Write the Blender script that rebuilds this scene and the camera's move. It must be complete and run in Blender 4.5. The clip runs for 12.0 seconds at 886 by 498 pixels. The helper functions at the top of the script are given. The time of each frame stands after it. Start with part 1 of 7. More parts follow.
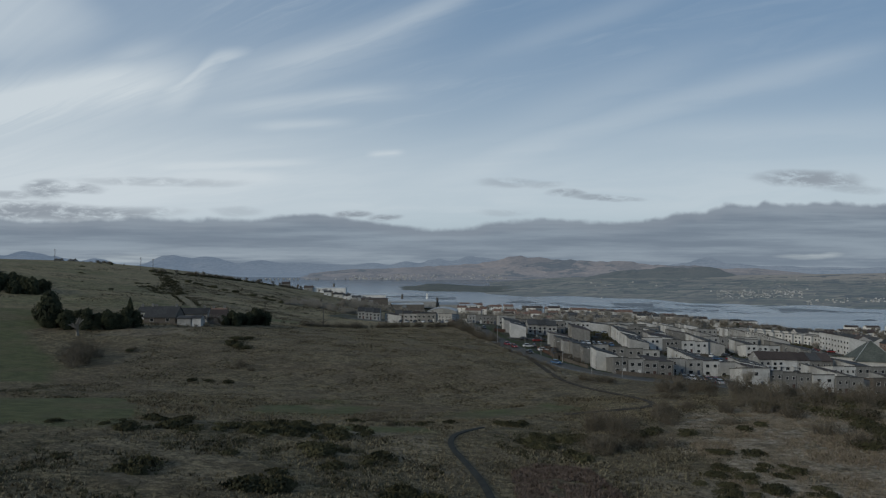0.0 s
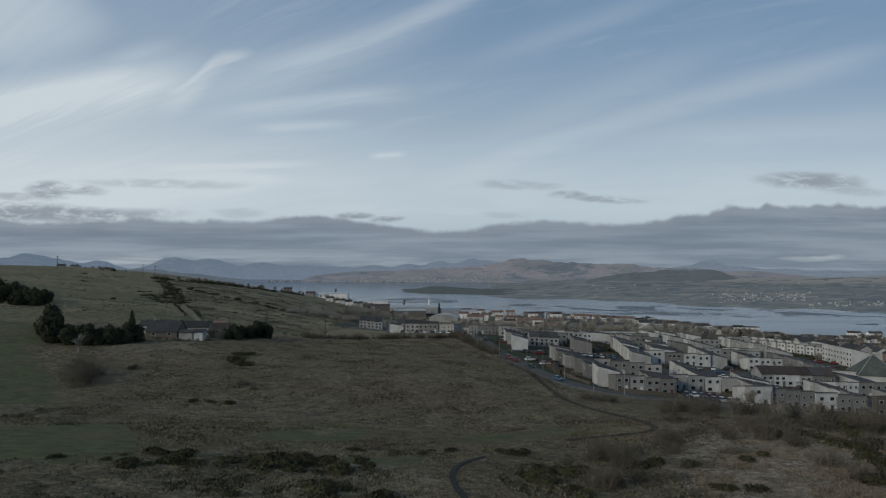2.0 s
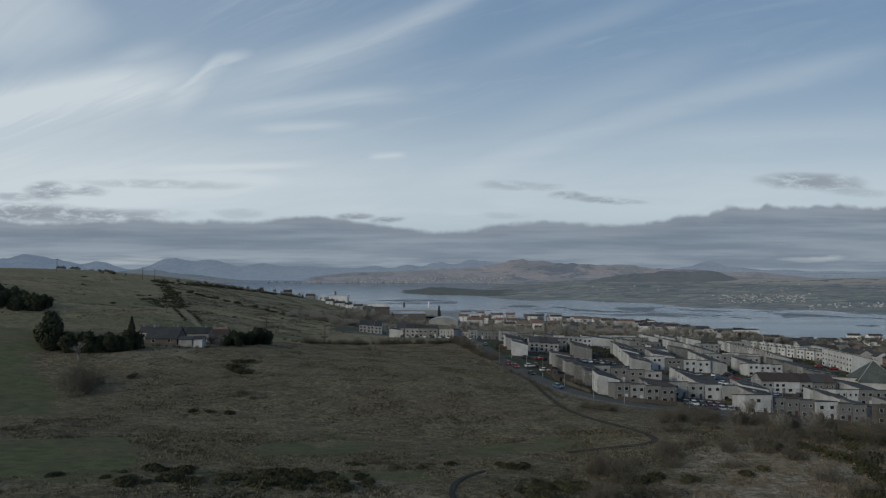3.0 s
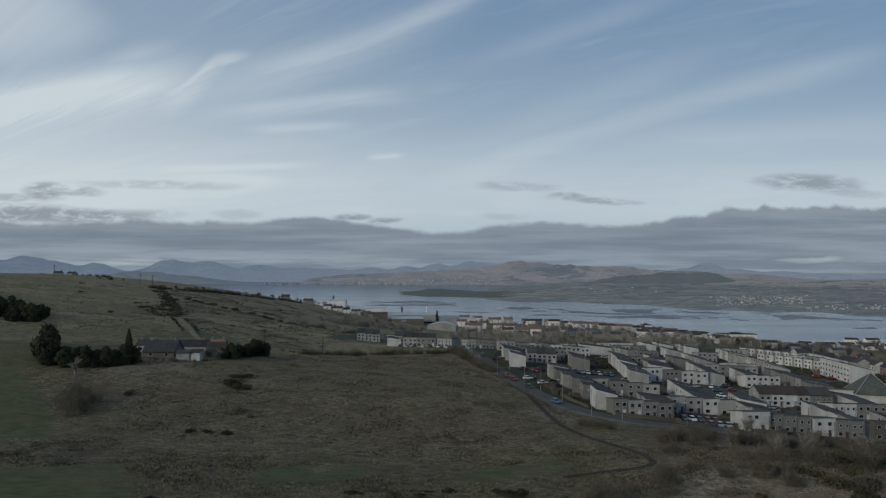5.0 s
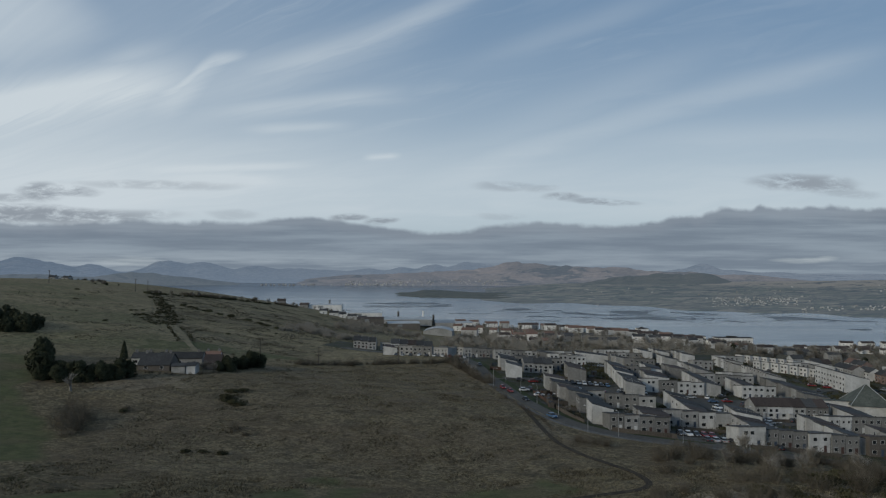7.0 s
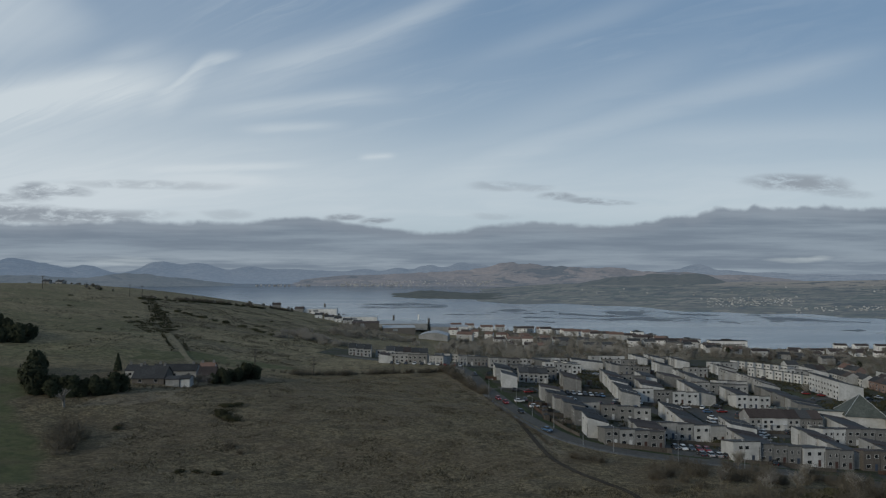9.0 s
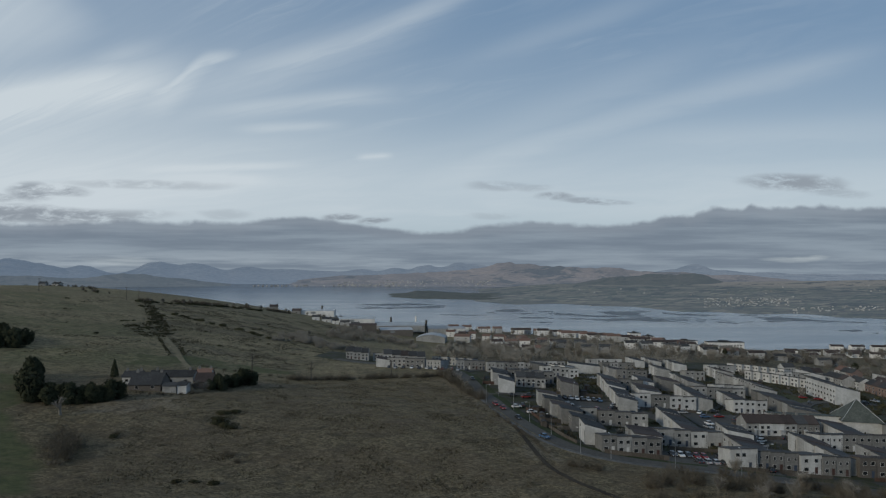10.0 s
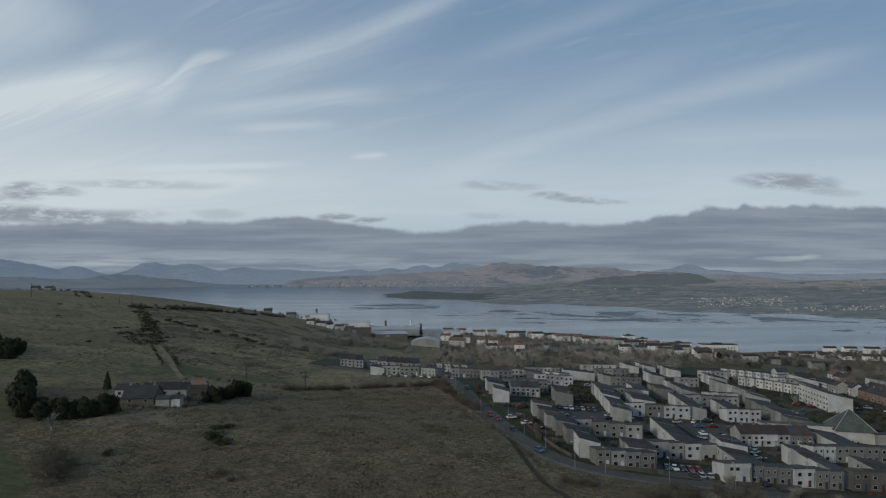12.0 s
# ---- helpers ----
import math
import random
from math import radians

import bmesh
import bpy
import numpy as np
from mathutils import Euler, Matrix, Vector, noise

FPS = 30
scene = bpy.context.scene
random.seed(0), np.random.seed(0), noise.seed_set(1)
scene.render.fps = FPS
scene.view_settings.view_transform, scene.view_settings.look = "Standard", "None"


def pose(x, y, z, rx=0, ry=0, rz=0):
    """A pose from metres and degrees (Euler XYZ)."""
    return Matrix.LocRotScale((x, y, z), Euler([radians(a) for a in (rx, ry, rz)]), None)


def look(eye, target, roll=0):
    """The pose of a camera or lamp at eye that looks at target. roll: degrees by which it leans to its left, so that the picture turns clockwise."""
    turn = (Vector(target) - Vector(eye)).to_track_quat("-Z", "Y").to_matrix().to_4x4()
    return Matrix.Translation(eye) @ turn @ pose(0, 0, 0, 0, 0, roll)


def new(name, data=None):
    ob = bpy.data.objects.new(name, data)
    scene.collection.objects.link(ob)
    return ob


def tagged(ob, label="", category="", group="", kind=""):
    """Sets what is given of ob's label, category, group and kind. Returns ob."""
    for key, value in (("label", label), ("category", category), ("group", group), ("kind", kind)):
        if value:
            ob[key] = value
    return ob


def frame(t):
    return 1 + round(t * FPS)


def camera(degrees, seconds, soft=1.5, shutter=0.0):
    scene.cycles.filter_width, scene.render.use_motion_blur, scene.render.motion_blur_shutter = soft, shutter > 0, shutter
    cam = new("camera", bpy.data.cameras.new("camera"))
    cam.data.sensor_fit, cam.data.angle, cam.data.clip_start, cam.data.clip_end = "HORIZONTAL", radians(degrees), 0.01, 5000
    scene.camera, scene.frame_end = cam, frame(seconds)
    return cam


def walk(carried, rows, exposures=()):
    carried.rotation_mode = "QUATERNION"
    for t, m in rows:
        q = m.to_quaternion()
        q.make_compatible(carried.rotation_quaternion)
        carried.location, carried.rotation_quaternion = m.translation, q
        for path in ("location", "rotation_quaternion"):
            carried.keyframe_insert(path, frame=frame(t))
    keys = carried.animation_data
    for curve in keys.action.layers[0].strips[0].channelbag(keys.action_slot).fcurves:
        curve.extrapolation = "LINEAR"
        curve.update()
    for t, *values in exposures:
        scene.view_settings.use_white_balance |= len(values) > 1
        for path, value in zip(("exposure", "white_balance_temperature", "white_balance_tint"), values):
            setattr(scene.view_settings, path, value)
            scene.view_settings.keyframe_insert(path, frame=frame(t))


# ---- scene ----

# ------------------------------------------------------------------ camera: a drone that climbs straight up
cam = camera(67.2, 12.0, soft=1.25)
PATH = [
    (0.0, look((-0.10, 0.04, 149.90), (-0.14, 100.00, 152.71), 0.16)),
    (1.0, look((-0.11, 0.05, 152.25), (-0.34, 100.00, 155.21), 0.20)),
    (2.0, look((-0.11, 0.06, 154.59), (-0.43, 100.01, 157.67), 0.22)),
    (3.0, look((-0.11, 0.07, 156.94), (-0.41, 100.02, 160.11), 0.24)),
    (4.0, look((-0.10, 0.10, 159.29), (-0.30, 100.05, 162.53), 0.25)),
    (5.0, look((-0.09, 0.13, 161.63), (-0.10, 100.07, 164.92), 0.25)),
    (6.0, look((-0.07, 0.16, 163.98), (0.16, 100.11, 167.30), 0.25)),
    (7.0, look((-0.05, 0.21, 166.33), (0.48, 100.15, 169.66), 0.23)),
    (8.0, look((-0.02, 0.26, 168.67), (0.84, 100.20, 172.00), 0.21)),
    (9.0, look((0.02, 0.31, 171.02), (1.24, 100.25, 174.33), 0.17)),
    (10.0, look((0.06, 0.37, 173.37), (1.67, 100.31, 176.65), 0.13)),
    (11.0, look((0.11, 0.44, 175.71), (2.12, 100.37, 178.96), 0.09)),
    (12.0, look((0.16, 0.52, 178.06), (2.58, 100.44, 181.26), 0.03)),
]
walk(cam, PATH)

# ------------------------------------------------------------------ small node helpers
def sock(n, value):
    return value.outputs[0] if isinstance(value, bpy.types.Node) else value


class Net:
    """A node tree with short calls for the nodes used here."""

    def __init__(self, tree):
        self.t = tree

    def node(self, kind, **props):
        n = self.t.nodes.new(kind)
        for k, v in props.items():
            setattr(n, k, v)
        return n

    def put(self, where, value):
        if isinstance(value, (int, float)):
            where.default_value = value
        elif isinstance(value, tuple):
            where.default_value = value if len(value) == len(where.default_value) else (*value, 1.0)
        else:
            self.t.links.new(sock(None, value), where)

    def math(self, op, a, b=0.0, c=None, clamp=False):
        n = self.node("ShaderNodeMath", operation=op, use_clamp=clamp)
        self.put(n.inputs[0], a)
        self.put(n.inputs[1], b)
        if c is not None:
            self.put(n.inputs[2], c)
        return n.outputs[0]

    def ramp(self, x, lo, hi, a=0.0, b=1.0):
        n = self.node("ShaderNodeMapRange", interpolation_type="SMOOTHSTEP")
        for i, v in enumerate((x, lo, hi, a, b)):
            self.put(n.inputs[i], v)
        return n.outputs[0]

    def mix(self, f, a, b, blend="MIX"):
        n = self.node("ShaderNodeMix", data_type="RGBA", blend_type=blend)
        self.put(n.inputs[0], f)
        self.put(n.inputs[6], a)
        self.put(n.inputs[7], b)
        return n.outputs[2]

    def noise(self, vec, scale, detail=4.0, rough=0.55, distort=0.0):
        n = self.node("ShaderNodeTexNoise")
        self.put(n.inputs["Vector"], vec)
        self.put(n.inputs["Scale"], scale)
        self.put(n.inputs["Detail"], detail)
        self.put(n.inputs["Roughness"], rough)
        self.put(n.inputs["Distortion"], distort)
        return n.outputs[0]

    def vec(self, x, y, z=0.0):
        n = self.node("ShaderNodeCombineXYZ")
        for i, v in enumerate((x, y, z)):
            self.put(n.inputs[i], v)
        return n.outputs[0]


# ------------------------------------------------------------------ sky: thin cirrus over blue, a grey bank low over the hills
SUN_AZ, SUN_EL = radians(-126), radians(20)      # from straight ahead, to the left and a little behind
world = bpy.data.worlds.new("sky")
scene.world = world
world.use_nodes = True
wt = world.node_tree
wt.nodes.clear()
N = Net(wt)
geo = N.node("ShaderNodeTexCoord")
sep = N.node("ShaderNodeSeparateXYZ")
wt.links.new(geo.outputs["Generated"], sep.inputs[0])
dx, dy, dz = sep.outputs
ahead = N.math("MAXIMUM", dy, 0.12)
U = N.math("DIVIDE", dx, ahead)
V = N.math("DIVIDE", dz, ahead)
air = N.node("ShaderNodeTexSky", sky_type="NISHITA", sun_disc=False, sun_elevation=SUN_EL,
             sun_rotation=SUN_AZ, altitude=150.0, air_density=1.0, dust_density=1.5, ozone_density=1.2)
clear = N.mix(1.0, air, (0.055, 0.055, 0.055), "MULTIPLY")
blue = N.mix(N.ramp(V, 0.06, 0.42), (0.470, 0.580, 0.672), (0.205, 0.322, 0.480))
base = N.mix(0.75, clear, blue)
# the streaks fan out from low on the left, and waver
warp = N.noise(N.vec(U, N.math("MULTIPLY", V, 2.2)), 3.2, 4.0)
wv = N.math("MULTIPLY", N.math("SUBTRACT", warp, 0.5), 0.045)
Vw = N.math("ADD", V, wv)
reach = N.math("MAXIMUM", N.math("ADD", U, 1.05), 0.15)
fan = N.math("DIVIDE", N.math("SUBTRACT", Vw, 0.04), reach)
fine = N.noise(N.vec(N.math("MULTIPLY", reach, 1.7), N.math("MULTIPLY", fan, 17.0)), 2.4, 11.0, 0.62, 0.7)
thread = N.noise(N.vec(N.math("MULTIPLY", reach, 2.6), N.math("MULTIPLY", fan, 24.0), 6.3), 2.0, 8.0, 0.58, 0.5)
broad = N.noise(N.vec(N.math("MULTIPLY", reach, 1.3), N.math("MULTIPLY", fan, 4.2), 3.7), 2.0, 5.0, 0.5, 0.3)
veil = N.math("MULTIPLY", N.math("MULTIPLY", N.ramp(fine, 0.40, 0.74), N.ramp(broad, 0.40, 0.64)), N.ramp(U, -0.1, 0.40, 1.0, 0.45))


def soft_line(line, u0, u1, thick, soft_end, grain=0.30):
    """A soft cloud streak along a line between u0 and u1, frayed by its fibres."""
    off = N.math("DIVIDE", N.math("SUBTRACT", N.math("ADD", V, N.math("MULTIPLY", N.math("SUBTRACT", thread, 0.5), thick * 1.2)), line), thick)
    bell = N.math("POWER", 2.718, N.math("MULTIPLY", N.math("MULTIPLY", off, off), -1.0))
    ends = N.math("MULTIPLY", N.ramp(U, u0 - soft_end, u0 + soft_end), N.ramp(U, u1 - soft_end, u1 + soft_end, 1.0, 0.0))
    return N.math("MULTIPLY", N.math("MULTIPLY", bell, ends), N.ramp(thread, 0.25, 0.62, 1.0 - grain, 1.0))


def streak(a, b, c, u0, u1, thick, soft_end):
    """A streak along V = a + b U + c U^2."""
    return soft_line(N.math("ADD", N.math("MULTIPLY_ADD", N.math("MULTIPLY", U, U), c, a), N.math("MULTIPLY", U, b)), u0, u1, thick, soft_end)


def spot(u, v, w, h):
    """1 at the middle of an oval, 0 at its rim."""
    p = N.math("DIVIDE", N.math("SUBTRACT", U, u), w)
    q = N.math("DIVIDE", N.math("SUBTRACT", Vw, v), h)
    return N.ramp(N.math("ADD", N.math("MULTIPLY", p, p), N.math("MULTIPLY", q, q)), 0.0, 1.0, 1.0, 0.0)


left_haze = N.math("MULTIPLY", N.math("MULTIPLY", N.ramp(U, -0.62, 0.12, 1.0, 0.0), N.ramp(V, 0.25, 0.345, 1.0, 0.42)), N.ramp(broad, 0.25, 0.62, 0.72, 1.0))
low_pale = N.math("MULTIPLY", N.ramp(V, 0.05, 0.10), N.ramp(V, 0.11, 0.235, 1.0, 0.0))
hook = N.math("ADD", N.ramp(U, -0.412, -0.335, 0.281, 0.319), N.math("MULTIPLY", N.math("ADD", U, 0.335), 0.16))
white = N.math("MULTIPLY", N.math("MULTIPLY", veil, N.ramp(U, -0.50, -0.20, 0.2, 1.0)), 0.20)
for s, k in ((streak(0.401, 0.508, 0.60, -0.29, 0.06, 0.021, 0.11), 0.44),
             (streak(0.396, 0.500, 0.60, -0.33, 0.02, 0.034, 0.12), 0.26),
             (soft_line(hook, -0.43, -0.30, 0.010, 0.035), 0.50),
             (soft_line(N.math("SUBTRACT", hook, 0.012), -0.44, -0.33, 0.022, 0.05), 0.34),
             (streak(0.400, 0.228, 0.0, -0.72, -0.45, 0.022, 0.06), 0.62),
             (streak(0.372, 0.200, 0.0, -0.80, -0.40, 0.034, 0.08), 0.55),
             (streak(0.440, 0.250, 0.0, -0.51, -0.42, 0.016, 0.05), 0.26),
             (streak(0.279, 0.130, 0.0, -0.33, -0.08, 0.012, 0.07), 0.36),
             (streak(0.262, 0.060, 0.0, -0.24, -0.06, 0.007, 0.05), 0.26),
             (streak(0.226, 0.045, 0.0, -0.28, -0.15, 0.007, 0.04), 0.34),
             (streak(0.164, 0.030, 0.0, -0.42, -0.21, 0.006, 0.06), 0.34),
             (streak(0.139, 0.010, 0.0, -0.38, -0.26, 0.009, 0.05), 0.42),
             (streak(0.137, 0.360, -0.10, 0.02, 0.66, 0.020, 0.10), 0.26),
             (streak(0.176, 0.340, 0.10, 0.05, 0.40, 0.030, 0.12), 0.14),
             (streak(0.300, 0.320, 0.10, 0.06, 0.34, 0.020, 0.10), 0.15),
             (streak(0.180, 0.060, 0.0, 0.30, 0.75, 0.024, 0.14), 0.22),
             (streak(0.178, 0.070, 0.0, -0.11, -0.065, 0.0045, 0.012), 0.50)):
    white = N.math("MAXIMUM", white, N.math("MULTIPLY", s, k))
white = N.math("ADD", white, N.math("MULTIPLY", left_haze, 0.60), clamp=True)
white = N.math("ADD", white, N.math("MULTIPLY", spot(-0.68, 0.375, 0.20, 0.085), 0.42), clamp=True)
white = N.math("ADD", white, N.math("MULTIPLY", low_pale, N.ramp(fine, 0.3, 0.65, 0.36, 0.50)), clamp=True)
sky = N.mix(white, base, (0.572, 0.640, 0.688))
# the bank: a billowed upper edge that climbs to the right
edge_noise = N.noise(N.vec(U, N.math("MULTIPLY", V, 1.8), 1.3), 11.0, 6.0, 0.52)
billow = N.math("ABSOLUTE", N.math("SUBTRACT", N.noise(N.vec(U, N.math("MULTIPLY", V, 0.6), 4.4), 12.0, 4.0, 0.50), 0.5))
top = N.math("ADD", N.ramp(U, 0.300, 0.45, 0.0695, 0.099), N.math("MULTIPLY", N.math("SUBTRACT", edge_noise, 0.5), 0.026))
top = N.math("SUBTRACT", top, N.math("MULTIPLY", billow, N.ramp(U, 0.15, 0.40, 0.026, 0.046)))
top = N.math("ADD", top, 0.003)
dip = N.math("MULTIPLY", N.ramp(U, -0.13, -0.02), N.ramp(U, 0.03, 0.13, 1.0, 0.0))
top = N.math("SUBTRACT", top, N.math("MULTIPLY", dip, 0.0105))
rise = N.math("MULTIPLY", N.ramp(U, -0.30, -0.22), N.ramp(U, -0.20, -0.11, 1.0, 0.0))
top = N.math("ADD", top, N.math("MULTIPLY", rise, 0.007))
below = N.math("SUBTRACT", top, V)
bank = N.ramp(below, -0.0042, 0.0046)
bands = N.noise(N.vec(N.math("MULTIPLY", U, 1.1), N.math("MULTIPLY", V, 18.0), 5.1), 3.2, 7.0, 0.6)
grey = N.mix(N.ramp(bands, 0.34, 0.70), (0.160, 0.201, 0.254), (0.252, 0.306, 0.364))
grey = N.mix(N.ramp(below, 0.004, 0.024, 0.55, 0.0), grey, (0.238, 0.275, 0.325))
low_gap = N.math("MULTIPLY", N.ramp(V, 0.006, 0.040, 1.0, 0.0), N.ramp(bands, 0.36, 0.58))
grey = N.mix(N.math("MULTIPLY", low_gap, N.ramp(U, -0.55, 0.30, 0.62, 0.30)), grey, (0.355, 0.41, 0.46))
gleam = N.math("MAXIMUM", spot(0.548, 0.022, 0.060, 0.0060), N.math("MULTIPLY", spot(-0.46, 0.012, 0.07, 0.010), 0.6))
grey = N.mix(N.math("MULTIPLY", gleam, N.ramp(bands, 0.30, 0.55, 0.25, 0.8)), grey, (0.49, 0.545, 0.57))
sky = N.mix(N.math("MULTIPLY", bank, 0.95), sky, grey)
# scraps of grey cloud that hang above the bank
rag = N.noise(N.vec(U, N.math("MULTIPLY", V, 3.2), 8.0), 24.0, 9.0, 0.66, 0.4)
dark = None
for u, v, w, h, k in ((0.548, 0.134, 0.080, 0.013, 1.0), (0.585, 0.128, 0.050, 0.011, 0.8), (0.615, 0.119, 0.050, 0.008, 0.45),
                      (0.185, 0.1125, 0.030, 0.006, 0.9), (0.245, 0.107, 0.055, 0.0055, 0.9), (0.100, 0.129, 0.050, 0.007, 0.5), (0.150, 0.126, 0.030, 0.006, 0.4),
                      (-0.600, 0.115, 0.035, 0.014, 1.0), (-0.555, 0.119, 0.045, 0.007, 0.9), (-0.650, 0.105, 0.040, 0.006, 0.7), (-0.430, 0.130, 0.130, 0.006, 0.45),
                      (-0.600, 0.084, 0.200, 0.012, 1.1), (-0.137, 0.0795, 0.030, 0.0055, 1.1), (-0.088, 0.0735, 0.026, 0.005, 1.0), (-0.310, 0.089, 0.040, 0.007, 0.35), (0.090, 0.083, 0.040, 0.005, 0.3)):
    one = N.math("MULTIPLY", N.math("MULTIPLY", spot(u, v, w * 1.25, h * 1.35), k), N.ramp(rag, 0.30, 0.58))
    dark = one if dark is None else N.math("MAXIMUM", dark, one)
sky = N.mix(N.math("MULTIPLY", dark, 0.80, clamp=True), sky, (0.235, 0.268, 0.312))
ground_side = N.ramp(dz, -0.10, 0.0)
sky = N.mix(ground_side, (0.09, 0.10, 0.10), sky)
bg = N.node("ShaderNodeBackground")
N.put(bg.inputs[0], sky)
bg.inputs[1].default_value = 1.0
wo = N.node("ShaderNodeOutputWorld")
wt.links.new(bg.outputs[0], wo.inputs[0])

sun = new("sun", bpy.data.lights.new("sun", "SUN"))
sun.data.energy, sun.data.angle, sun.data.color = 1.5, radians(10), (0.97, 0.89, 0.73)
sun.matrix_world = look((0, 0, 0), (-math.sin(SUN_AZ) * math.cos(SUN_EL), -math.cos(SUN_AZ) * math.cos(SUN_EL), -math.sin(SUN_EL)))
sun.location = (-300, -120, 400)

# ------------------------------------------------------------------ materials
def material(name, dark_col, light_col, scale, rough=0.85, bump=0.0, big=0.0, by_object=0.0, metal=0.0, local=False, glow=None, stain=None):
    """Two-scale mottled surface. by_object: how much each piece differs; glow: light scattered into the far distance."""
    m = bpy.data.materials.new(name)
    m.use_nodes = True
    m.node_tree.nodes.clear()
    n = Net(m.node_tree)
    if local:
        p = n.node("ShaderNodeTexCoord").outputs["Object"]
    else:
        p = n.node("ShaderNodeNewGeometry").outputs["Position"]
    small = n.noise(p, scale, 5.0, 0.6)
    col = n.mix(n.ramp(small, 0.3, 0.7), dark_col, light_col)
    if big:
        large = n.noise(p, scale * 0.13, 4.0, 0.6, 0.5)
        col = n.mix(n.math("MULTIPLY", n.ramp(large, 0.35, 0.68), big), col, stain or tuple(c * 0.55 for c in dark_col))
    if by_object:
        r = n.node("ShaderNodeObjectInfo").outputs["Random"]
        col = n.mix(by_object, col, n.mix(r, tuple(c * 0.5 for c in dark_col), tuple(min(1.0, c * 1.35) for c in light_col)))
    b = n.node("ShaderNodeBsdfPrincipled")
    n.put(b.inputs["Base Color"], col)
    b.inputs["Roughness"].default_value = rough
    b.inputs["Metallic"].default_value = metal
    b.inputs["Specular IOR Level"].default_value = 0.14 if rough > 0.5 else 0.5
    if bump:
        k = n.node("ShaderNodeBump")
        k.inputs["Strength"].default_value = 0.6
        k.inputs["Distance"].default_value = bump
        n.put(k.inputs["Height"], small)
        n.put(b.inputs["Normal"], k)
    if glow:
        b.inputs["Emission Strength"].default_value = 1.0
        n.put(b.inputs["Emission Color"], n.mix(0.35, glow, n.mix(1.0, col, glow, "MULTIPLY")))
    o = n.node("ShaderNodeOutputMaterial")
    m.node_tree.links.new(b.outputs[0], o.inputs[0])
    return m


WALL_WHITE = material("white_harling", (0.41, 0.412, 0.402), (0.55, 0.552, 0.542), 1.1, 0.9, 0.01, 0.7, 0.16, local=True, stain=(0.25, 0.25, 0.235))
# lighter copy of the white harling: sunshine on the lower buildings, put into the colour
WALL_SUNLIT = material("sunlit_white_harling", (0.66, 0.65, 0.62), (0.79, 0.78, 0.75), 1.6, 0.9, 0.01, 0.5, 0.15, local=True)
WALL_LIGHT = material("pale_grey_harling", (0.25, 0.251, 0.242), (0.365, 0.365, 0.353), 1.1, 0.9, 0.01, 0.7, 0.2, local=True, stain=(0.165, 0.165, 0.158))
WALL_GREY = material("grey_harling", (0.140, 0.138, 0.130), (0.222, 0.219, 0.208), 1.1, 0.9, 0.01, 0.5, 0.25, local=True, stain=(0.12, 0.12, 0.115))
WALL_BROWN = material("brown_harling", (0.10, 0.09, 0.08), (0.16, 0.145, 0.13), 2.0, 0.9, 0.01, 0.4, 0.25, local=True)
WALL_BRICK = material("red_brick", (0.165, 0.118, 0.100), (0.250, 0.182, 0.155), 3.0, 0.9, 0.01, 0.4, 0.2, local=True)
ROOF_DARK = material("dark_roof_tile", (0.034, 0.035, 0.036), (0.072, 0.072, 0.072), 1.6, 0.8, 0.02, 0.5, 0.4, local=True)
ROOF_BROWN = material("brown_roof_tile", (0.046, 0.037, 0.034), (0.085, 0.067, 0.060), 3.0, 0.85, 0.02, 0.5, 0.3, local=True)
ROOF_RED = material("red_roof_tile", (0.125, 0.078, 0.062), (0.200, 0.128, 0.100), 3.0, 0.85, 0.02, 0.4, 0.3, local=True)
ROOF_PALE = material("pale_sheet_roof", (0.34, 0.35, 0.36), (0.48, 0.49, 0.49), 0.6, 0.6, 0.0, 0.4, 0.2, local=True)
ROOF_GREEN = material("green_copper_roof", (0.070, 0.080, 0.070), (0.115, 0.124, 0.108), 1.5, 0.7, 0.0, 0.5, local=True)
TRIM = material("white_trim", (0.40, 0.40, 0.39), (0.56, 0.56, 0.55), 4.0, 0.6, local=True)
FASCIA = material("dark_fascia", (0.05, 0.05, 0.05), (0.09, 0.09, 0.088), 3.0, 0.7, local=True)
GLASS = material("window_glass", (0.012, 0.014, 0.016), (0.03, 0.034, 0.038), 1.5, 0.12, by_object=0.3, local=True)
DOOR_MATS = [material("door_paint", (0.055, 0.028, 0.024), (0.075, 0.04, 0.034), 4.0, 0.5, local=True),
             material("door_paint", (0.03, 0.045, 0.07), (0.045, 0.06, 0.09), 4.0, 0.5, local=True),
             material("door_paint", (0.45, 0.45, 0.44), (0.55, 0.55, 0.54), 4.0, 0.5, local=True)]
TARMAC = material("tarmac", (0.068, 0.065, 0.058), (0.104, 0.099, 0.089), 0.8, 0.95, 0.01, 0.5, stain=(0.062, 0.060, 0.057))
PATH_TAR = material("path_tarmac", (0.024, 0.025, 0.022), (0.042, 0.042, 0.036), 1.2, 0.95, 0.01, 0.3)
KERB = material("concrete_paving", (0.09, 0.09, 0.088), (0.14, 0.14, 0.135), 1.2, 0.95, 0.0, 0.5)
PALE_TRACK = material("worn_grass", (0.13, 0.112, 0.072), (0.20, 0.172, 0.112), 1.0, 0.95, 0.03, 0.4)
EARTH = material("trodden_earth", (0.035, 0.028, 0.02), (0.06, 0.05, 0.038), 1.2, 0.95, 0.03, 0.5)
FAR_WALL = material("distant_harling", (0.16, 0.16, 0.155), (0.52, 0.51, 0.49), 0.05, 0.9)
VERGE = material("mown_verge", (0.028, 0.037, 0.016), (0.05, 0.058, 0.027), 0.8, 0.95, 0.05, 0.5)
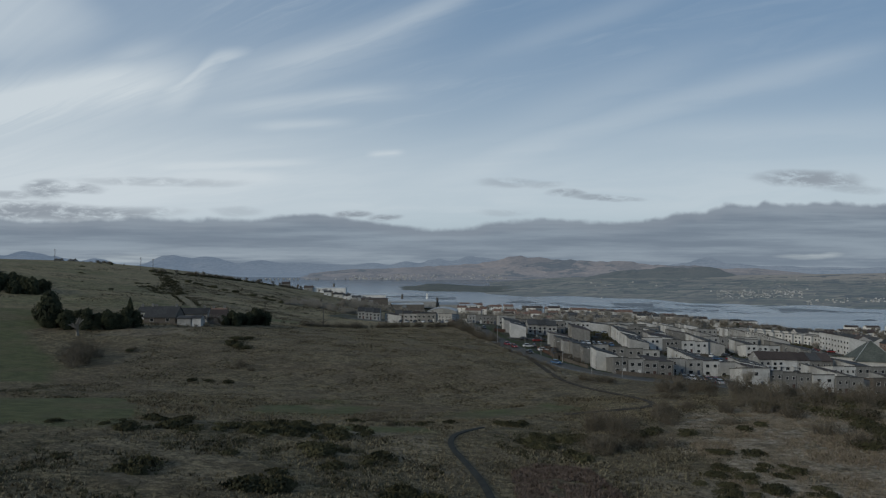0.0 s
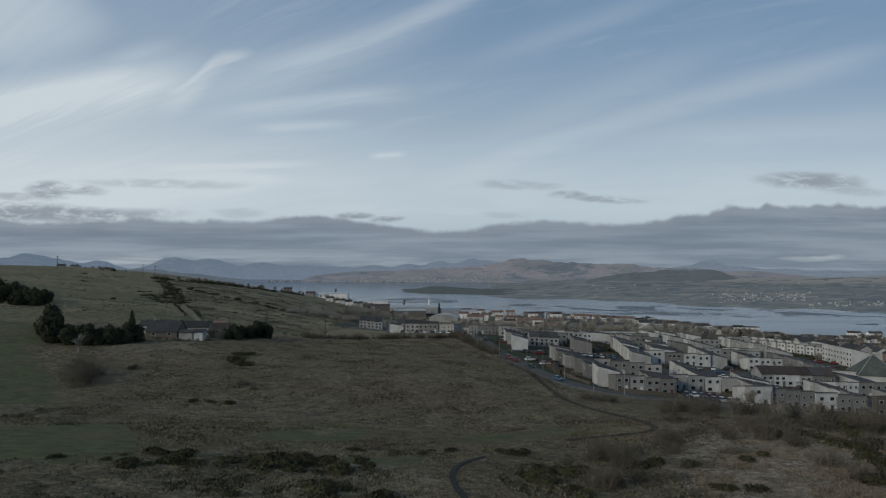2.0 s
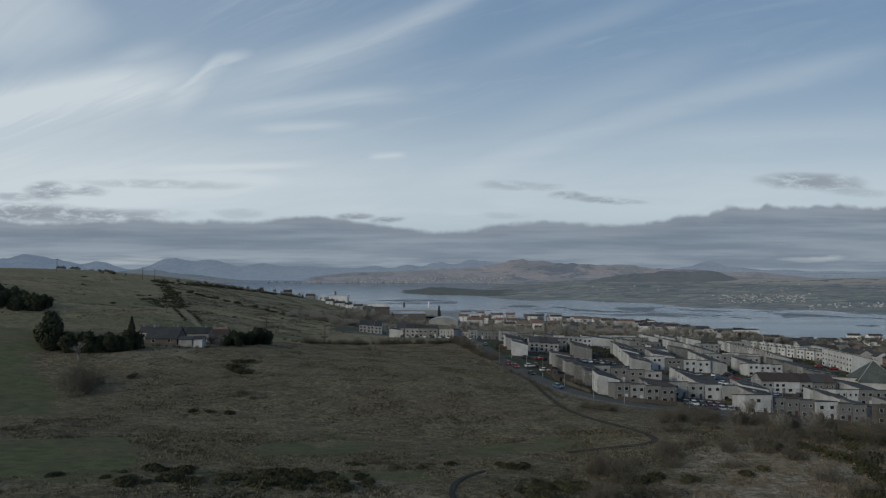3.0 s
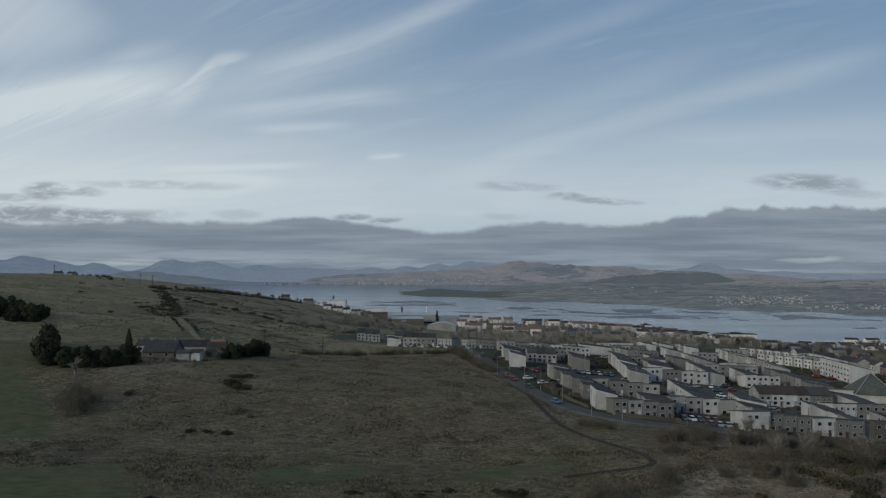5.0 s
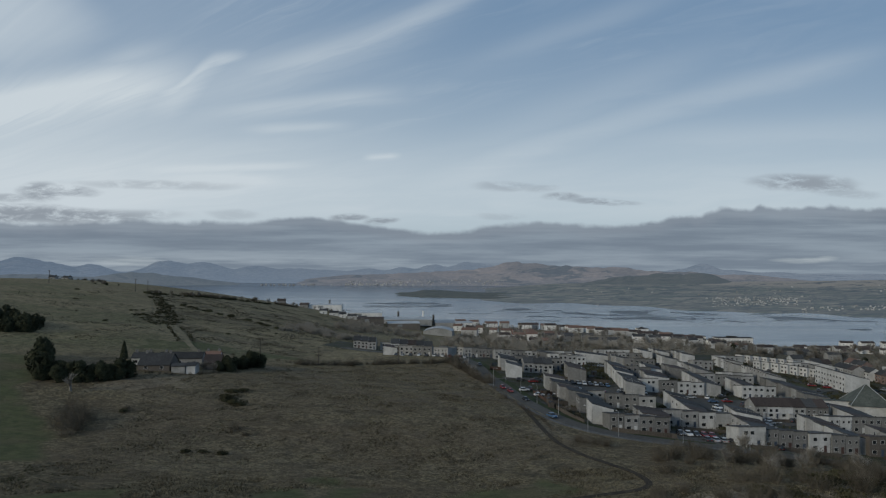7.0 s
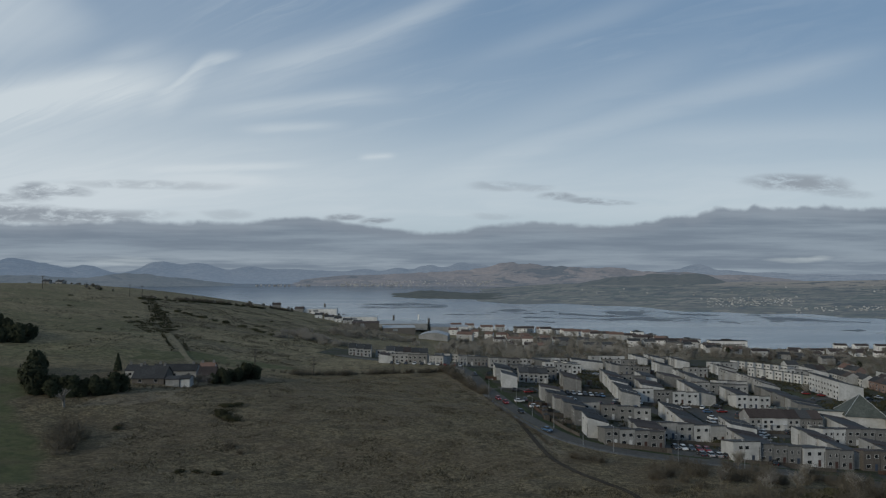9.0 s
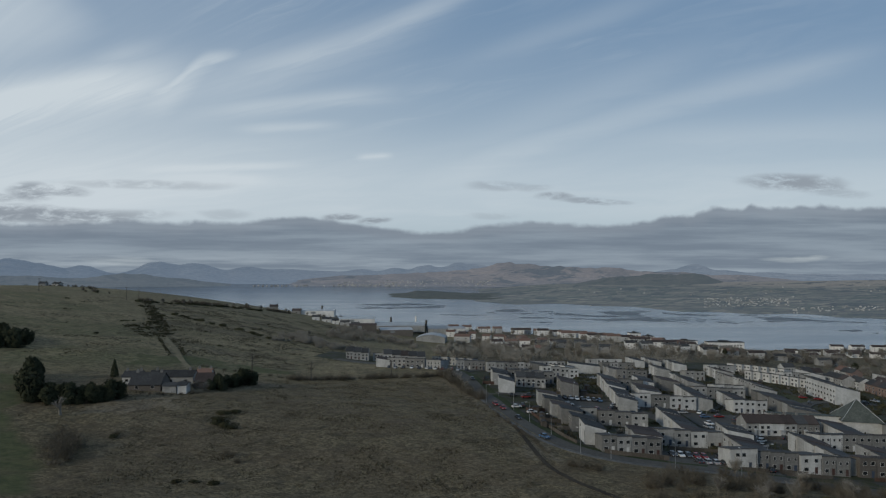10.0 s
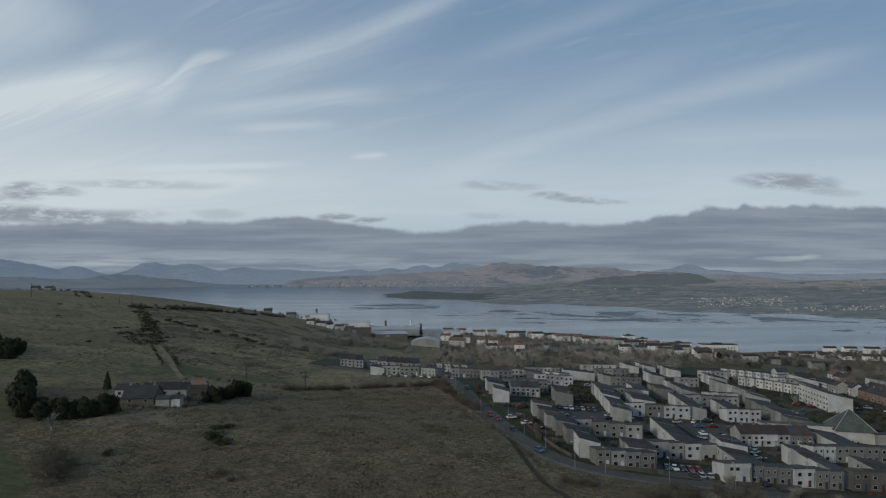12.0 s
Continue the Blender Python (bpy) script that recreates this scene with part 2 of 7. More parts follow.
WOOD = material("weathered_timber", (0.062, 0.054, 0.046), (0.112, 0.100, 0.086), 2.5, 0.9, by_object=0.3, local=True)
FENCE_RED = material("stained_fence", (0.060, 0.037, 0.029), (0.095, 0.060, 0.047), 2.5, 0.9, by_object=0.2, local=True)
STEEL = material("galvanised_steel", (0.22, 0.23, 0.235), (0.32, 0.325, 0.33), 3.0, 0.5, metal=0.5, local=True)
BARK = material("bark", (0.10, 0.087, 0.071), (0.17, 0.150, 0.124), 2.0, 0.95, 0.02, by_object=0.25)
TWIG = material("bare_twigs", (0.168, 0.156, 0.134), (0.275, 0.256, 0.222), 0.6, 0.95, by_object=0.45)
SCRUB_TWIG = material("scrub_twigs", (0.070, 0.062, 0.047), (0.140, 0.122, 0.094), 0.5, 0.95, by_object=0.4)
PALE_BARK = material("dead_bark", (0.16, 0.15, 0.13), (0.25, 0.23, 0.20), 2.0, 0.95)
NEEDLES = material("evergreen_foliage", (0.020, 0.026, 0.015), (0.048, 0.052, 0.030), 0.9, 0.9, by_object=0.25)
GORSE = material("gorse", (0.030, 0.032, 0.018), (0.070, 0.066, 0.036), 1.4, 0.95, by_object=0.45)
HEATHER = material("dead_heather", (0.056, 0.049, 0.033), (0.105, 0.091, 0.060), 0.9, 0.95, big=0.5)
TUSSOCK = material("dry_tussock_grass", (0.142, 0.124, 0.080), (0.246, 0.216, 0.146), 0.7, 0.95, big=0.55, stain=(0.115, 0.09, 0.06))
CARPET = material("gorse_and_heather_carpet", (0.036, 0.038, 0.022), (0.100, 0.088, 0.054), 0.8, 0.95, big=0.5, stain=(0.030, 0.034, 0.018))
BRAMBLE = material("dead_bramble", (0.092, 0.068, 0.055), (0.165, 0.126, 0.104), 0.8, 0.95, big=0.4)
STRAW_GRASS = material("straw_grass", (0.140, 0.116, 0.086), (0.300, 0.254, 0.194), 0.9, 0.95, big=0.4, stain=(0.13, 0.10, 0.072))
RUBBER = material("rubber", (0.012, 0.012, 0.012), (0.02, 0.02, 0.02), 5.0, 0.8, local=True)
CAR_PAINTS = [("silver", (0.36, 0.37, 0.38)), ("white", (0.62, 0.62, 0.61)), ("red", (0.20, 0.022, 0.022)), ("blue", (0.06, 0.115, 0.20)),
              ("dark grey", (0.05, 0.053, 0.058)), ("black", (0.014, 0.014, 0.015))]
CAR_MATS = [material("car_paint", tuple(v * 0.92 for v in c), c, 3.0, 0.25, local=True) for _, c in CAR_PAINTS]
LAMP_GLASS = material("lamp_glass", (0.5, 0.5, 0.48), (0.6, 0.6, 0.58), 5.0, 0.2, local=True)
REAR_RED = material("rear_lamp", (0.25, 0.01, 0.01), (0.3, 0.02, 0.02), 5.0, 0.2, local=True)
SAND = material("wet_mudbank", (0.055, 0.055, 0.056), (0.095, 0.093, 0.09), 0.02, 0.45)

# the hillside: dry grass, rushes, pasture and yards by what grows where
GROUND = bpy.data.materials.new("hillside")
GROUND.use_nodes = True
GROUND.node_tree.nodes.clear()
n = Net(GROUND.node_tree)
pos = n.node("ShaderNodeNewGeometry").outputs["Position"]
zone = n.node("ShaderNodeVertexColor", layer_name="zone")
zs = n.node("ShaderNodeSeparateColor")
GROUND.node_tree.links.new(zone.outputs[0], zs.inputs[0])
stretch = n.node("ShaderNodeMapping")
n.put(stretch.inputs[0], pos)
stretch.inputs["Scale"].default_value = (0.80, 1.0, 1.0)
stretch.inputs["Rotation"].default_value = (0, 0, radians(12))
g0 = n.noise(stretch, 4.5, 5.0, 0.72)
g1 = n.noise(stretch, 1.3, 6.0, 0.68)
g2 = n.noise(stretch, 0.16, 5.0, 0.62, 0.8)
g3 = n.noise(pos, 0.035, 4.0, 0.6, 0.5)
g4 = n.noise(stretch, 0.42, 5.0, 0.7, 0.3)
moor = n.mix(n.ramp(g1, 0.36, 0.64), (0.084, 0.067, 0.040), (0.240, 0.194, 0.118))
moor = n.mix(n.math("MULTIPLY", n.ramp(g2, 0.44, 0.64), 0.68), moor, (0.062, 0.052, 0.034))
moor = n.mix(n.math("MULTIPLY", n.ramp(g4, 0.53, 0.68), 0.62), moor, (0.044, 0.041, 0.026))
moor = n.mix(n.math("MULTIPLY", n.ramp(g3, 0.44, 0.62), 0.45), moor, (0.120, 0.090, 0.058))
grass = n.mix(n.ramp(g4, 0.36, 0.64), (0.056, 0.064, 0.027), (0.100, 0.102, 0.046))
grass = n.mix(n.math("MULTIPLY", n.ramp(g1, 0.4, 0.7), 0.4), grass, (0.072, 0.068, 0.036))
hill = n.mix(n.ramp(g4, 0.41, 0.59), (0.150, 0.122, 0.072), (0.300, 0.246, 0.148))
hill = n.mix(n.math("MULTIPLY", n.ramp(g3, 0.42, 0.64), 0.36), hill, (0.092, 0.090, 0.046))
hill = n.mix(n.math("MULTIPLY", n.ramp(g2, 0.56, 0.70), 0.7), hill, (0.045, 0.038, 0.026))
yard = n.mix(n.ramp(g2, 0.40, 0.54), (0.060, 0.058, 0.054), (0.044, 0.047, 0.026))
yard = n.mix(n.math("MULTIPLY", n.ramp(g4, 0.54, 0.68), 0.7), yard, (0.030, 0.030, 0.021))
yard = n.mix(n.math("MULTIPLY", n.ramp(g1, 0.56, 0.70), 0.35), yard, (0.120, 0.108, 0.090))
cover = n.node("ShaderNodeVertexColor", layer_name="cover")
cs = n.node("ShaderNodeSeparateColor")
GROUND.node_tree.links.new(cover.outputs[0], cs.inputs[0])
rough_hill = n.noise(stretch, 0.085, 7.0, 0.72, 0.6)
hill = n.mix(n.math("MULTIPLY", cs.outputs[1], 0.55), hill, n.mix(n.ramp(g4, 0.35, 0.65), (0.086, 0.092, 0.044), (0.150, 0.148, 0.074)))
hill = n.mix(n.math("MULTIPLY", cs.outputs[2], 0.50), hill, n.mix(n.ramp(g1, 0.35, 0.65), (0.062, 0.052, 0.036), (0.135, 0.112, 0.078)))
hill = n.mix(n.math("MULTIPLY", n.ramp(rough_hill, 0.55, 0.65), 0.4), hill, (0.058, 0.050, 0.034))
gc = n.mix(zs.outputs[0], moor, hill)
gc = n.mix(n.math("MULTIPLY", cs.outputs[0], n.ramp(g4, 0.60, 0.42, 0.05, 0.70)), gc, n.mix(n.ramp(g1, 0.35, 0.65), (0.030, 0.031, 0.019), (0.072, 0.064, 0.040)))
gc = n.mix(n.ramp(g0, 0.60, 0.38, 0.0, 0.66), gc, n.mix(1.0, gc, (0.40, 0.39, 0.36), "MULTIPLY"))
gc = n.mix(n.ramp(g0, 0.52, 0.72, 0.0, 0.45), gc, n.mix(1.0, gc, (1.75, 1.72, 1.62), "MULTIPLY"))
clumps = n.noise(stretch, 0.62, 7.0, 0.74, 0.2)
gc = n.mix(n.ramp(clumps, 0.53, 0.61, 0.0, 0.62), gc, n.mix(1.0, gc, (0.36, 0.35, 0.33), "MULTIPLY"))
gc = n.mix(n.ramp(clumps, 0.46, 0.38, 0.0, 0.40), gc, n.mix(1.0, gc, (1.55, 1.50, 1.40), "MULTIPLY"))
gc = n.mix(zs.outputs[1], gc, grass)
pale = n.mix(n.ramp(g1, 0.38, 0.62), (0.135, 0.110, 0.080), (0.320, 0.268, 0.200))
gc = n.mix(n.math("MULTIPLY", zone.outputs[1], n.ramp(g4, 0.62, 0.46, 0.25, 1.0)), gc, pale)
gc = n.mix(zs.outputs[2], gc, yard)
gb = n.node("ShaderNodeBsdfPrincipled")
n.put(gb.inputs["Base Color"], gc)
gb.inputs["Roughness"].default_value = 0.95
gb.inputs["Specular IOR Level"].default_value = 0.15
gk = n.node("ShaderNodeBump")
gk.inputs["Strength"].default_value = 0.8
gk.inputs["Distance"].default_value = 0.34
n.put(gk.inputs["Height"], n.math("ADD", n.math("MULTIPLY", g0, 0.5), g4))
n.put(gb.inputs["Normal"], gk)
GROUND.node_tree.links.new(gb.outputs[0], n.node("ShaderNodeOutputMaterial").inputs[0])

# water: ruffled, with calm lanes
WATER = bpy.data.materials.new("estuary_water")
WATER.use_nodes = True
WATER.node_tree.nodes.clear()
n = Net(WATER.node_tree)
pos = n.node("ShaderNodeNewGeometry").outputs["Position"]
lanes = n.node("ShaderNodeMapping")
n.put(lanes.inputs[0], pos)
lanes.inputs["Scale"].default_value = (0.25, 1.0, 1.0)
lanes.inputs["Rotation"].default_value = (0, 0, radians(-9))
w1 = n.noise(lanes, 0.006, 5.0, 0.6, 0.6)
w2 = n.noise(pos, 0.35, 3.0, 0.6)
wb = n.node("ShaderNodeBsdfPrincipled")
n.put(wb.inputs["Base Color"], n.mix(n.ramp(w1, 0.38, 0.66), (0.120, 0.145, 0.172), (0.150, 0.175, 0.200)))
n.put(wb.inputs["Roughness"], n.ramp(w1, 0.35, 0.7, 0.26, 0.17))
wb.inputs["Specular IOR Level"].default_value = 1.0
wk = n.node("ShaderNodeBump")
wk.inputs["Strength"].default_value = 0.5
wk.inputs["Distance"].default_value = 0.25
n.put(wk.inputs["Height"], w2)
n.put(wb.inputs["Normal"], wk)
WATER.node_tree.links.new(wb.outputs[0], n.node("ShaderNodeOutputMaterial").inputs[0])


def far_material(name, cols, scale, glow, hedges=0.0, upland=None, woods_cut=0.54):
    """Patchwork of fields, woods and moor seen through miles of air. glow: haze of that air, painted in as emission.
    upland: heights between which it turns to another colour.
    """
    m = bpy.data.materials.new(name)
    m.use_nodes = True
    m.node_tree.nodes.clear()
    n = Net(m.node_tree)
    place = n.node("ShaderNodeNewGeometry").outputs["Position"]
    p = n.node("ShaderNodeMapping")
    n.put(p.inputs[0], place)
    p.inputs["Scale"].default_value = (0.42, 0.8, 2.6)
    p.inputs["Rotation"].default_value = (0, 0, radians(11))
    cell = n.node("ShaderNodeTexVoronoi", distance="MANHATTAN")
    n.put(cell.inputs["Vector"], p)
    cell.inputs["Scale"].default_value = scale
    sc = n.node("ShaderNodeSeparateColor")
    m.node_tree.links.new(cell.outputs["Color"], sc.inputs[0])
    a = n.mix(sc.outputs[0], cols[0], cols[1])
    rim = n.node("ShaderNodeTexVoronoi", feature="DISTANCE_TO_EDGE")
    n.put(rim.inputs["Vector"], p)
    rim.inputs["Scale"].default_value = scale
    a = n.mix(n.math("MULTIPLY", n.ramp(rim, 0.01, 0.10, 1.0, 0.0), hedges), a, cols[2])
    big = n.noise(p, scale * 0.20, 4.0, 0.55, 0.4)
    a = n.mix(n.math("MULTIPLY", n.ramp(big, 0.46, 0.62), 0.55), a, cols[3])
    if upland:
        height_of = n.node("ShaderNodeSeparateXYZ")
        n.put(height_of.inputs[0], place)
        lift = n.math("ADD", height_of.outputs[2], n.math("MULTIPLY", n.math("SUBTRACT", big, 0.5), 60.0))
        a = n.mix(n.ramp(lift, upland[0], upland[1]), a, upland[2])
    forest = n.noise(p, scale * 0.55, 9.0, 0.70, 0.8)
    a = n.mix(n.math("MULTIPLY", n.ramp(forest, woods_cut, woods_cut + 0.05), 0.85), a, cols[2])
    grain = n.noise(p, scale * 7.0, 5.0, 0.7)
    a = n.mix(n.ramp(grain, 0.62, 0.40, 0.0, 0.55), a, n.mix(1.0, a, (0.50, 0.50, 0.52), "MULTIPLY"))
    b = n.node("ShaderNodeBsdfPrincipled")
    n.put(b.inputs["Base Color"], a)
    b.inputs["Roughness"].default_value = 0.95
    b.inputs["Specular IOR Level"].default_value = 0.1
    # distance haze painted as an even emission over the land
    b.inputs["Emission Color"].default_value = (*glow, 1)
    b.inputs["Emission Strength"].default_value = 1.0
    m.node_tree.links.new(b.outputs[0], n.node("ShaderNodeOutputMaterial").inputs[0])
    return m


# the bluish colour after each scale is haze, given off as glow
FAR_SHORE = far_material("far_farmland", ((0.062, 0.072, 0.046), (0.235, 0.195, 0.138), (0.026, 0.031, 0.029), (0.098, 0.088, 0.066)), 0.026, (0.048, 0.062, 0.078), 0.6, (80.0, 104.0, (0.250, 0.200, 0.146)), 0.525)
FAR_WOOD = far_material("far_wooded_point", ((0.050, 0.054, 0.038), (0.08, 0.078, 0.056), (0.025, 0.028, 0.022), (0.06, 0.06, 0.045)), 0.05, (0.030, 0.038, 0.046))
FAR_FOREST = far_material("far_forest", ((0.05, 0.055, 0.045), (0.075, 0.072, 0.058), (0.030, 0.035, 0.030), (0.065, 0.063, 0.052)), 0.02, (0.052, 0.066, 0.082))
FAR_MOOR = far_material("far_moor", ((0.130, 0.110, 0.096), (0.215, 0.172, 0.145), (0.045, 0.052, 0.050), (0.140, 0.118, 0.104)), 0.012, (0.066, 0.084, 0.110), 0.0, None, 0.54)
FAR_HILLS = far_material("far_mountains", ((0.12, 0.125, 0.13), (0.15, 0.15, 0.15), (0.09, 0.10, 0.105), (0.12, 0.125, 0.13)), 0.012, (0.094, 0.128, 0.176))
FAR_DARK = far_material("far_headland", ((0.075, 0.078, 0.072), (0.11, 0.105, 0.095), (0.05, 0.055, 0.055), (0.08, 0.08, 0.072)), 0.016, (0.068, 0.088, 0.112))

# ------------------------------------------------------------------ the lie of the land
PLANE = (136.7, -74.7, -38.8)                    # height at the origin, fall to the east and north per km
BROAD = np.array([                      # broad rises, 200 m apart
    0, 0, 0.1, -0.1, 0, 0.1, 0, 0,
    0, 0.3, 2.5, 1, 1.1, 1.7, 0.5, 0,
    -0.1, -1.5, -1.7, -1.6, 3.8, 3.5, 1, 0.1,
    0.4, 2.3, -5.6, -4.5, -4.6, -5.9, -0.7, 0,
    -1.8, 2.9, 0.7, -3.7, 6.3, -4.5, -1.9, -0.1,
    -2.4, 5.4, 7.8, -13.4, 3.5, -3.6, -1, 0.5,
    -0.6, 12.8, 4, -5.8, 10.1, -4.6, 4.7, 4.5,
    0.2, 1.4, -3, 2.3, -8.7, -9.3, 5.3, 4.6])
LOCAL = np.array([                      # knolls and hollows near the moor, 50 m apart
    -2.1, -0.4, -0.4, -1, -2.8, 0.3, 1.5,
    -1.1, -1.3, 1.3, -0.6, 0.8, 2.3, 0.9,
    -1.4, -2.5, -2.6, -3.3, 0.1, 1.6, -2.3,
    -1.7, 0.9, 0.6, 2.8, -0.1, -0.7, -0.9,
    0.7, 2, 1, 0.8, -0.4, -1.4, 0.6,
    1.2, 0.8, -0.1, 0.2, 1.9, 0.5, -0.4,
    3.2, -1.3, -0.2, 3.7, 2.7, 0.8, 0])
BX, BY = np.meshgrid(np.arange(-600, 801, 200.0), np.arange(-400, 1101, 200.0))
LX, LY = np.meshgrid(np.arange(-150, 151, 50.0), np.arange(60, 361, 50.0))


def height(x, y):
    """Ground height above the sea, for arrays or numbers."""
    x, y = np.asarray(x, float), np.asarray(y, float)
    z = PLANE[0] + PLANE[1] * x / 1000 + PLANE[2] * y / 1000
    for w, cx, cy in zip(BROAD, BX.ravel(), BY.ravel()):
        if w:
            z = z + w * np.exp(-((x - cx) ** 2 + (y - cy) ** 2) / 200.0 ** 2)
    for w, cx, cy in zip(LOCAL, LX.ravel(), LY.ravel()):
        if w:
            z = z + w * np.exp(-((x - cx) ** 2 + (y - cy) ** 2) / 50.0 ** 2)
    crest = 880 + 0.16 * np.clip(x, -400, 1200)
    over = np.maximum(0.0, y - crest)
    z = z - over * 0.30 * np.minimum(1.0, over / 120.0)
    return np.where(z > 165, 165 + 30 * np.tanh((z - 165) / 30), np.maximum(z, -12.0))


def hz(x, y):
    return float(height(x, y))


TABLE = np.random.RandomState(7).rand(256, 256)


def vnoise(x, y, size, seed=0):
    """Smooth value noise from 0 to 1."""
    x, y = np.asarray(x, float) / size + seed * 17.3, np.asarray(y, float) / size + seed * 9.7
    i, j = np.floor(x).astype(int), np.floor(y).astype(int)
    u, v = x - i, y - j
    u, v = u * u * (3 - 2 * u), v * v * (3 - 2 * v)
    a, b, c, d = (TABLE[(i + p) % 256, (j + q) % 256] for p, q in ((0, 0), (1, 0), (0, 1), (1, 1)))
    return (a * (1 - u) + b * u) * (1 - v) + (c * (1 - u) + d * u) * v


def along(points, step=2.0):
    """A smooth line through points of the plan."""
    pts = [Vector((*p, 0)) for p in points]
    out = []
    for k in range(len(pts) - 1):
        p0, p1, p2, p3 = pts[max(k - 1, 0)], pts[k], pts[k + 1], pts[min(k + 2, len(pts) - 1)]
        count = max(2, int((p2 - p1).length / step))
        for s in range(count):
            t = s / count
            q = 0.5 * ((2 * p1) + (p2 - p0) * t + (2 * p0 - 5 * p1 + 4 * p2 - p3) * t * t + (3 * p1 - p0 - 3 * p2 + p3) * t ** 3)
            out.append((q.x, q.y))
    out.append((pts[-1].x, pts[-1].y))
    return out


def near_line(x, y, line):
    """Distance from each place to a line of the plan."""
    best = np.full(np.shape(x), 1e9)
    for (ax, ay), (bx, by) in zip(line[:-1], line[1:]):
        vx, vy = bx - ax, by - ay
        t = np.clip(((x - ax) * vx + (y - ay) * vy) / max(vx * vx + vy * vy, 1e-9), 0, 1)
        best = np.minimum(best, np.hypot(x - ax - t * vx, y - ay - t * vy))
    return best


def inside(x, y, poly):
    """Whether places lie in a polygon of the plan."""
    hit = np.zeros(np.shape(x), bool)
    for (ax, ay), (bx, by) in zip(poly, poly[1:] + poly[:1]):
        if ay != by:
            hit ^= ((ay > y) != (by > y)) & (x < (bx - ax) * (y - ay) / (by - ay) + ax)
    return hit


ROAD = along([(-60, 425), (-28, 408), (-5, 389), (5, 369), (13, 351), (19, 326), (22, 304), (26, 287), (29, 270), (32, 252), (36, 235), (40, 222), (45, 213), (52, 206), (61, 201), (72, 197), (84, 194), (96, 188), (120, 182), (170, 178)])
TRACK = along([(5.4, 62), (5.0, 72), (4.3, 79), (2.9, 87), (1.6, 94), (1.1, 100), (1.6, 106), (3.6, 112), (7.0, 117.5)], 1.5)
BURN = along([(29.7, 239.3), (32.2, 195.6), (36.6, 178.9), (42.0, 167.5), (45.9, 157.7), (46.2, 147.8), (42.4, 142.7), (36.1, 140.3), (24.7, 135.9)], 1.5)
STREETS = [along(p, 3.0) for p in (
    [(22, 300), (34, 305), (44, 303), (58, 301), (78, 299)],
    [(84, 194), (80, 208), (96, 213)],
    [(98, 190), (104, 215), (108, 245), (112, 262), (117, 290)],
    [(112, 262), (100, 268), (88, 290)],
    [(117, 290), (128, 288), (140, 285), (160, 290)],
    [(13, 351), (30, 372), (60, 380), (100, 372)],
    [(160, 290), (185, 330), (205, 345), (235, 350)],
    [(-5, 389), (20, 410), (60, 440), (120, 450), (200, 440)],
    [(118, 250), (126, 254), (131, 246)])]
ROAD_XY, TRACK_XY = np.array(ROAD), np.array(TRACK)
STREETS_XY = [np.array(s) for s in STREETS]


def line_gap(x, y, line):
    """Distance from one place to the nearest mark of a line of the plan."""
    return float(np.sqrt(((line - (x, y)) ** 2).sum(1).min()))


ESTATE = [(24, 310), (33, 260), (40, 228), (50, 213), (64, 205), (90, 198), (120, 190), (190, 184), (400, 210), (460, 420), (420, 520), (300, 560), (60, 480), (-70, 470), (-75, 425), (-20, 398), (8, 365)]
PASTURES = [[(-300, 240), (-175, 263), (-159, 268), (-132, 214), (-104, 179), (-90, 150), (-92, 133), (-140, 120), (-300, 110)],
            [(-80, 84), (-60, 88), (-46, 99), (-54, 118), (-62, 128), (-75, 120), (-100, 112)],
            [(-34, 118), (-20, 126), (-8, 141), (-20, 146), (-36, 132)], [(-2, 128), (4, 138), (22, 154), (28, 146), (14, 132)],
            [(-22, 100), (-12, 112), (-2, 116), (-8, 102)], [(-140, 300), (-118, 318), (-80, 330), (-70, 350), (-110, 352), (-140, 335)],
            [(26, 300), (30, 322), (24, 345), (19, 330)], [(160, 315), (200, 350), (188, 372), (150, 345)], [(225, 300), (300, 330), (320, 300), (240, 270)]]
STRAW = [[(34, 70), (38, 104), (46, 126), (58, 138), (90, 134), (90, 100), (76, 70)], [(-46, 70), (-40, 84), (-22, 86), (-20, 70)], [(-18, 82), (-14, 100), (-2, 104), (-2, 84)],
         [(26, 72), (28, 92), (40, 92), (40, 72)], [(-90, 288), (-70, 300), (-60, 288), (-95, 262), (-110, 240), (-112, 216), (-84, 232)], [(-72, 76), (-70, 92), (-52, 96), (-50, 78)],
         [(2, 334), (7, 338), (25, 276), (36, 226), (39, 192), (34, 192), (31, 224), (20, 272)]]
FIELD = [(-95, 215), (-82, 300), (-67, 313), (-32, 328), (4, 335), (22, 274), (34, 222), (36, 192), (20, 160), (-30, 150), (-80, 150)]


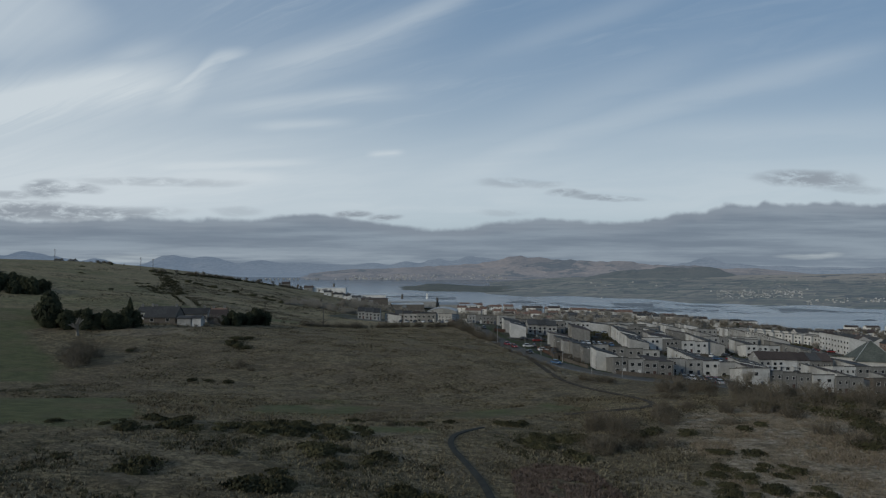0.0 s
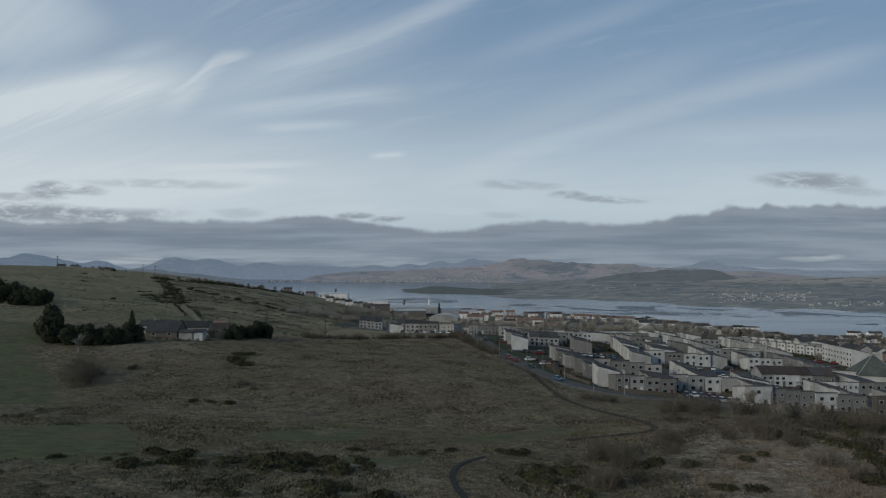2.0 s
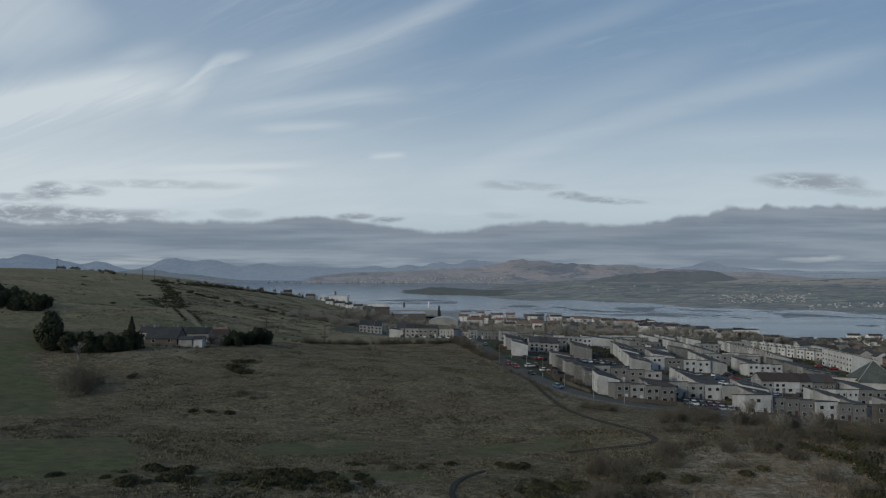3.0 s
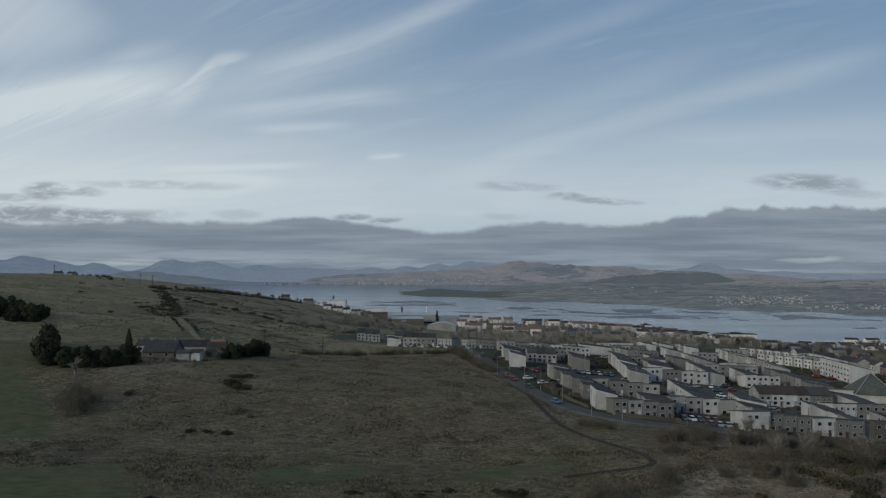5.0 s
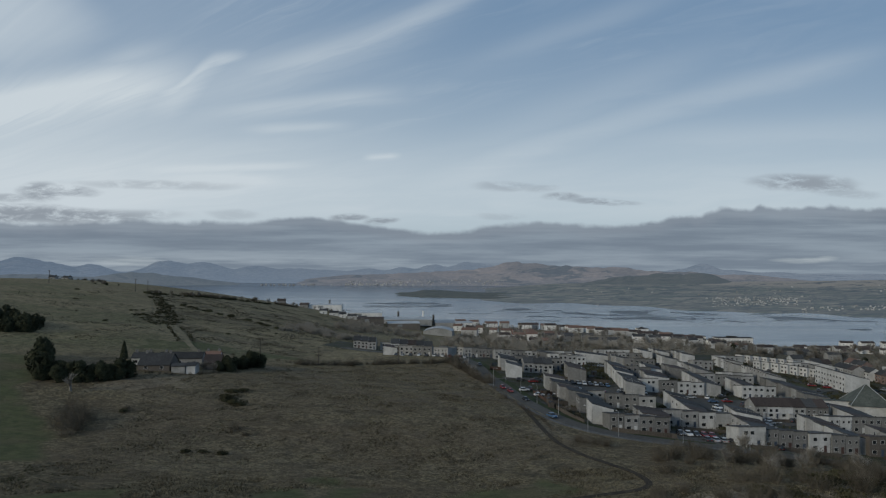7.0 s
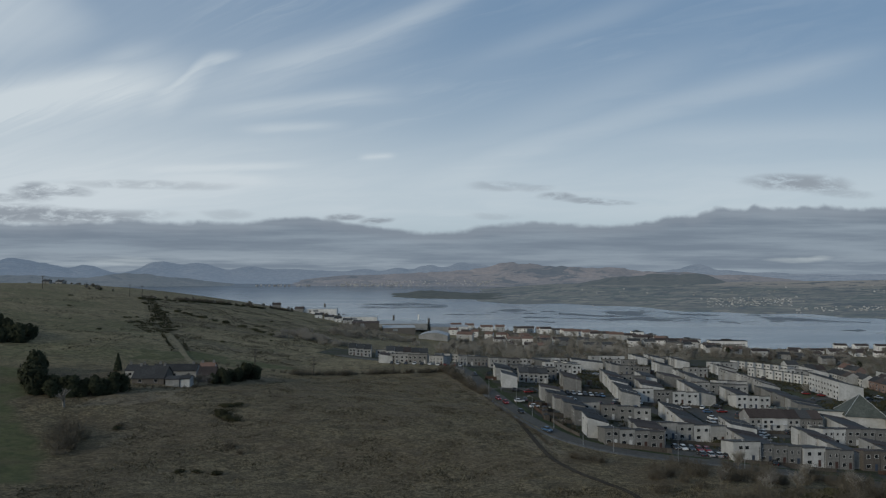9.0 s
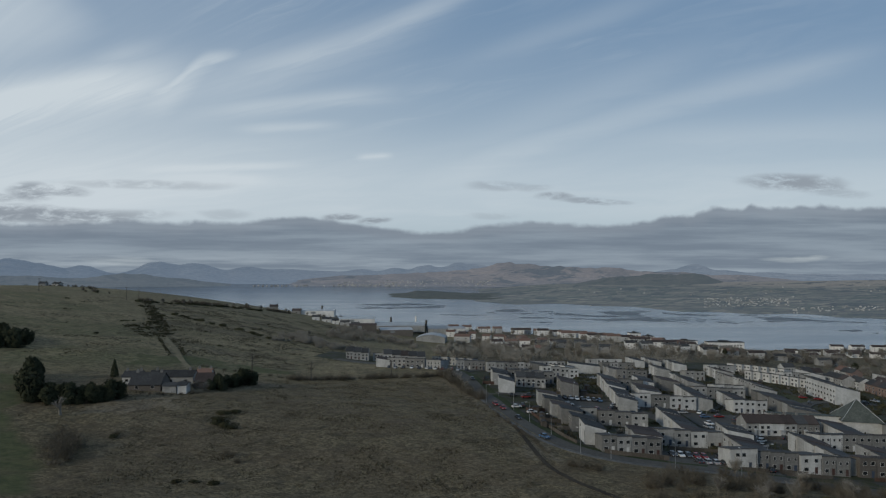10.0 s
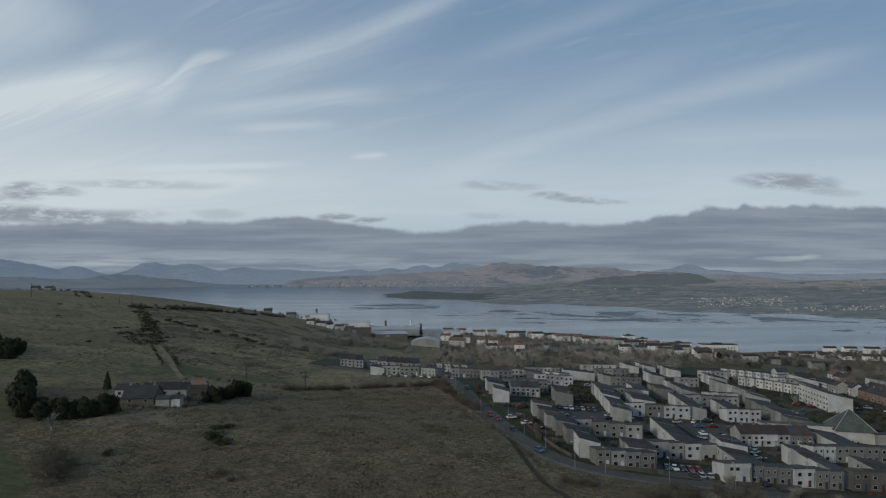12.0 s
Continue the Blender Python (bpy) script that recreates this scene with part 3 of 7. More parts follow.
# carpets of gorse and heather
CARPETS = [[(-39, 89), (-42, 101), (-30, 106), (-27, 98), (-25, 82), (-33, 80)], [(-35, 69), (-37, 75), (-33, 79), (-30, 75), (-29, 68), (-32, 65)],
           [(-14, 72), (-14.6, 85), (-10, 91), (-4.4, 81), (-2.6, 69), (-12.4, 66)], [(8, 107), (12, 122), (23, 121), (18, 93), (13, 88), (8.5, 96)],
           [(34, 88), (38, 95), (45, 96), (45, 91), (40, 87)], [(28, 70), (34, 85), (42, 84), (43, 70)], [(-3.4, 82), (-1.8, 87), (0, 81), (-0.5, 73), (-1.4, 77)],
           [(-34, 58), (-37, 65), (-32, 68), (-27, 60)], [(-21, 75), (-23, 85), (-20, 88), (-16, 77)], [(39, 114), (52, 134), (58, 125), (54, 115), (44, 111)],
           [(-88, 133), (-89, 146), (-77, 144), (-66, 124), (-69, 109), (-74, 118)], [(-12, 101), (-11, 108), (-6, 102), (-7, 94)],
           [(-160, 404), (-172, 404), (-205, 446), (-200, 476), (-234, 548), (-262, 606), (-254, 610), (-224, 550), (-194, 492), (-174, 450)],
           [(-66, 228), (-72, 226), (-72, 212), (-62, 208), (-60, 214)], [(70, 128), (70, 146), (112, 160), (118, 134), (92, 124)],
           [(-115, 326), (-154, 405), (-156.5, 405), (-117.5, 326)], [(-124, 326), (-163, 405), (-165, 405), (-126, 326)], [(-58, 60), (-60, 78), (-46, 84), (-38, 70), (-42, 58)]]


def mesh_from(name, verts, faces, mat, parent=None, label="", smooth=False):
    me = bpy.data.meshes.new(name)
    me.from_pydata(verts, [], faces)
    me.materials.append(mat)
    if smooth:
        me.shade_smooth()
    ob = new(name, me)
    ob.parent = parent
    if label:
        ob["label"] = label
    return ob


def part(name, bm, mat, parent, label="", smooth=False):
    """One bmesh as one part."""
    me = bpy.data.meshes.new(name)
    bm.to_mesh(me)
    bm.free()
    me.materials.append(mat)
    if smooth:
        me.shade_smooth()
    ob = new(name, me)
    ob.parent = parent
    if label:
        ob["label"] = label
    return ob


def grid_faces(rows, cols):
    idx = np.arange(rows * cols).reshape(rows, cols)
    return np.stack([idx[:-1, :-1], idx[:-1, 1:], idx[1:, 1:], idx[1:, :-1]], -1).reshape(-1, 4)


def grid_mesh(name, X, Y, Z, mat, smooth=True):
    rows, cols = X.shape
    me = bpy.data.meshes.new(name)
    v = np.stack([X, Y, Z], -1).reshape(-1, 3)
    f = grid_faces(rows, cols)
    me.vertices.add(len(v))
    me.vertices.foreach_set("co", v.ravel())
    me.loops.add(f.size)
    me.loops.foreach_set("vertex_index", f.ravel().astype(np.int32))
    me.polygons.add(len(f))
    me.polygons.foreach_set("loop_start", np.arange(0, f.size, 4, dtype=np.int32))
    me.update(calc_edges=True)
    me.validate()
    me.materials.append(mat)
    if smooth:
        me.shade_smooth()
    return new(name, me)


def steps(*runs):
    """Grid lines: (from, to, spacing) runs end to end."""
    out = []
    for a, b, s in runs:
        out.extend(np.arange(a, b, s))
    return np.array(out + [runs[-1][1]])


gx = steps((-3000, -1000, 200), (-1000, -500, 25), (-500, -150, 4), (-150, 150, 1.2), (150, 500, 4), (500, 1200, 25), (1200, 3000, 200))
gy = steps((-3000, -200, 200), (-200, 40, 12), (40, 60, 3), (60, 350, 1.2), (350, 700, 2.6), (700, 1000, 5), (1000, 1700, 25))
GX, GY = np.meshgrid(gx, gy)
GZ = height(GX, GY)
urban = inside(GX, GY, ESTATE).astype(float)
green = np.zeros_like(GX)
for k, poly in enumerate(PASTURES):
    wob = (vnoise(GX, GY, 9, k) - 0.5) * 14
    wob2 = (vnoise(GX, GY, 9, k + 20) - 0.5) * 14
    green = np.maximum(green, inside(GX + wob, GY + wob2, poly).astype(float))
green = (green + np.roll(green, 1, 0) + np.roll(green, -1, 0) + np.roll(green, 1, 1) + np.roll(green, -1, 1)) / 5
green *= 0.35 + 0.65 * np.clip((vnoise(GX, GY, 3.0, 3) * 0.6 + vnoise(GX, GY, 11.0, 4) - 0.35) * 1.9, 0, 1)
line_r = near_line(GX, GY, ROAD)
line_t = near_line(GX, GY, TRACK)
line_b = near_line(GX, GY, BURN)
rough = np.clip(np.minimum(np.minimum(line_r - 5.5, line_t - 1.8), line_b - 1.0) / 2.5, 0, 1) * (1 - urban)
tussock = (vnoise(GX, GY, 1.9, 1) * 0.6 + vnoise(GX, GY, 3.7, 2) * 0.7 + vnoise(GX, GY, 9.0, 5) * 0.9 - 1.1)
fieldy = inside(GX, GY, FIELD).astype(float)
GZ = GZ + rough * tussock * (0.42 - 0.15 * fieldy) * (1 - 0.8 * green) * np.clip((480 - GY) / 120, 0.0, 1) 
hillside = np.clip(((-GX * 0.55 + GY) - 330) / 60, 0, 1) * (GX < 30)
straw = np.zeros_like(GX)
for k, poly in enumerate(STRAW + [FIELD]):
    straw = np.maximum(straw, (1.0 if k == 0 else 0.20 if k in (1, 5) else 0.10 if poly is FIELD else 0.40) * inside(GX + (vnoise(GX, GY, 7, k + 40) - 0.5) * 12, GY + (vnoise(GX, GY, 7, k + 50) - 0.5) * 12, poly))
straw *= (1 - green) * np.clip(vnoise(GX, GY, 2.2, 60) * 0.7 + vnoise(GX, GY, 8.0, 61) + 0.25, 0, 1)
ground = grid_mesh("ground", GX, GY, GZ, GROUND)
zone_attr = ground.data.color_attributes.new("zone", "FLOAT_COLOR", "POINT")
zone_attr.data.foreach_set("color", np.stack([hillside, green, urban * (1 - green * 0.8), straw], -1).astype(np.float32).ravel())
left_of_track = np.clip(-(GX + 121 + 0.48 * (GY - 325)) / 8, 0, 1)
meadow = hillside * left_of_track * np.clip((vnoise(GX * 0.45, GY, 30, 70) * 0.7 + vnoise(GX, GY, 11, 71) * 0.4 - 0.50) * 3.2, 0, 1)
bracken = hillside * (1 - 0.75 * left_of_track) * np.clip((vnoise(GX * 0.4, GY, 22, 72) * 0.6 + vnoise(GX * 0.6, GY, 8, 73) * 0.5 - 0.50) * 3.4, 0, 1)
carpet = np.zeros_like(GX)
for k, poly in enumerate(CARPETS):
    carpet = np.maximum(carpet, inside(GX + (vnoise(GX, GY, 3.4, k + 80) - 0.5) * 13, GY + (vnoise(GX, GY, 3.4, k + 100) - 0.5) * 17, poly))
carpet = (carpet + np.roll(carpet, 1, 0) + np.roll(carpet, -1, 0) + np.roll(carpet, 1, 1) + np.roll(carpet, -1, 1)) / 5 * np.clip((near_line(GX, GY, TRACK) - 1.0) / 2, 0, 1)
cover_attr = ground.data.color_attributes.new("cover", "FLOAT_COLOR", "POINT")
cover_attr.data.foreach_set("color", np.stack([carpet, meadow, bracken, np.ones_like(GX)], -1).astype(np.float32).ravel())
tagged(ground, "rough moor, rushy field, pasture and estate ground on a hillside", "ground", kind="structure")


def ribbon(name, line, half, mat, lift, label, category, camber=0.0, side=0.0):
    """A strip that follows the ground along a line, with its edges turned down into it."""
    verts, faces = [], []
    offs = [(-half - 0.05, -0.5), (-half, 0.0), (-half / 3, camber), (half / 3, camber), (half, 0.0), (half + 0.05, -0.5)]
    for k, (x, y) in enumerate(line):
        a, b = line[max(k - 1, 0)], line[min(k + 1, len(line) - 1)]
        tx, ty = b[0] - a[0], b[1] - a[1]
        l = math.hypot(tx, ty) or 1.0
        nx, ny = -ty / l, tx / l
        z = hz(x + nx * side, y + ny * side)
        for o, d in offs:
            verts.append((x + nx * (o + side), y + ny * (o + side), z + lift + d))
    for k in range(len(line) - 1):
        for c in range(5):
            a = k * 6 + c
            faces.append((a, a + 6, a + 7, a + 1))
    ob = mesh_from(name, verts, faces, mat, smooth=False)
    return tagged(ob, label, category, kind="structure")


ribbon("road", ROAD, 3.3, TARMAC, 0.16, "worn grey tarmac road curving round the housing estate", "road", 0.04)
ribbon("pavement", ROAD, 0.75, KERB, 0.27, "pale concrete pavement along the curving road", "pavement", side=-4.3)
ribbon("verge", ROAD, 1.6, VERGE, 0.22, "mown green verge between road and hedge", "verge", side=5.0)
ribbon("path", TRACK, 0.46, PATH_TAR, 0.10, "narrow dark tarmac footpath winding over the moor", "path", 0.03)
ribbon("farm_track", along([(-112, 312), (-120.5, 326), (-140, 365), (-160, 405), (-166, 418)], 2.0), 1.9, PALE_TRACK, 0.10, "pale worn grass track climbing the hill", "path")
ribbon("earth_track", BURN, 0.75, EARTH, 0.12, "narrow trodden earth track across rough grass", "path")
for k, s in enumerate(STREETS):
    ribbon("street", s, 3.0, TARMAC, 0.15 + 0.012 * k, "grey tarmac street between terraced houses", "road")


def apron(x0, y0, x1, y1, lift, label):
    X, Y = np.meshgrid(np.arange(x0, x1 + 0.1, 2.0), np.arange(y0, y1 + 0.1, 2.0))
    ob = grid_mesh("car_park", X, Y, height(X, Y) + lift, TARMAC)
    tagged(ob, label, "car park", kind="structure")


CAR_PARKS = ((72, 201, 102, 219), (52, 279, 82, 301), (108, 262, 134, 292))
apron(*CAR_PARKS[0], 0.20, "tarmac car park before a pale terrace")
apron(*CAR_PARKS[1], 0.22, "tarmac parking court among terraced houses")
apron(*CAR_PARKS[2], 0.24, "tarmac parking court with a few cars")

# ------------------------------------------------------------------ the estuary and the far side, drawn in towards the lens with distance
REF = np.array([0.0, 0.0, 164.0])


def draw_in(X, Y, Z):
    """Places beyond 2.4 km move closer along the line of sight, so that 20 km fits within 4.8 km."""
    D = np.stack([X, Y, Z], -1) - REF
    r = np.linalg.norm(D, axis=-1, keepdims=True)
    far = 2400 + 2400 * (1 - np.exp(-(np.maximum(r, 2400) - 2400) / 2400))
    D = np.where(r > 2400, D / r * far, D)
    P = D + REF
    return P[..., 0], P[..., 1], P[..., 2]


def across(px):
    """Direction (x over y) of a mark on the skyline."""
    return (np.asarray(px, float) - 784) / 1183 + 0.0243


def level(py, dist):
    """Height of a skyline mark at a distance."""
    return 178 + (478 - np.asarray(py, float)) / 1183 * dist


u = np.tan(np.radians(np.linspace(-72, 72, 90)))
d = np.r_[np.arange(700, 3000, 60), np.geomspace(3000, 10500, 60)]
UU, DD = np.meshgrid(u, d)
WX, WY, WZ = draw_in(UU * DD, DD, np.zeros_like(DD))
tagged(grid_mesh("water", WX, WY, WZ, WATER), "calm blue-grey estuary water", "water", kind="structure")


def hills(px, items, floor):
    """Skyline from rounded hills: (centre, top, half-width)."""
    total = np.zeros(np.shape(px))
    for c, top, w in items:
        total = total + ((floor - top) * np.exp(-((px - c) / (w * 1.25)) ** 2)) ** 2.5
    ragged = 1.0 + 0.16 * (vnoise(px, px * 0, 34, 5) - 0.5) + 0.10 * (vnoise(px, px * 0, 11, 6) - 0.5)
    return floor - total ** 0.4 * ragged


RELIEF = {}


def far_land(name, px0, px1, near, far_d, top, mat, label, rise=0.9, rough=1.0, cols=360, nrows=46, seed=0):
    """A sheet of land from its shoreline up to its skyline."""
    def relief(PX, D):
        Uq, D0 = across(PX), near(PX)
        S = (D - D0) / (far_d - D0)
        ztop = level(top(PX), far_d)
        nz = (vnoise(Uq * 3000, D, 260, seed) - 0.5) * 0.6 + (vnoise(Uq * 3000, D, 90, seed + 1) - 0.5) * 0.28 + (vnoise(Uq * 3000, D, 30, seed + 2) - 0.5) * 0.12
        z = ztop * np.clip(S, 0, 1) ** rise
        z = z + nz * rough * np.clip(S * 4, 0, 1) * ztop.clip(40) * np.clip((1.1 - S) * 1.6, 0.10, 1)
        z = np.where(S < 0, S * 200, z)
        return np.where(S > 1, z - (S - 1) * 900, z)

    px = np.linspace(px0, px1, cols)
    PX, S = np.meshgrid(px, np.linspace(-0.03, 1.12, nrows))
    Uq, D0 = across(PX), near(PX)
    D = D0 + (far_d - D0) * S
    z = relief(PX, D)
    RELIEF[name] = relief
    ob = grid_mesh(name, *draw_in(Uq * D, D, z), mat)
    return tagged(ob, label, "distant land", kind="structure")


def shore_right(px):
    y = 526.5 + 0.0435 * (px - 690) + 2.0 * np.sin(px / 61.0) + 1.2 * np.sin(px / 23.0)
    return 178 * 1183 / (np.maximum(y, 512) - 478)


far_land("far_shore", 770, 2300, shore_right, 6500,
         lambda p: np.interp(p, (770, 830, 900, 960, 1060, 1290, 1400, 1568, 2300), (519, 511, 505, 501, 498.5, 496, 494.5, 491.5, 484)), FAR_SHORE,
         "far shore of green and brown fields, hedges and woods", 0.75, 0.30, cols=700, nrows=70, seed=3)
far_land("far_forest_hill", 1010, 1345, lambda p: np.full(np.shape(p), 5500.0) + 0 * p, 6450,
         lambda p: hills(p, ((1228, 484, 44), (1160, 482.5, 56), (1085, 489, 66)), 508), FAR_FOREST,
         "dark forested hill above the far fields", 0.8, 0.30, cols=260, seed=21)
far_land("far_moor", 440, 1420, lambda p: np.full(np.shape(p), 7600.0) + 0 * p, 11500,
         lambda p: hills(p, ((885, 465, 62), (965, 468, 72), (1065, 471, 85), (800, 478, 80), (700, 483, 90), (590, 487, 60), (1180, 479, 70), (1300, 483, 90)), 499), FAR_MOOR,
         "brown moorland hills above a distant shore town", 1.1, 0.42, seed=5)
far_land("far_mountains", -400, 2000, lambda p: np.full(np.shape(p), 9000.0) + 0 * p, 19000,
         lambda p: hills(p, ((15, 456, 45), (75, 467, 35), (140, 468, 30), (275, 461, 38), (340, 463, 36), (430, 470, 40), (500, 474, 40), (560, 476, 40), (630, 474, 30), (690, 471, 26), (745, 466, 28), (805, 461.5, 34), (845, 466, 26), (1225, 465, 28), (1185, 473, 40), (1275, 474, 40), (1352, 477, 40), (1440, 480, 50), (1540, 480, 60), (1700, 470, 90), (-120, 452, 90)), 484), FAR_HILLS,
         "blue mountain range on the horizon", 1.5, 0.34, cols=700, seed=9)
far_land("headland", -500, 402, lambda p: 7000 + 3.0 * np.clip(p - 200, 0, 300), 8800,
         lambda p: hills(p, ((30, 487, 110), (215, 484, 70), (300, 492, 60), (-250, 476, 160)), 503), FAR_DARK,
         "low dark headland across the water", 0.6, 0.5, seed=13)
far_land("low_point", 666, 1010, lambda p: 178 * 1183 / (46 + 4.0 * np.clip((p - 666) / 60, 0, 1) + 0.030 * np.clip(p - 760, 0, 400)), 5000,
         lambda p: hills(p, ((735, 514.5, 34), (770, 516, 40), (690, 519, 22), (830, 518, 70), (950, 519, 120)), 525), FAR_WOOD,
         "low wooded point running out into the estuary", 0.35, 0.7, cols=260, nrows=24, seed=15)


def mudflat(px0, px1, d0, d1, cut, seed, label):
    """Low wet banks laid bare by the tide, winding between channels."""
    px = np.arange(px0, px1, 2.2)
    dist = np.arange(d0, d1, 9.0)
    PX, D = np.meshgrid(px, dist)
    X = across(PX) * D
    bend = X * 0.10 + (vnoise(X, D, 210, seed + 3) - 0.5) * 260
    wet = 0.54 * vnoise(X * 0.42, D + bend, 60, seed) + 0.28 * vnoise(X * 0.5, D + bend, 24, seed + 1) + 0.18 * vnoise(X, D + bend, 11, seed + 2)
    edge = np.minimum(np.minimum(PX - px0, px1 - PX) / (0.22 * (px1 - px0)), np.minimum(D - d0, d1 - D) / (0.25 * (d1 - d0)))
    wet = wet - 0.22 * (1 - np.clip(edge, 0, 1))
    keep = (wet > cut).ravel()
    Xn, Yn, Zn = draw_in(X, D, np.where(wet > cut, 0.25 + 2.2 * (wet - cut), 0.02))
    rows_n, cols_n = X.shape
    faces = [tuple(f) for f in grid_faces(rows_n, cols_n) if keep[f].sum() >= 3]
    used = sorted({i for f in faces for i in f})
    slot = {v: k for k, v in enumerate(used)}
    pts = np.stack([Xn, Yn, Zn], -1).reshape(-1, 3)[used]
    ob = mesh_from("mudflat", pts.tolist(), [tuple(slot[i] for i in f) for f in faces], SAND)
    tagged(ob, label, "mudflat", "mudflats in the estuary", "structure")


mudflat(770, 920, 2600, 3050, 0.50, 2, "dark wet mudflat lying in the shallows")
mudflat(890, 1290, 2230, 2950, 0.515, 5, "dark wet mudflat winding between channels")
mudflat(1250, 1760, 2150, 2700, 0.545, 7, "thin dark mudbanks along a tidal channel")
mudflat(620, 780, 2950, 3700, 0.52, 12, "broad low mudflat barely out of the water")
mudflat(1480, 1900, 1850, 2200, 0.55, 15, "thin dark mudbanks along a tidal channel")


def village(px0, px1, d0, d1, count, zf, label, seed, size=9.0):
    """Many tiny far-off houses, too far to count."""
    r = random.Random(seed)
    verts, faces = [], []
    for _ in range(count):
        p, dist = r.uniform(px0, px1), r.uniform(d0, d1)
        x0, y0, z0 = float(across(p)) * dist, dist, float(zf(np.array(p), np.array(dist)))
        w, l, h = r.uniform(0.6, 1.3) * size, r.uniform(0.5, 0.8) * size, r.uniform(0.75, 1.1) * size
        b = len(verts)
        pts = [(-w, -l, -6), (w, -l, -6), (w, l, -6), (-w, l, -6), (-w, -l, h), (w, -l, h), (w, l, h), (-w, l, h), (-w, 0, h * 1.6), (w, 0, h * 1.6)]
        verts += [(x0 + a, y0 + c, z0 + e) for a, c, e in pts]
        faces += [tuple(b + i for i in f) for f in ((0, 1, 5, 4), (1, 2, 6, 9, 5), (2, 3, 7, 6), (3, 0, 4, 8, 7), (4, 5, 9, 8), (6, 7, 8, 9))]
    v = np.array(verts)
    X, Y, Z = draw_in(v[:, 0], v[:, 1], v[:, 2])
    ob = mesh_from("village", np.stack([X, Y, Z], -1).tolist(), faces, FAR_WALL)
    tagged(ob, label, "village", kind="stuff")


village(1238, 1392, 3050, 3650, 230, RELIEF["far_shore"], "distant village of white houses on the far shore", 1, 2.7)
village(1400, 1600, 2750, 2960, 70, RELIEF["far_shore"], "scattered white houses along the far shore", 2, 3.0)
village(1000, 1560, 3300, 5200, 26, RELIEF["far_shore"], "lone white farms among far fields", 3, 4.5)
village(590, 870, 7700, 8900, 230, RELIEF["far_moor"], "distant shore town of pale buildings", 4, 6.5)
village(440, 700, 7640, 7760, 60, RELIEF["far_moor"], "white buildings along the distant waterfront", 5, 9.0)

# ------------------------------------------------------------------ buildings
def box_bm(bm, x0, y0, z0, x1, y1, z1):
    v = [bm.verts.new(p) for p in ((x0, y0, z0), (x1, y0, z0), (x1, y1, z0), (x0, y1, z0), (x0, y0, z1), (x1, y0, z1), (x1, y1, z1), (x0, y1, z1))]
    for f in ((0, 3, 2, 1), (4, 5, 6, 7), (0, 1, 5, 4), (1, 2, 6, 5), (2, 3, 7, 6), (3, 0, 4, 7)):
        bm.faces.new([v[i] for i in f])


def prism_bm(bm, outline, x0, x1):
    """A solid with the outline (y, z) between two x."""
    a = [bm.verts.new((x0, y, z)) for y, z in outline]
    b = [bm.verts.new((x1, y, z)) for y, z in outline]
    bm.faces.new(a[::-1])
    bm.faces.new(b)
    for i in range(len(a)):
        j = (i + 1) % len(a)
        bm.faces.new((a[i], a[j], b[j], b[i]))


def mesh_of(name, build, mat):
    bm = bmesh.new()
    build(bm)
    bmesh.ops.recalc_face_normals(bm, faces=bm.faces)
    me = bpy.data.meshes.new(name)
    bm.to_mesh(me)
    bm.free()
    me.materials.append(mat)
    return me


def frame_build(w, h, bar=0.06):
    """A frame as one ring, proud of the wall."""
    def build(bm):
        outer = ((-w / 2, 0.0), (w / 2, 0.0), (w / 2, h), (-w / 2, h))
        inner = ((-w / 2 + bar, bar), (w / 2 - bar, bar), (w / 2 - bar, h - bar), (-w / 2 + bar, h - bar))
        rings = [[bm.verts.new((x, y, z)) for x, z in loop] for y in (-0.07, 0.05) for loop in (outer, inner)]
        fo, fi, bo, bi = rings
        for k in range(4):
            m = (k + 1) % 4
            bm.faces.new((fo[k], fo[m], fi[m], fi[k]))
            bm.faces.new((bo[m], bo[k], bi[k], bi[m]))
            bm.faces.new((fo[m], fo[k], bo[k], bo[m]))
            bm.faces.new((fi[k], fi[m], bi[m], bi[k]))
    return build


def pane_build(w, h, bar=0.06):
    return lambda bm: box_bm(bm, -w / 2 + bar, -0.03, bar, w / 2 - bar, 0.03, h - bar)


WINDOWS = {k: (mesh_of("window", frame_build(*k), TRIM), mesh_of("pane", pane_build(*k), GLASS)) for k in ((1.25, 1.15), (1.5, 1.15), (2.1, 1.25), (0.8, 1.0))}
DOORS = [mesh_of("door", lambda bm: box_bm(bm, -0.45, -0.05, 0, 0.45, 0.05, 2.0), m) for m in DOOR_MATS]
PORCH = mesh_of("porch", lambda bm: (box_bm(bm, -0.75, -1.0, 2.15, 0.75, 0.0, 2.3), box_bm(bm, -0.75, -1.0, 0, -0.66, -0.9, 2.15), box_bm(bm, 0.66, -1.0, 0, 0.75, -0.9, 2.15)), TRIM)
PIPE = mesh_of("downpipe", lambda bm: box_bm(bm, -0.05, -0.1, 0, 0.05, -0.01, 4.4), FASCIA)
CHIMNEY = mesh_of("chimney", lambda bm: (box_bm(bm, -0.45, -0.3, -0.6, 0.45, 0.3, 1.2), box_bm(bm, -0.3, -0.12, 1.2, -0.06, 0.12, 1.5), box_bm(bm, 0.06, -0.12, 1.2, 0.3, 0.12, 1.5)), WALL_GREY)


def put_part(me, name, parent, loc, rz=0.0):
    ob = new(name, me)
    ob.parent = parent
    ob.location = loc
    ob.rotation_euler = (0, 0, rz)
    return ob


def window(parent, size, x, y, z, rz=0.0):
    w = put_part(WINDOWS[size][0], "window", parent, (x, y, z), rz)
    put_part(WINDOWS[size][1], "pane", w, (0, 0, 0))


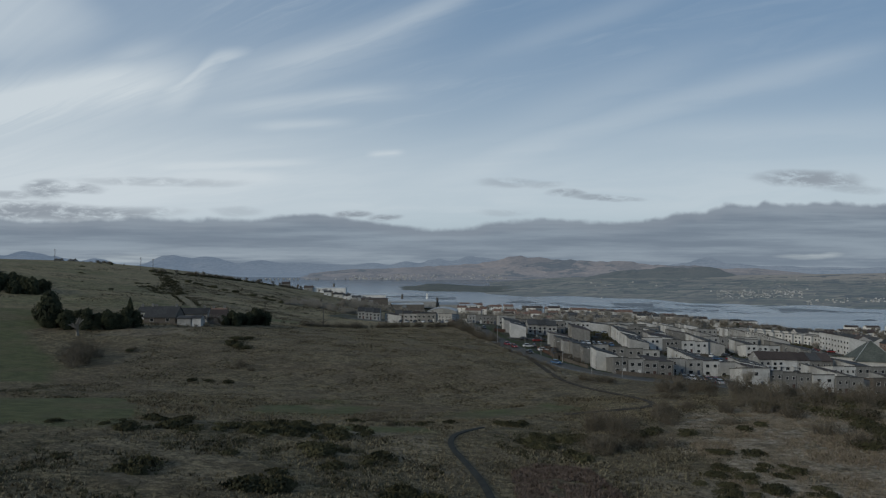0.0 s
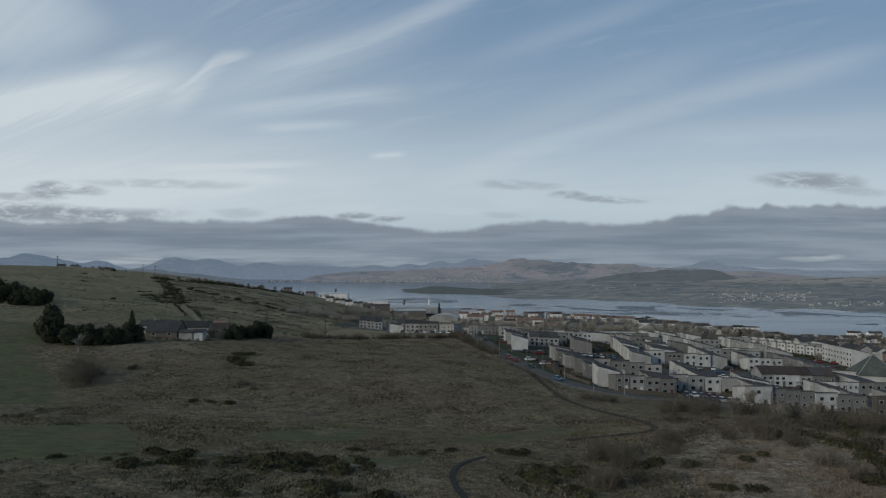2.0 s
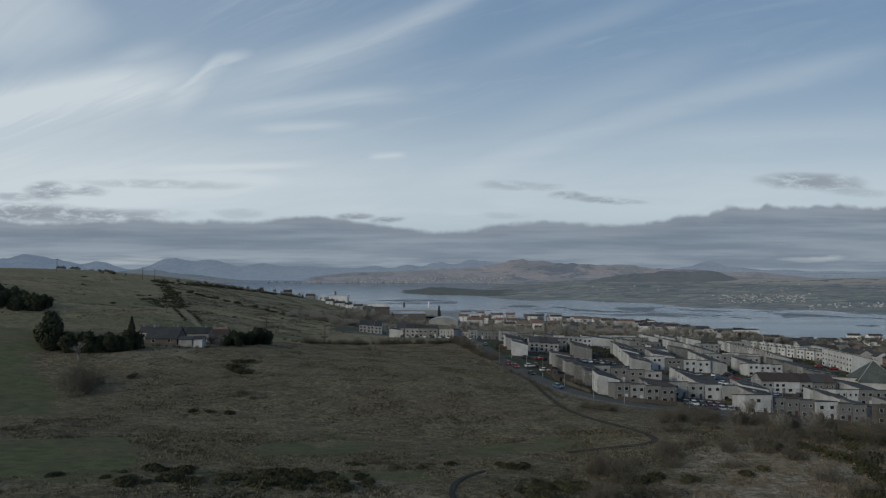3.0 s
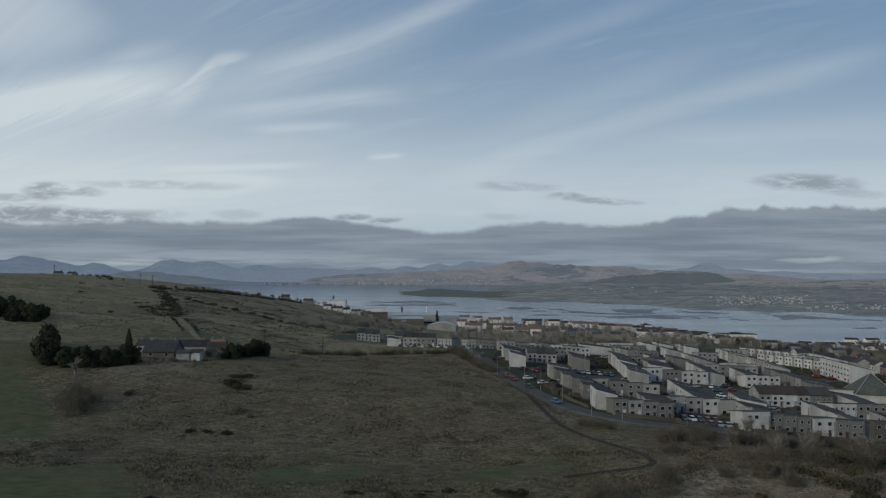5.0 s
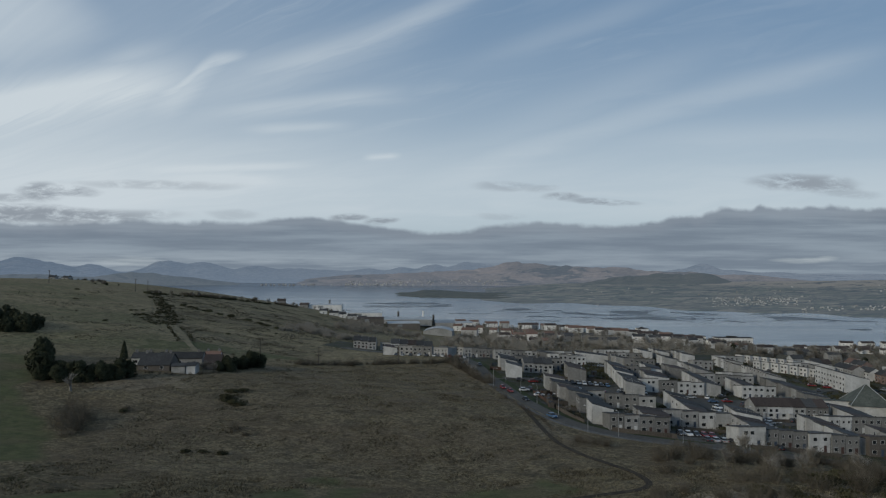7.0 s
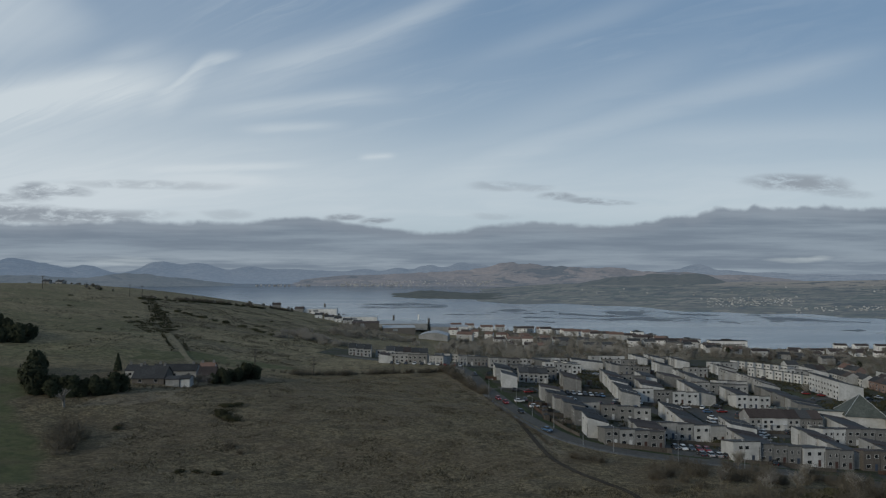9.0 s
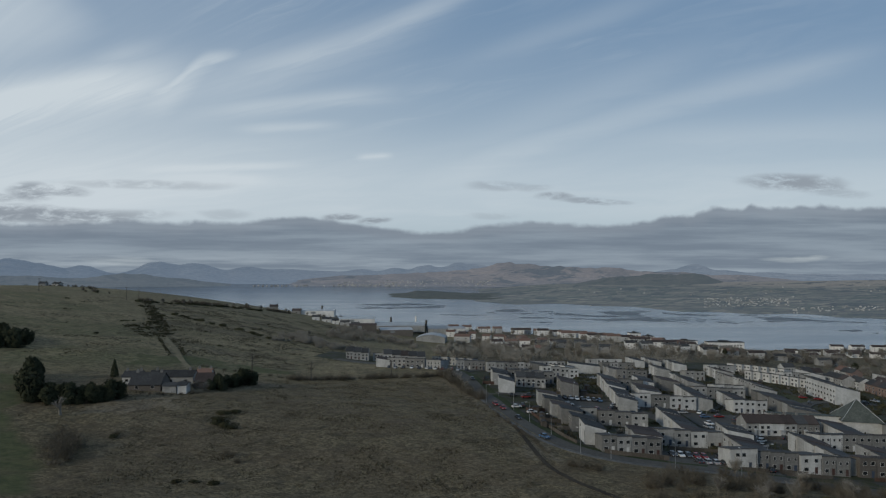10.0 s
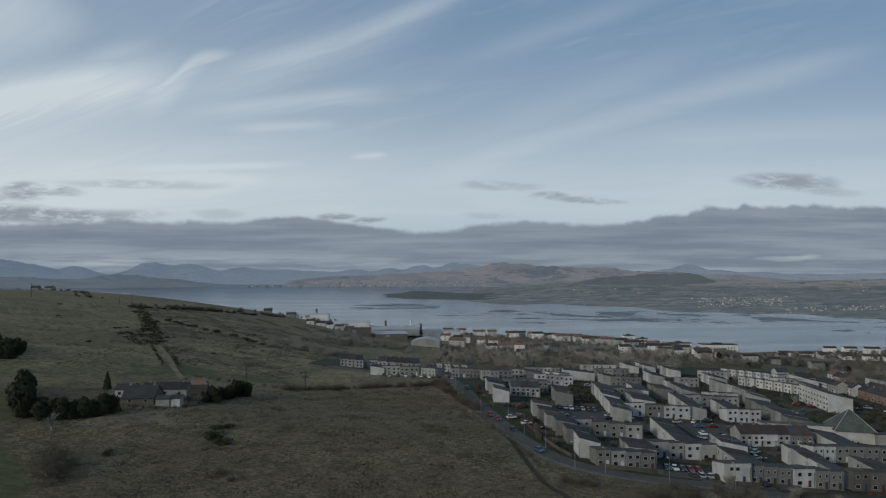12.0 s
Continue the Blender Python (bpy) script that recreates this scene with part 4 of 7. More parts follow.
rnd = random.Random(11)
LW = "white harled terraced house with a dark single-slope roof"
LL = "pale grey harled terraced house with a dark single-slope roof"
LG = "weathered grey harled terraced house with a dark roof"


def house_meshes(w, d, hf, hb, wall, roof):
    """Meshes of one terraced house: x along the street, y back from its front wall."""
    th = 0.22

    if hf == hb:                                  # ridge along the street
        top = hf + d * 0.30
        shape = [(0, -1.6), (d, -1.6), (d, hb), (d / 2, top), (0, hf)]
        tiles = [(-0.35, hf - 0.16), (d / 2, top + 0.02), (d + 0.35, hb - 0.16), (d + 0.35, hb - 0.16 + th), (d / 2, top + 0.02 + th), (-0.35, hf - 0.16 + th)]
    else:                                         # one slope, down to the back
        shape = [(0, -1.6), (d, -1.6), (d, hb), (0, hf)]
        tiles = [(0.05, hf + 0.01), (d + 0.35, hb - 0.09), (d + 0.35, hb - 0.09 + th), (0.05, hf + 0.01 + th)]
    wm = mesh_of("wall", lambda bm: prism_bm(bm, shape, 0.0, w), wall)
    rm = mesh_of("roof", lambda bm: prism_bm(bm, tiles, -0.12, w + 0.12 - 0.20), roof)
    fm = mesh_of("fascia", lambda bm: box_bm(bm, -0.04, -0.10, hf - 0.02, w - 0.1, 0.048, hf + 0.26), FASCIA)
    return wm, rm, fm


FOOTPRINTS = []                          # corner, turn, width and depth of each house


def clear_of_houses(x, y, gap=1.2):
    """Whether a place in the plan lies outside every house."""
    for hx, hy, a, w, d in FOOTPRINTS:
        px, py = (x - hx) * math.cos(a) + (y - hy) * math.sin(a), -(x - hx) * math.sin(a) + (y - hy) * math.cos(a)
        if -gap < px < w + gap and -gap < py < d + gap:
            return False
    return all(line_gap(x, y, s) > 3.6 for s in STREETS_XY)


def terrace(x, y, angle, length, units, depth, hf, hb, wall, roof, label, group, plain=False, porch=False, drop=0.0):
    """A row of houses along its front wall, each at the height of its own ground."""
    w = length / units
    other = {WALL_WHITE: WALL_LIGHT, WALL_LIGHT: WALL_WHITE, WALL_GREY: WALL_LIGHT, WALL_BROWN: WALL_GREY, WALL_BRICK: WALL_LIGHT}[wall]
    usual = house_meshes(w, depth, hf, hb, wall, roof)
    odd = house_meshes(w, depth, hf, hb, other, ROOF_BROWN if roof is ROOF_DARK else ROOF_DARK)
    a = radians(angle)
    for k in range(units):
        differs = units > 1 and rnd.random() < 0.26
        wm, rm, fm = (odd if differs else usual)[0], (odd if rnd.random() < 0.3 else usual)[1], usual[2]
        step = 0.45 * (k % 2) if plain else 0.0
        px, py = x + math.cos(a) * w * k - math.sin(a) * step, y + math.sin(a) * w * k + math.cos(a) * step
        mx, my = px + math.cos(a) * w / 2 - math.sin(a) * 1.0, py + math.sin(a) * w / 2 + math.cos(a) * 1.0
        house = new("terraced_house")
        FOOTPRINTS.append((px, py, a, w, depth))
        house.matrix_world = Matrix.Translation((px, py, hz(mx, my) + 0.1 - drop + (rnd.uniform(-0.25, 0.25) if plain else 0.0))) @ Matrix.Rotation(a, 4, "Z")
        tagged(house, label if not differs else {WALL_WHITE: LW, WALL_LIGHT: LL, WALL_GREY: LG}[other], "house", group)
        put_part(wm, "wall", house, (0, 0, 0))
        put_part(rm, "roof", house, (0, 0, 0))
        if hf != hb:
            put_part(fm, "fascia", house, (0, 0, 0))
        if y < 240:
            put_part(PIPE, "downpipe", house, (w - 0.35, 0, 0.1))
        up = hf - 2.25 if hf < 7 else 3.3
        size = (1.25, 1.15) if w > 4.6 else (0.8, 1.0)
        left, right = w * 0.27, w * 0.73
        if rnd.random() < (0.22 if plain else 0.92):
            window(house, size, left, 0, up)
        if rnd.random() < (0.22 if plain else 0.92):
            window(house, size, right, 0, up)
        if w > 7 and not plain:
            window(house, size, w * 0.5, 0, up)
        if hf > 7:
            window(house, size, left, 0, up + 2.7)
            window(house, size, right, 0, up + 2.7)
        if plain:
            if rnd.random() < 0.25:
                window(house, (0.8, 1.0), left, 0, 0.9)
        else:
            window(house, (1.5, 1.15) if w > 4.6 else (1.25, 1.15), left, 0, 0.85)
            put_part(rnd.choice(DOORS), "door", house, (right, 0, 0.05))
            if porch:
                put_part(PORCH, "porch", house, (right, 0, 0.02))
        if hf == hb:
            put_part(CHIMNEY, "chimney", house, (w * 0.5, depth / 2, hf + depth * 0.30 - 0.3))


W, L, G, K, R = WALL_WHITE, WALL_LIGHT, WALL_GREY, WALL_BROWN, WALL_BRICK
LW = "white harled terraced house with a dark single-slope roof"
LL = "pale grey harled terraced house with a dark single-slope roof"
LG = "weathered grey harled terraced house with a dark roof"
LB = "dark brown harled terraced house with white-framed windows"
LR = "red brick terraced house with a dark pitched roof"
S1, S2 = 2.0, -95.0                      # the two ways that the rows of the estate run
FRONT = "houses at the edge of the estate"
terrace(89.7, 201.0, S1, 8.4, 1, 8, 6.0, 4.6, W, ROOF_DARK, LW, FRONT)
terrace(98.3, 202.3, S1, 13.2, 3, 8, 5.6, 4.4, G, ROOF_DARK, LG, FRONT)
terrace(111.6, 202.3, S1, 6.8, 1, 8, 5.6, 4.4, W, ROOF_DARK, LW, FRONT)
terrace(118.5, 202.2, S1, 8.6, 2, 8, 5.6, 4.4, G, ROOF_DARK, LG, FRONT)
terrace(130.3, 203.0, S1, 22.0, 4, 8, 6.0, 4.6, K, ROOF_BROWN, LB, FRONT)
terrace(155.0, 206.0, S1, 33.0, 6, 8, 6.0, 4.6, G, ROOF_BROWN, LG, FRONT)
terrace(100.0, 229.5, S2, 17.5, 3, 9, 5.6, 4.0, L, ROOF_BROWN, LL, FRONT, plain=True)
terrace(53.6, 211.0, S1, 19.2, 4, 8, 5.4, 4.2, G, ROOF_DARK, LG, FRONT)
terrace(78.6, 232.4, S1, 23.4, 4, 8, 5.6, 4.4, L, ROOF_DARK, LL, FRONT)
ROWS = "staggered houses along the curving road"
terrace(45.4, 291.5, -92, 7.6, 1, 8, 5.6, 4.2, L, ROOF_DARK, LL, ROWS, plain=True)
terrace(46.4, 281.5, -92, 7.6, 1, 8, 5.6, 4.2, G, ROOF_DARK, LG, ROWS, plain=True)
terrace(47.7, 271.5, -92, 7.6, 1, 8, 5.6, 4.2, L, ROOF_DARK, LL, ROWS, plain=True)
terrace(49.4, 262.0, -92, 7.8, 1, 8, 5.8, 4.2, G, ROOF_DARK, LG, ROWS, plain=True)
terrace(51.0, 250.0, -92, 7.8, 1, 8, 5.8, 4.2, G, ROOF_DARK, LG, ROWS, plain=True)
terrace(51.0, 232.0, -92, 10.5, 1, 7, 6.4, 4.6, W, ROOF_DARK, LW, ROWS, plain=True)
MID = "houses in the middle of the estate"
terrace(68.1, 236.0, S2, 14.0, 2, 9, 5.0, 4.0, L, ROOF_BROWN, LL, MID, plain=True)
terrace(57.5, 261.0, S1, 7.0, 1, 8, 5.6, 4.4, L, ROOF_DARK, LL, MID)
terrace(64.6, 259.5, -3, 19.0, 3, 8, 5.6, 4.4, G, ROOF_DARK, LG, MID)
terrace(92.0, 275.0, S2, 38.0, 5, 8, 5.8, 4.0, W, ROOF_DARK, LW, MID, plain=True)
terrace(107.0, 252.0, S2, 12.0, 2, 9, 5.6, 4.0, W, ROOF_BROWN, LW, MID, plain=True)
terrace(89.1, 298.0, S1, 8.6, 1, 8, 5.8, 4.4, W, ROOF_DARK, LW, MID)
terrace(97.8, 298.3, S1, 8.5, 1, 8, 5.6, 4.4, G, ROOF_DARK, LG, MID)
terrace(106.4, 298.6, S1, 12.0, 2, 8, 5.6, 4.4, W, ROOF_DARK, LW, MID)
terrace(97.0, 325.4, S2, 18.0, 3, 10, 5.6, 4.2, W, ROOF_DARK, LW, MID, plain=True)
terrace(85.0, 344.8, S2, 33.0, 5, 8, 5.8, 4.0, W, ROOF_DARK, LW, MID, plain=True)
terrace(82.0, 309.3, S2, 22.5, 3, 8, 5.8, 4.0, W, ROOF_DARK, LW, MID, plain=True)
terrace(93.5, 334.7, S1, 12.5, 2, 8, 5.4, 4.4, G, ROOF_DARK, LG, MID)
terrace(107.1, 358.0, S2, 20.0, 3, 7, 5.4, 4.2, W, ROOF_DARK, LW, MID, plain=True)
terrace(105.6, 413.0, S2, 22.0, 3, 8, 5.6, 4.2, L, ROOF_DARK, LL, MID, plain=True)
terrace(107.6, 389.0, S1, 18.0, 3, 8, 5.4, 4.4, G, ROOF_DARK, LG, MID)
terrace(134.6, 378.5, S2, 36.0, 5, 9, 6.4, 4.2, L, ROOF_DARK, LL, MID, plain=True)
terrace(121.0, 334.0, S2, 34.0, 5, 8, 5.8, 4.0, W, ROOF_DARK, LW, MID, plain=True)
terrace(130.5, 332.0, S1, 26.0, 4, 8, 5.4, 4.4, G, ROOF_DARK, LG, MID)
terrace(164.1, 386.0, S2, 15.0, 2, 9, 7.4, 5.0, L, ROOF_DARK, LL, MID, plain=True)
terrace(167.0, 370.0, S2, 36.0, 5, 9, 7.4, 5.0, L, ROOF_DARK, LL, MID, plain=True)
terrace(152.0, 400.0, S1, 12.0, 2, 8, 5.6, 4.4, L, ROOF_DARK, LL, MID)
terrace(134.9, 298.5, S1, 15.5, 3, 8, 5.8, 4.4, W, ROOF_DARK, LW, MID)
terrace(137.5, 322.4, S2, 22.0, 3, 8, 5.6, 4.2, L, ROOF_BROWN, LL, MID, plain=True)
terrace(160.2, 334.5, S2, 48.0, 7, 11, 5.6, 3.8, G, ROOF_DARK, LG, MID, plain=True)
terrace(121.2, 257.3, S1, 20.0, 4, 8, 4.8, 4.8, W, ROOF_BROWN, "white terraced house with a brown pitched roof and porch", MID, porch=True)
terrace(141.2, 258.0, S1, 9.0, 2, 8, 4.8, 4.8, G, ROOF_DARK, "grey terraced house with a dark pitched roof and porch", MID, porch=True)
terrace(153.5, 268.0, -97, 25.0, 4, 10, 5.2, 3.6, W, ROOF_BROWN, LW, MID, plain=True)
terrace(127.0, 238.1, S2, 12.5, 2, 8, 5.8, 4.2, W, ROOF_DARK, LW, MID, plain=True)
terrace(125.6, 225.2, S2, 20.0, 3, 8, 5.8, 4.0, W, ROOF_DARK, LW, MID, plain=True)
terrace(137.8, 237.0, S1, 8.4, 2, 8, 5.6, 4.4, W, ROOF_DARK, LW, MID)
terrace(146.3, 237.3, S1, 22.0, 4, 8, 5.8, 4.4, G, ROOF_DARK, LG, MID)
terrace(143.2, 225.6, S2, 16.5, 2, 9, 5.4, 3.8, L, ROOF_BROWN, LL, MID, plain=True)
REAR = "houses at the far side of the estate"
terrace(208.6, 371.0, S2, 32.0, 5, 12, 9.4, 6.6, W, ROOF_DARK, "tall white harled flats with a shallow dark roof", REAR)
terrace(248.0, 453.6, S2, 22.0, 3, 9, 6.5, 4.5, W, ROOF_DARK, LW, REAR, plain=True)
terrace(258.0, 462.0, S1, 14.0, 2, 8, 5.0, 5.0, G, ROOF_DARK, "grey terraced house with a dark pitched roof", REAR)
terrace(259.8, 440.5, S2, 24.0, 4, 8, 5.2, 5.2, W, ROOF_DARK, "white terraced house with a dark pitched roof", REAR)
terrace(265.3, 424.3, S2, 14.0, 2, 8, 5.2, 5.2, W, ROOF_DARK, "white terraced house with a dark pitched roof", REAR)
terrace(266.0, 408.0, S2, 34.0, 5, 8, 5.2, 5.2, R, ROOF_DARK, LR, REAR)
terrace(262.0, 371.0, S2, 30.0, 5, 8, 5.2, 5.2, R, ROOF_DARK, LR, REAR)
terrace(318.0, 525.0, -80, 10.0, 1, 10, 5.4, 5.4, W, ROOF_RED, "white house with a red tiled pitched roof", REAR)
terrace(310.0, 505.0, -80, 12.0, 2, 9, 5.4, 5.4, R, ROOF_DARK, LR, REAR)
terrace(345.0, 520.0, S2, 18.0, 3, 9, 6.0, 4.6, W, ROOF_DARK, LW, REAR, plain=True)
terrace(290.3, 438.2, S2, 24.0, 4, 8, 5.4, 5.4, R, ROOF_BROWN, LR, REAR)
terrace(164.4, 474.5, S2, 28.0, 4, 8, 5.8, 4.4, L, ROOF_DARK, LL, REAR, plain=True)
terrace(142.0, 490.0, S2, 24.0, 4, 8, 5.8, 4.4, W, ROOF_DARK, LW, REAR, plain=True)
terrace(154.0, 492.0, S2, 26.0, 4, 8, 5.8, 4.4, W, ROOF_DARK, LW, REAR, plain=True)
terrace(163.0, 478.0, S1, 12.0, 2, 8, 5.4, 4.4, G, ROOF_DARK, LG, REAR)
terrace(186.0, 448.0, S1, 18.0, 3, 8, 5.4, 4.6, L, ROOF_DARK, LL, REAR)
for k in range(7):
    terrace(210 + 4.6 * k, 474 - 2.6 * k, -62, 5.4, 1, 8, 5.4, 4.4, W, ROOF_DARK, LW, "stepped row of white houses")
for k in range(8):
    terrace(199 + 3.6 * k, 424 - 4.2 * k, -68, 5.4, 1, 8, 5.4, 4.4, W, ROOF_DARK, LW, "stepped row of white houses")
terrace(258.0, 488.0, S1, 9.0, 1, 8, 5.0, 5.0, W, ROOF_DARK, "white cottage with a dark pitched roof", REAR)
terrace(85.0, 420.0, S2, 9.0, 1, 19, 6.4, 4.4, W, ROOF_DARK, LW, REAR, plain=True)
terrace(46.0, 405.0, S1, 20.0, 4, 8, 5.6, 4.4, L, ROOF_DARK, LL, REAR)
terrace(58.0, 398.0, S2, 12.0, 2, 9, 6.0, 4.6, G, ROOF_DARK, LG, REAR, plain=True)
terrace(70.0, 400.0, -60, 5.4, 1, 8, 5.4, 4.4, W, ROOF_DARK, LW, REAR)
terrace(75.0, 396.0, -60, 5.4, 1, 8, 5.4, 4.4, W, ROOF_DARK, LW, REAR)
terrace(112.0, 440.0, S1, 22.0, 4, 8, 5.4, 4.4, G, ROOF_DARK, LG, REAR)
terrace(139.0, 428.0, S2, 22.0, 3, 8, 5.8, 4.2, W, ROOF_DARK, LW, REAR, plain=True)
terrace(178.0, 432.0, S2, 24.0, 4, 8, 5.8, 4.2, L, ROOF_DARK, LL, REAR, plain=True)
terrace(60.0, 364.0, S1, 20.0, 4, 8, 5.4, 4.4, L, ROOF_DARK, LL, REAR)
terrace(120.0, 362.0, S2, 16.0, 2, 9, 5.6, 4.2, G, ROOF_BROWN, LG, REAR, plain=True)
terrace(232.0, 420.0, S2, 26.0, 4, 8, 5.8, 4.2, G, ROOF_DARK, LG, REAR, plain=True)
terrace(228.0, 432.0, S1, 18.0, 3, 8, 5.4, 4.4, W, ROOF_DARK, LW, REAR)
terrace(146.0, 345.0, S1, 16.0, 3, 8, 5.4, 4.4, L, ROOF_DARK, LL, REAR)
terrace(110.0, 470.0, S1, 24.0, 4, 8, 5.4, 4.4, L, ROOF_DARK, LL, REAR)
terrace(66.0, 440.0, 4, 22.0, 4, 8, 5.4, 4.4, L, ROOF_DARK, LL, REAR)
UP = "houses above the bend of the road"
terrace(40.3, 319.0, S1, 14.0, 3, 7, 4.6, 4.6, L, ROOF_DARK, "pale terraced house with a dark pitched roof and porch", UP, porch=True)
terrace(38.5, 331.0, S1, 22.0, 4, 8, 5.6, 5.0, G, ROOF_DARK, LG, UP)
terrace(31.0, 313.5, -92, 9.0, 1, 7, 6.4, 4.6, W, ROOF_DARK, LW, UP, plain=True)
terrace(29.4, 335.0, -92, 14.0, 2, 8, 5.8, 4.2, L, ROOF_DARK, LL, UP, plain=True)
terrace(60.0, 322.0, S2, 16.0, 2, 8, 6.2, 4.4, G, ROOF_DARK, LG, UP, plain=True)
terrace(30.0, 362.0, S1, 9.0, 2, 8, 5.4, 4.4, L, ROOF_DARK, LL, UP)
terrace(14.0, 372.0, 4, 16.0, 4, 8, 5.0, 4.4, G, ROOF_DARK, LG, UP)
terrace(34.0, 388.0, 4, 16.0, 3, 8, 5.0, 4.4, G, ROOF_DARK, LG, UP)
terrace(-3.0, 370.0, -30, 9.0, 2, 8, 5.0, 4.2, L, ROOF_DARK, LL, UP)
terrace(-15.0, 378.0, -6, 11.0, 2, 8, 5.2, 4.4, G, ROOF_DARK, LG, UP)
terrace(-25.5, 386.0, -6, 11.0, 2, 8, 5.2, 4.4, L, ROOF_BROWN, "buff harled terraced house with a dark roof", UP)
terrace(-31.5, 398.0, S2, 12.0, 2, 8, 5.2, 4.2, W, ROOF_DARK, LW, UP, plain=True)
terrace(-31.0, 432.0, 4, 27.0, 5, 8, 5.2, 5.2, L, ROOF_DARK, "pale terraced house with a dark pitched roof", UP)
terrace(-55.0, 430.0, 2, 14.5, 3, 8, 5.0, 5.0, L, ROOF_DARK, "pale terraced house with a dark pitched roof", UP)
terrace(-38.0, 434.0, -6, 7.6, 1, 8, 5.2, 4.4, L, ROOF_DARK, LL, UP)
for k in range(5):
    terrace(0 + 5.5 * k, 446 - 0.8 * k, -30, 5.4, 1, 8, 5.2, 4.2, L, ROOF_DARK, LL, "stepped row of white houses")


def gabled(x, y, angle, w, d, h, wall, roof, label, group="", pitch=0.32, spacing=3.2, chimney=True, lights=0):
    """A free-standing house or barn with a pitched roof along x."""
    ob = new("house" if chimney else "barn")
    z0 = min(hz(x, y), hz(x + w * math.cos(radians(angle)), y + w * math.sin(radians(angle)))) + 0.2
    ob.matrix_world = Matrix.Translation((x, y, z0)) @ Matrix.Rotation(radians(angle), 4, "Z")
    tagged(ob, label, "house" if chimney else "barn", group)
    top, th = h + d * pitch, 0.22
    shape = [(0, -1.5), (d, -1.5), (d, h), (d / 2, top), (0, h)]
    tiles = [(-0.35, h - 0.12), (d / 2, top + 0.02), (d + 0.35, h - 0.12), (d + 0.35, h + 0.1), (d / 2, top + 0.02 + th), (-0.35, h + 0.1)]
    put_part(mesh_of("wall", lambda bm: prism_bm(bm, shape, 0, w), wall), "wall", ob, (0, 0, 0))
    put_part(mesh_of("roof", lambda bm: prism_bm(bm, tiles, -0.25, w + 0.25), roof), "roof", ob, (0, 0, 0))
    count = max(1, int(w / spacing)) if spacing else 0
    for k in range(count):
        xx = w * (k + 0.5) / count
        for lev in range(2 if h > 4.4 else 1):
            window(ob, (1.25, 1.15), xx, 0, 0.9 + 2.6 * lev)
    if chimney:
        put_part(CHIMNEY, "chimney", ob, (w * 0.12, d / 2, top - 0.2))
        put_part(CHIMNEY, "chimney", ob, (w * 0.88, d / 2, top - 0.2))
    for k in range(lights):
        pane = mesh_of("skylight", lambda bm: box_bm(bm, -0.5, -0.7, 0, 0.5, 0.7, 0.1), LAMP_GLASS)
        s = put_part(pane, "skylight", ob, (w * (k + 0.6) / (lights + 0.3), d * 0.25, h + d * 0.25 * 2 * pitch + 0.12))
        s.rotation_euler = (math.atan(2 * pitch), 0, 0)
    return ob


# the farm above the rushy field
FARM = "farm buildings beside the field"
gabled(-112, 250, 3, 11.5, 10.5, 2.3, WALL_BROWN, ROOF_DARK, "dark farmhouse under a broad slate roof", FARM, 0.36, 5.6, lights=1)
gabled(-119, 260, 3, 7, 6, 2.8, WALL_WHITE, ROOF_DARK, "low white farm cottage with a slate roof", FARM, 0.3, lights=1)
gabled(-112, 268, 3, 17, 6.5, 3.0, WALL_LIGHT, ROOF_DARK, "long pale steading with skylights in its slate roof", FARM, 0.32, 4.4, lights=4)
gabled(-99.6, 250, 3, 5.0, 5.0, 2.5, WALL_LIGHT, ROOF_DARK, "low pale lean-to outbuilding with a dark roof", FARM, 0.14, 0, chimney=False)
gabled(-94.4, 250.6, 3, 3.4, 5.0, 2.9, WALL_WHITE, ROOF_DARK, "low white outbuilding with a dark roof", FARM, 0.14, 0, chimney=False)
gabled(-97, 277.5, 3, 6, 6, 3.0, WALL_WHITE, ROOF_RED, "white cottage with a red tiled roof", FARM, 0.36, 3.0)
gabled(-92, 262, 8, 6.5, 9, 2.8, WALL_BROWN, ROOF_BROWN, "old barn with a rusty brown roof", FARM, 0.3, 0, chimney=False)

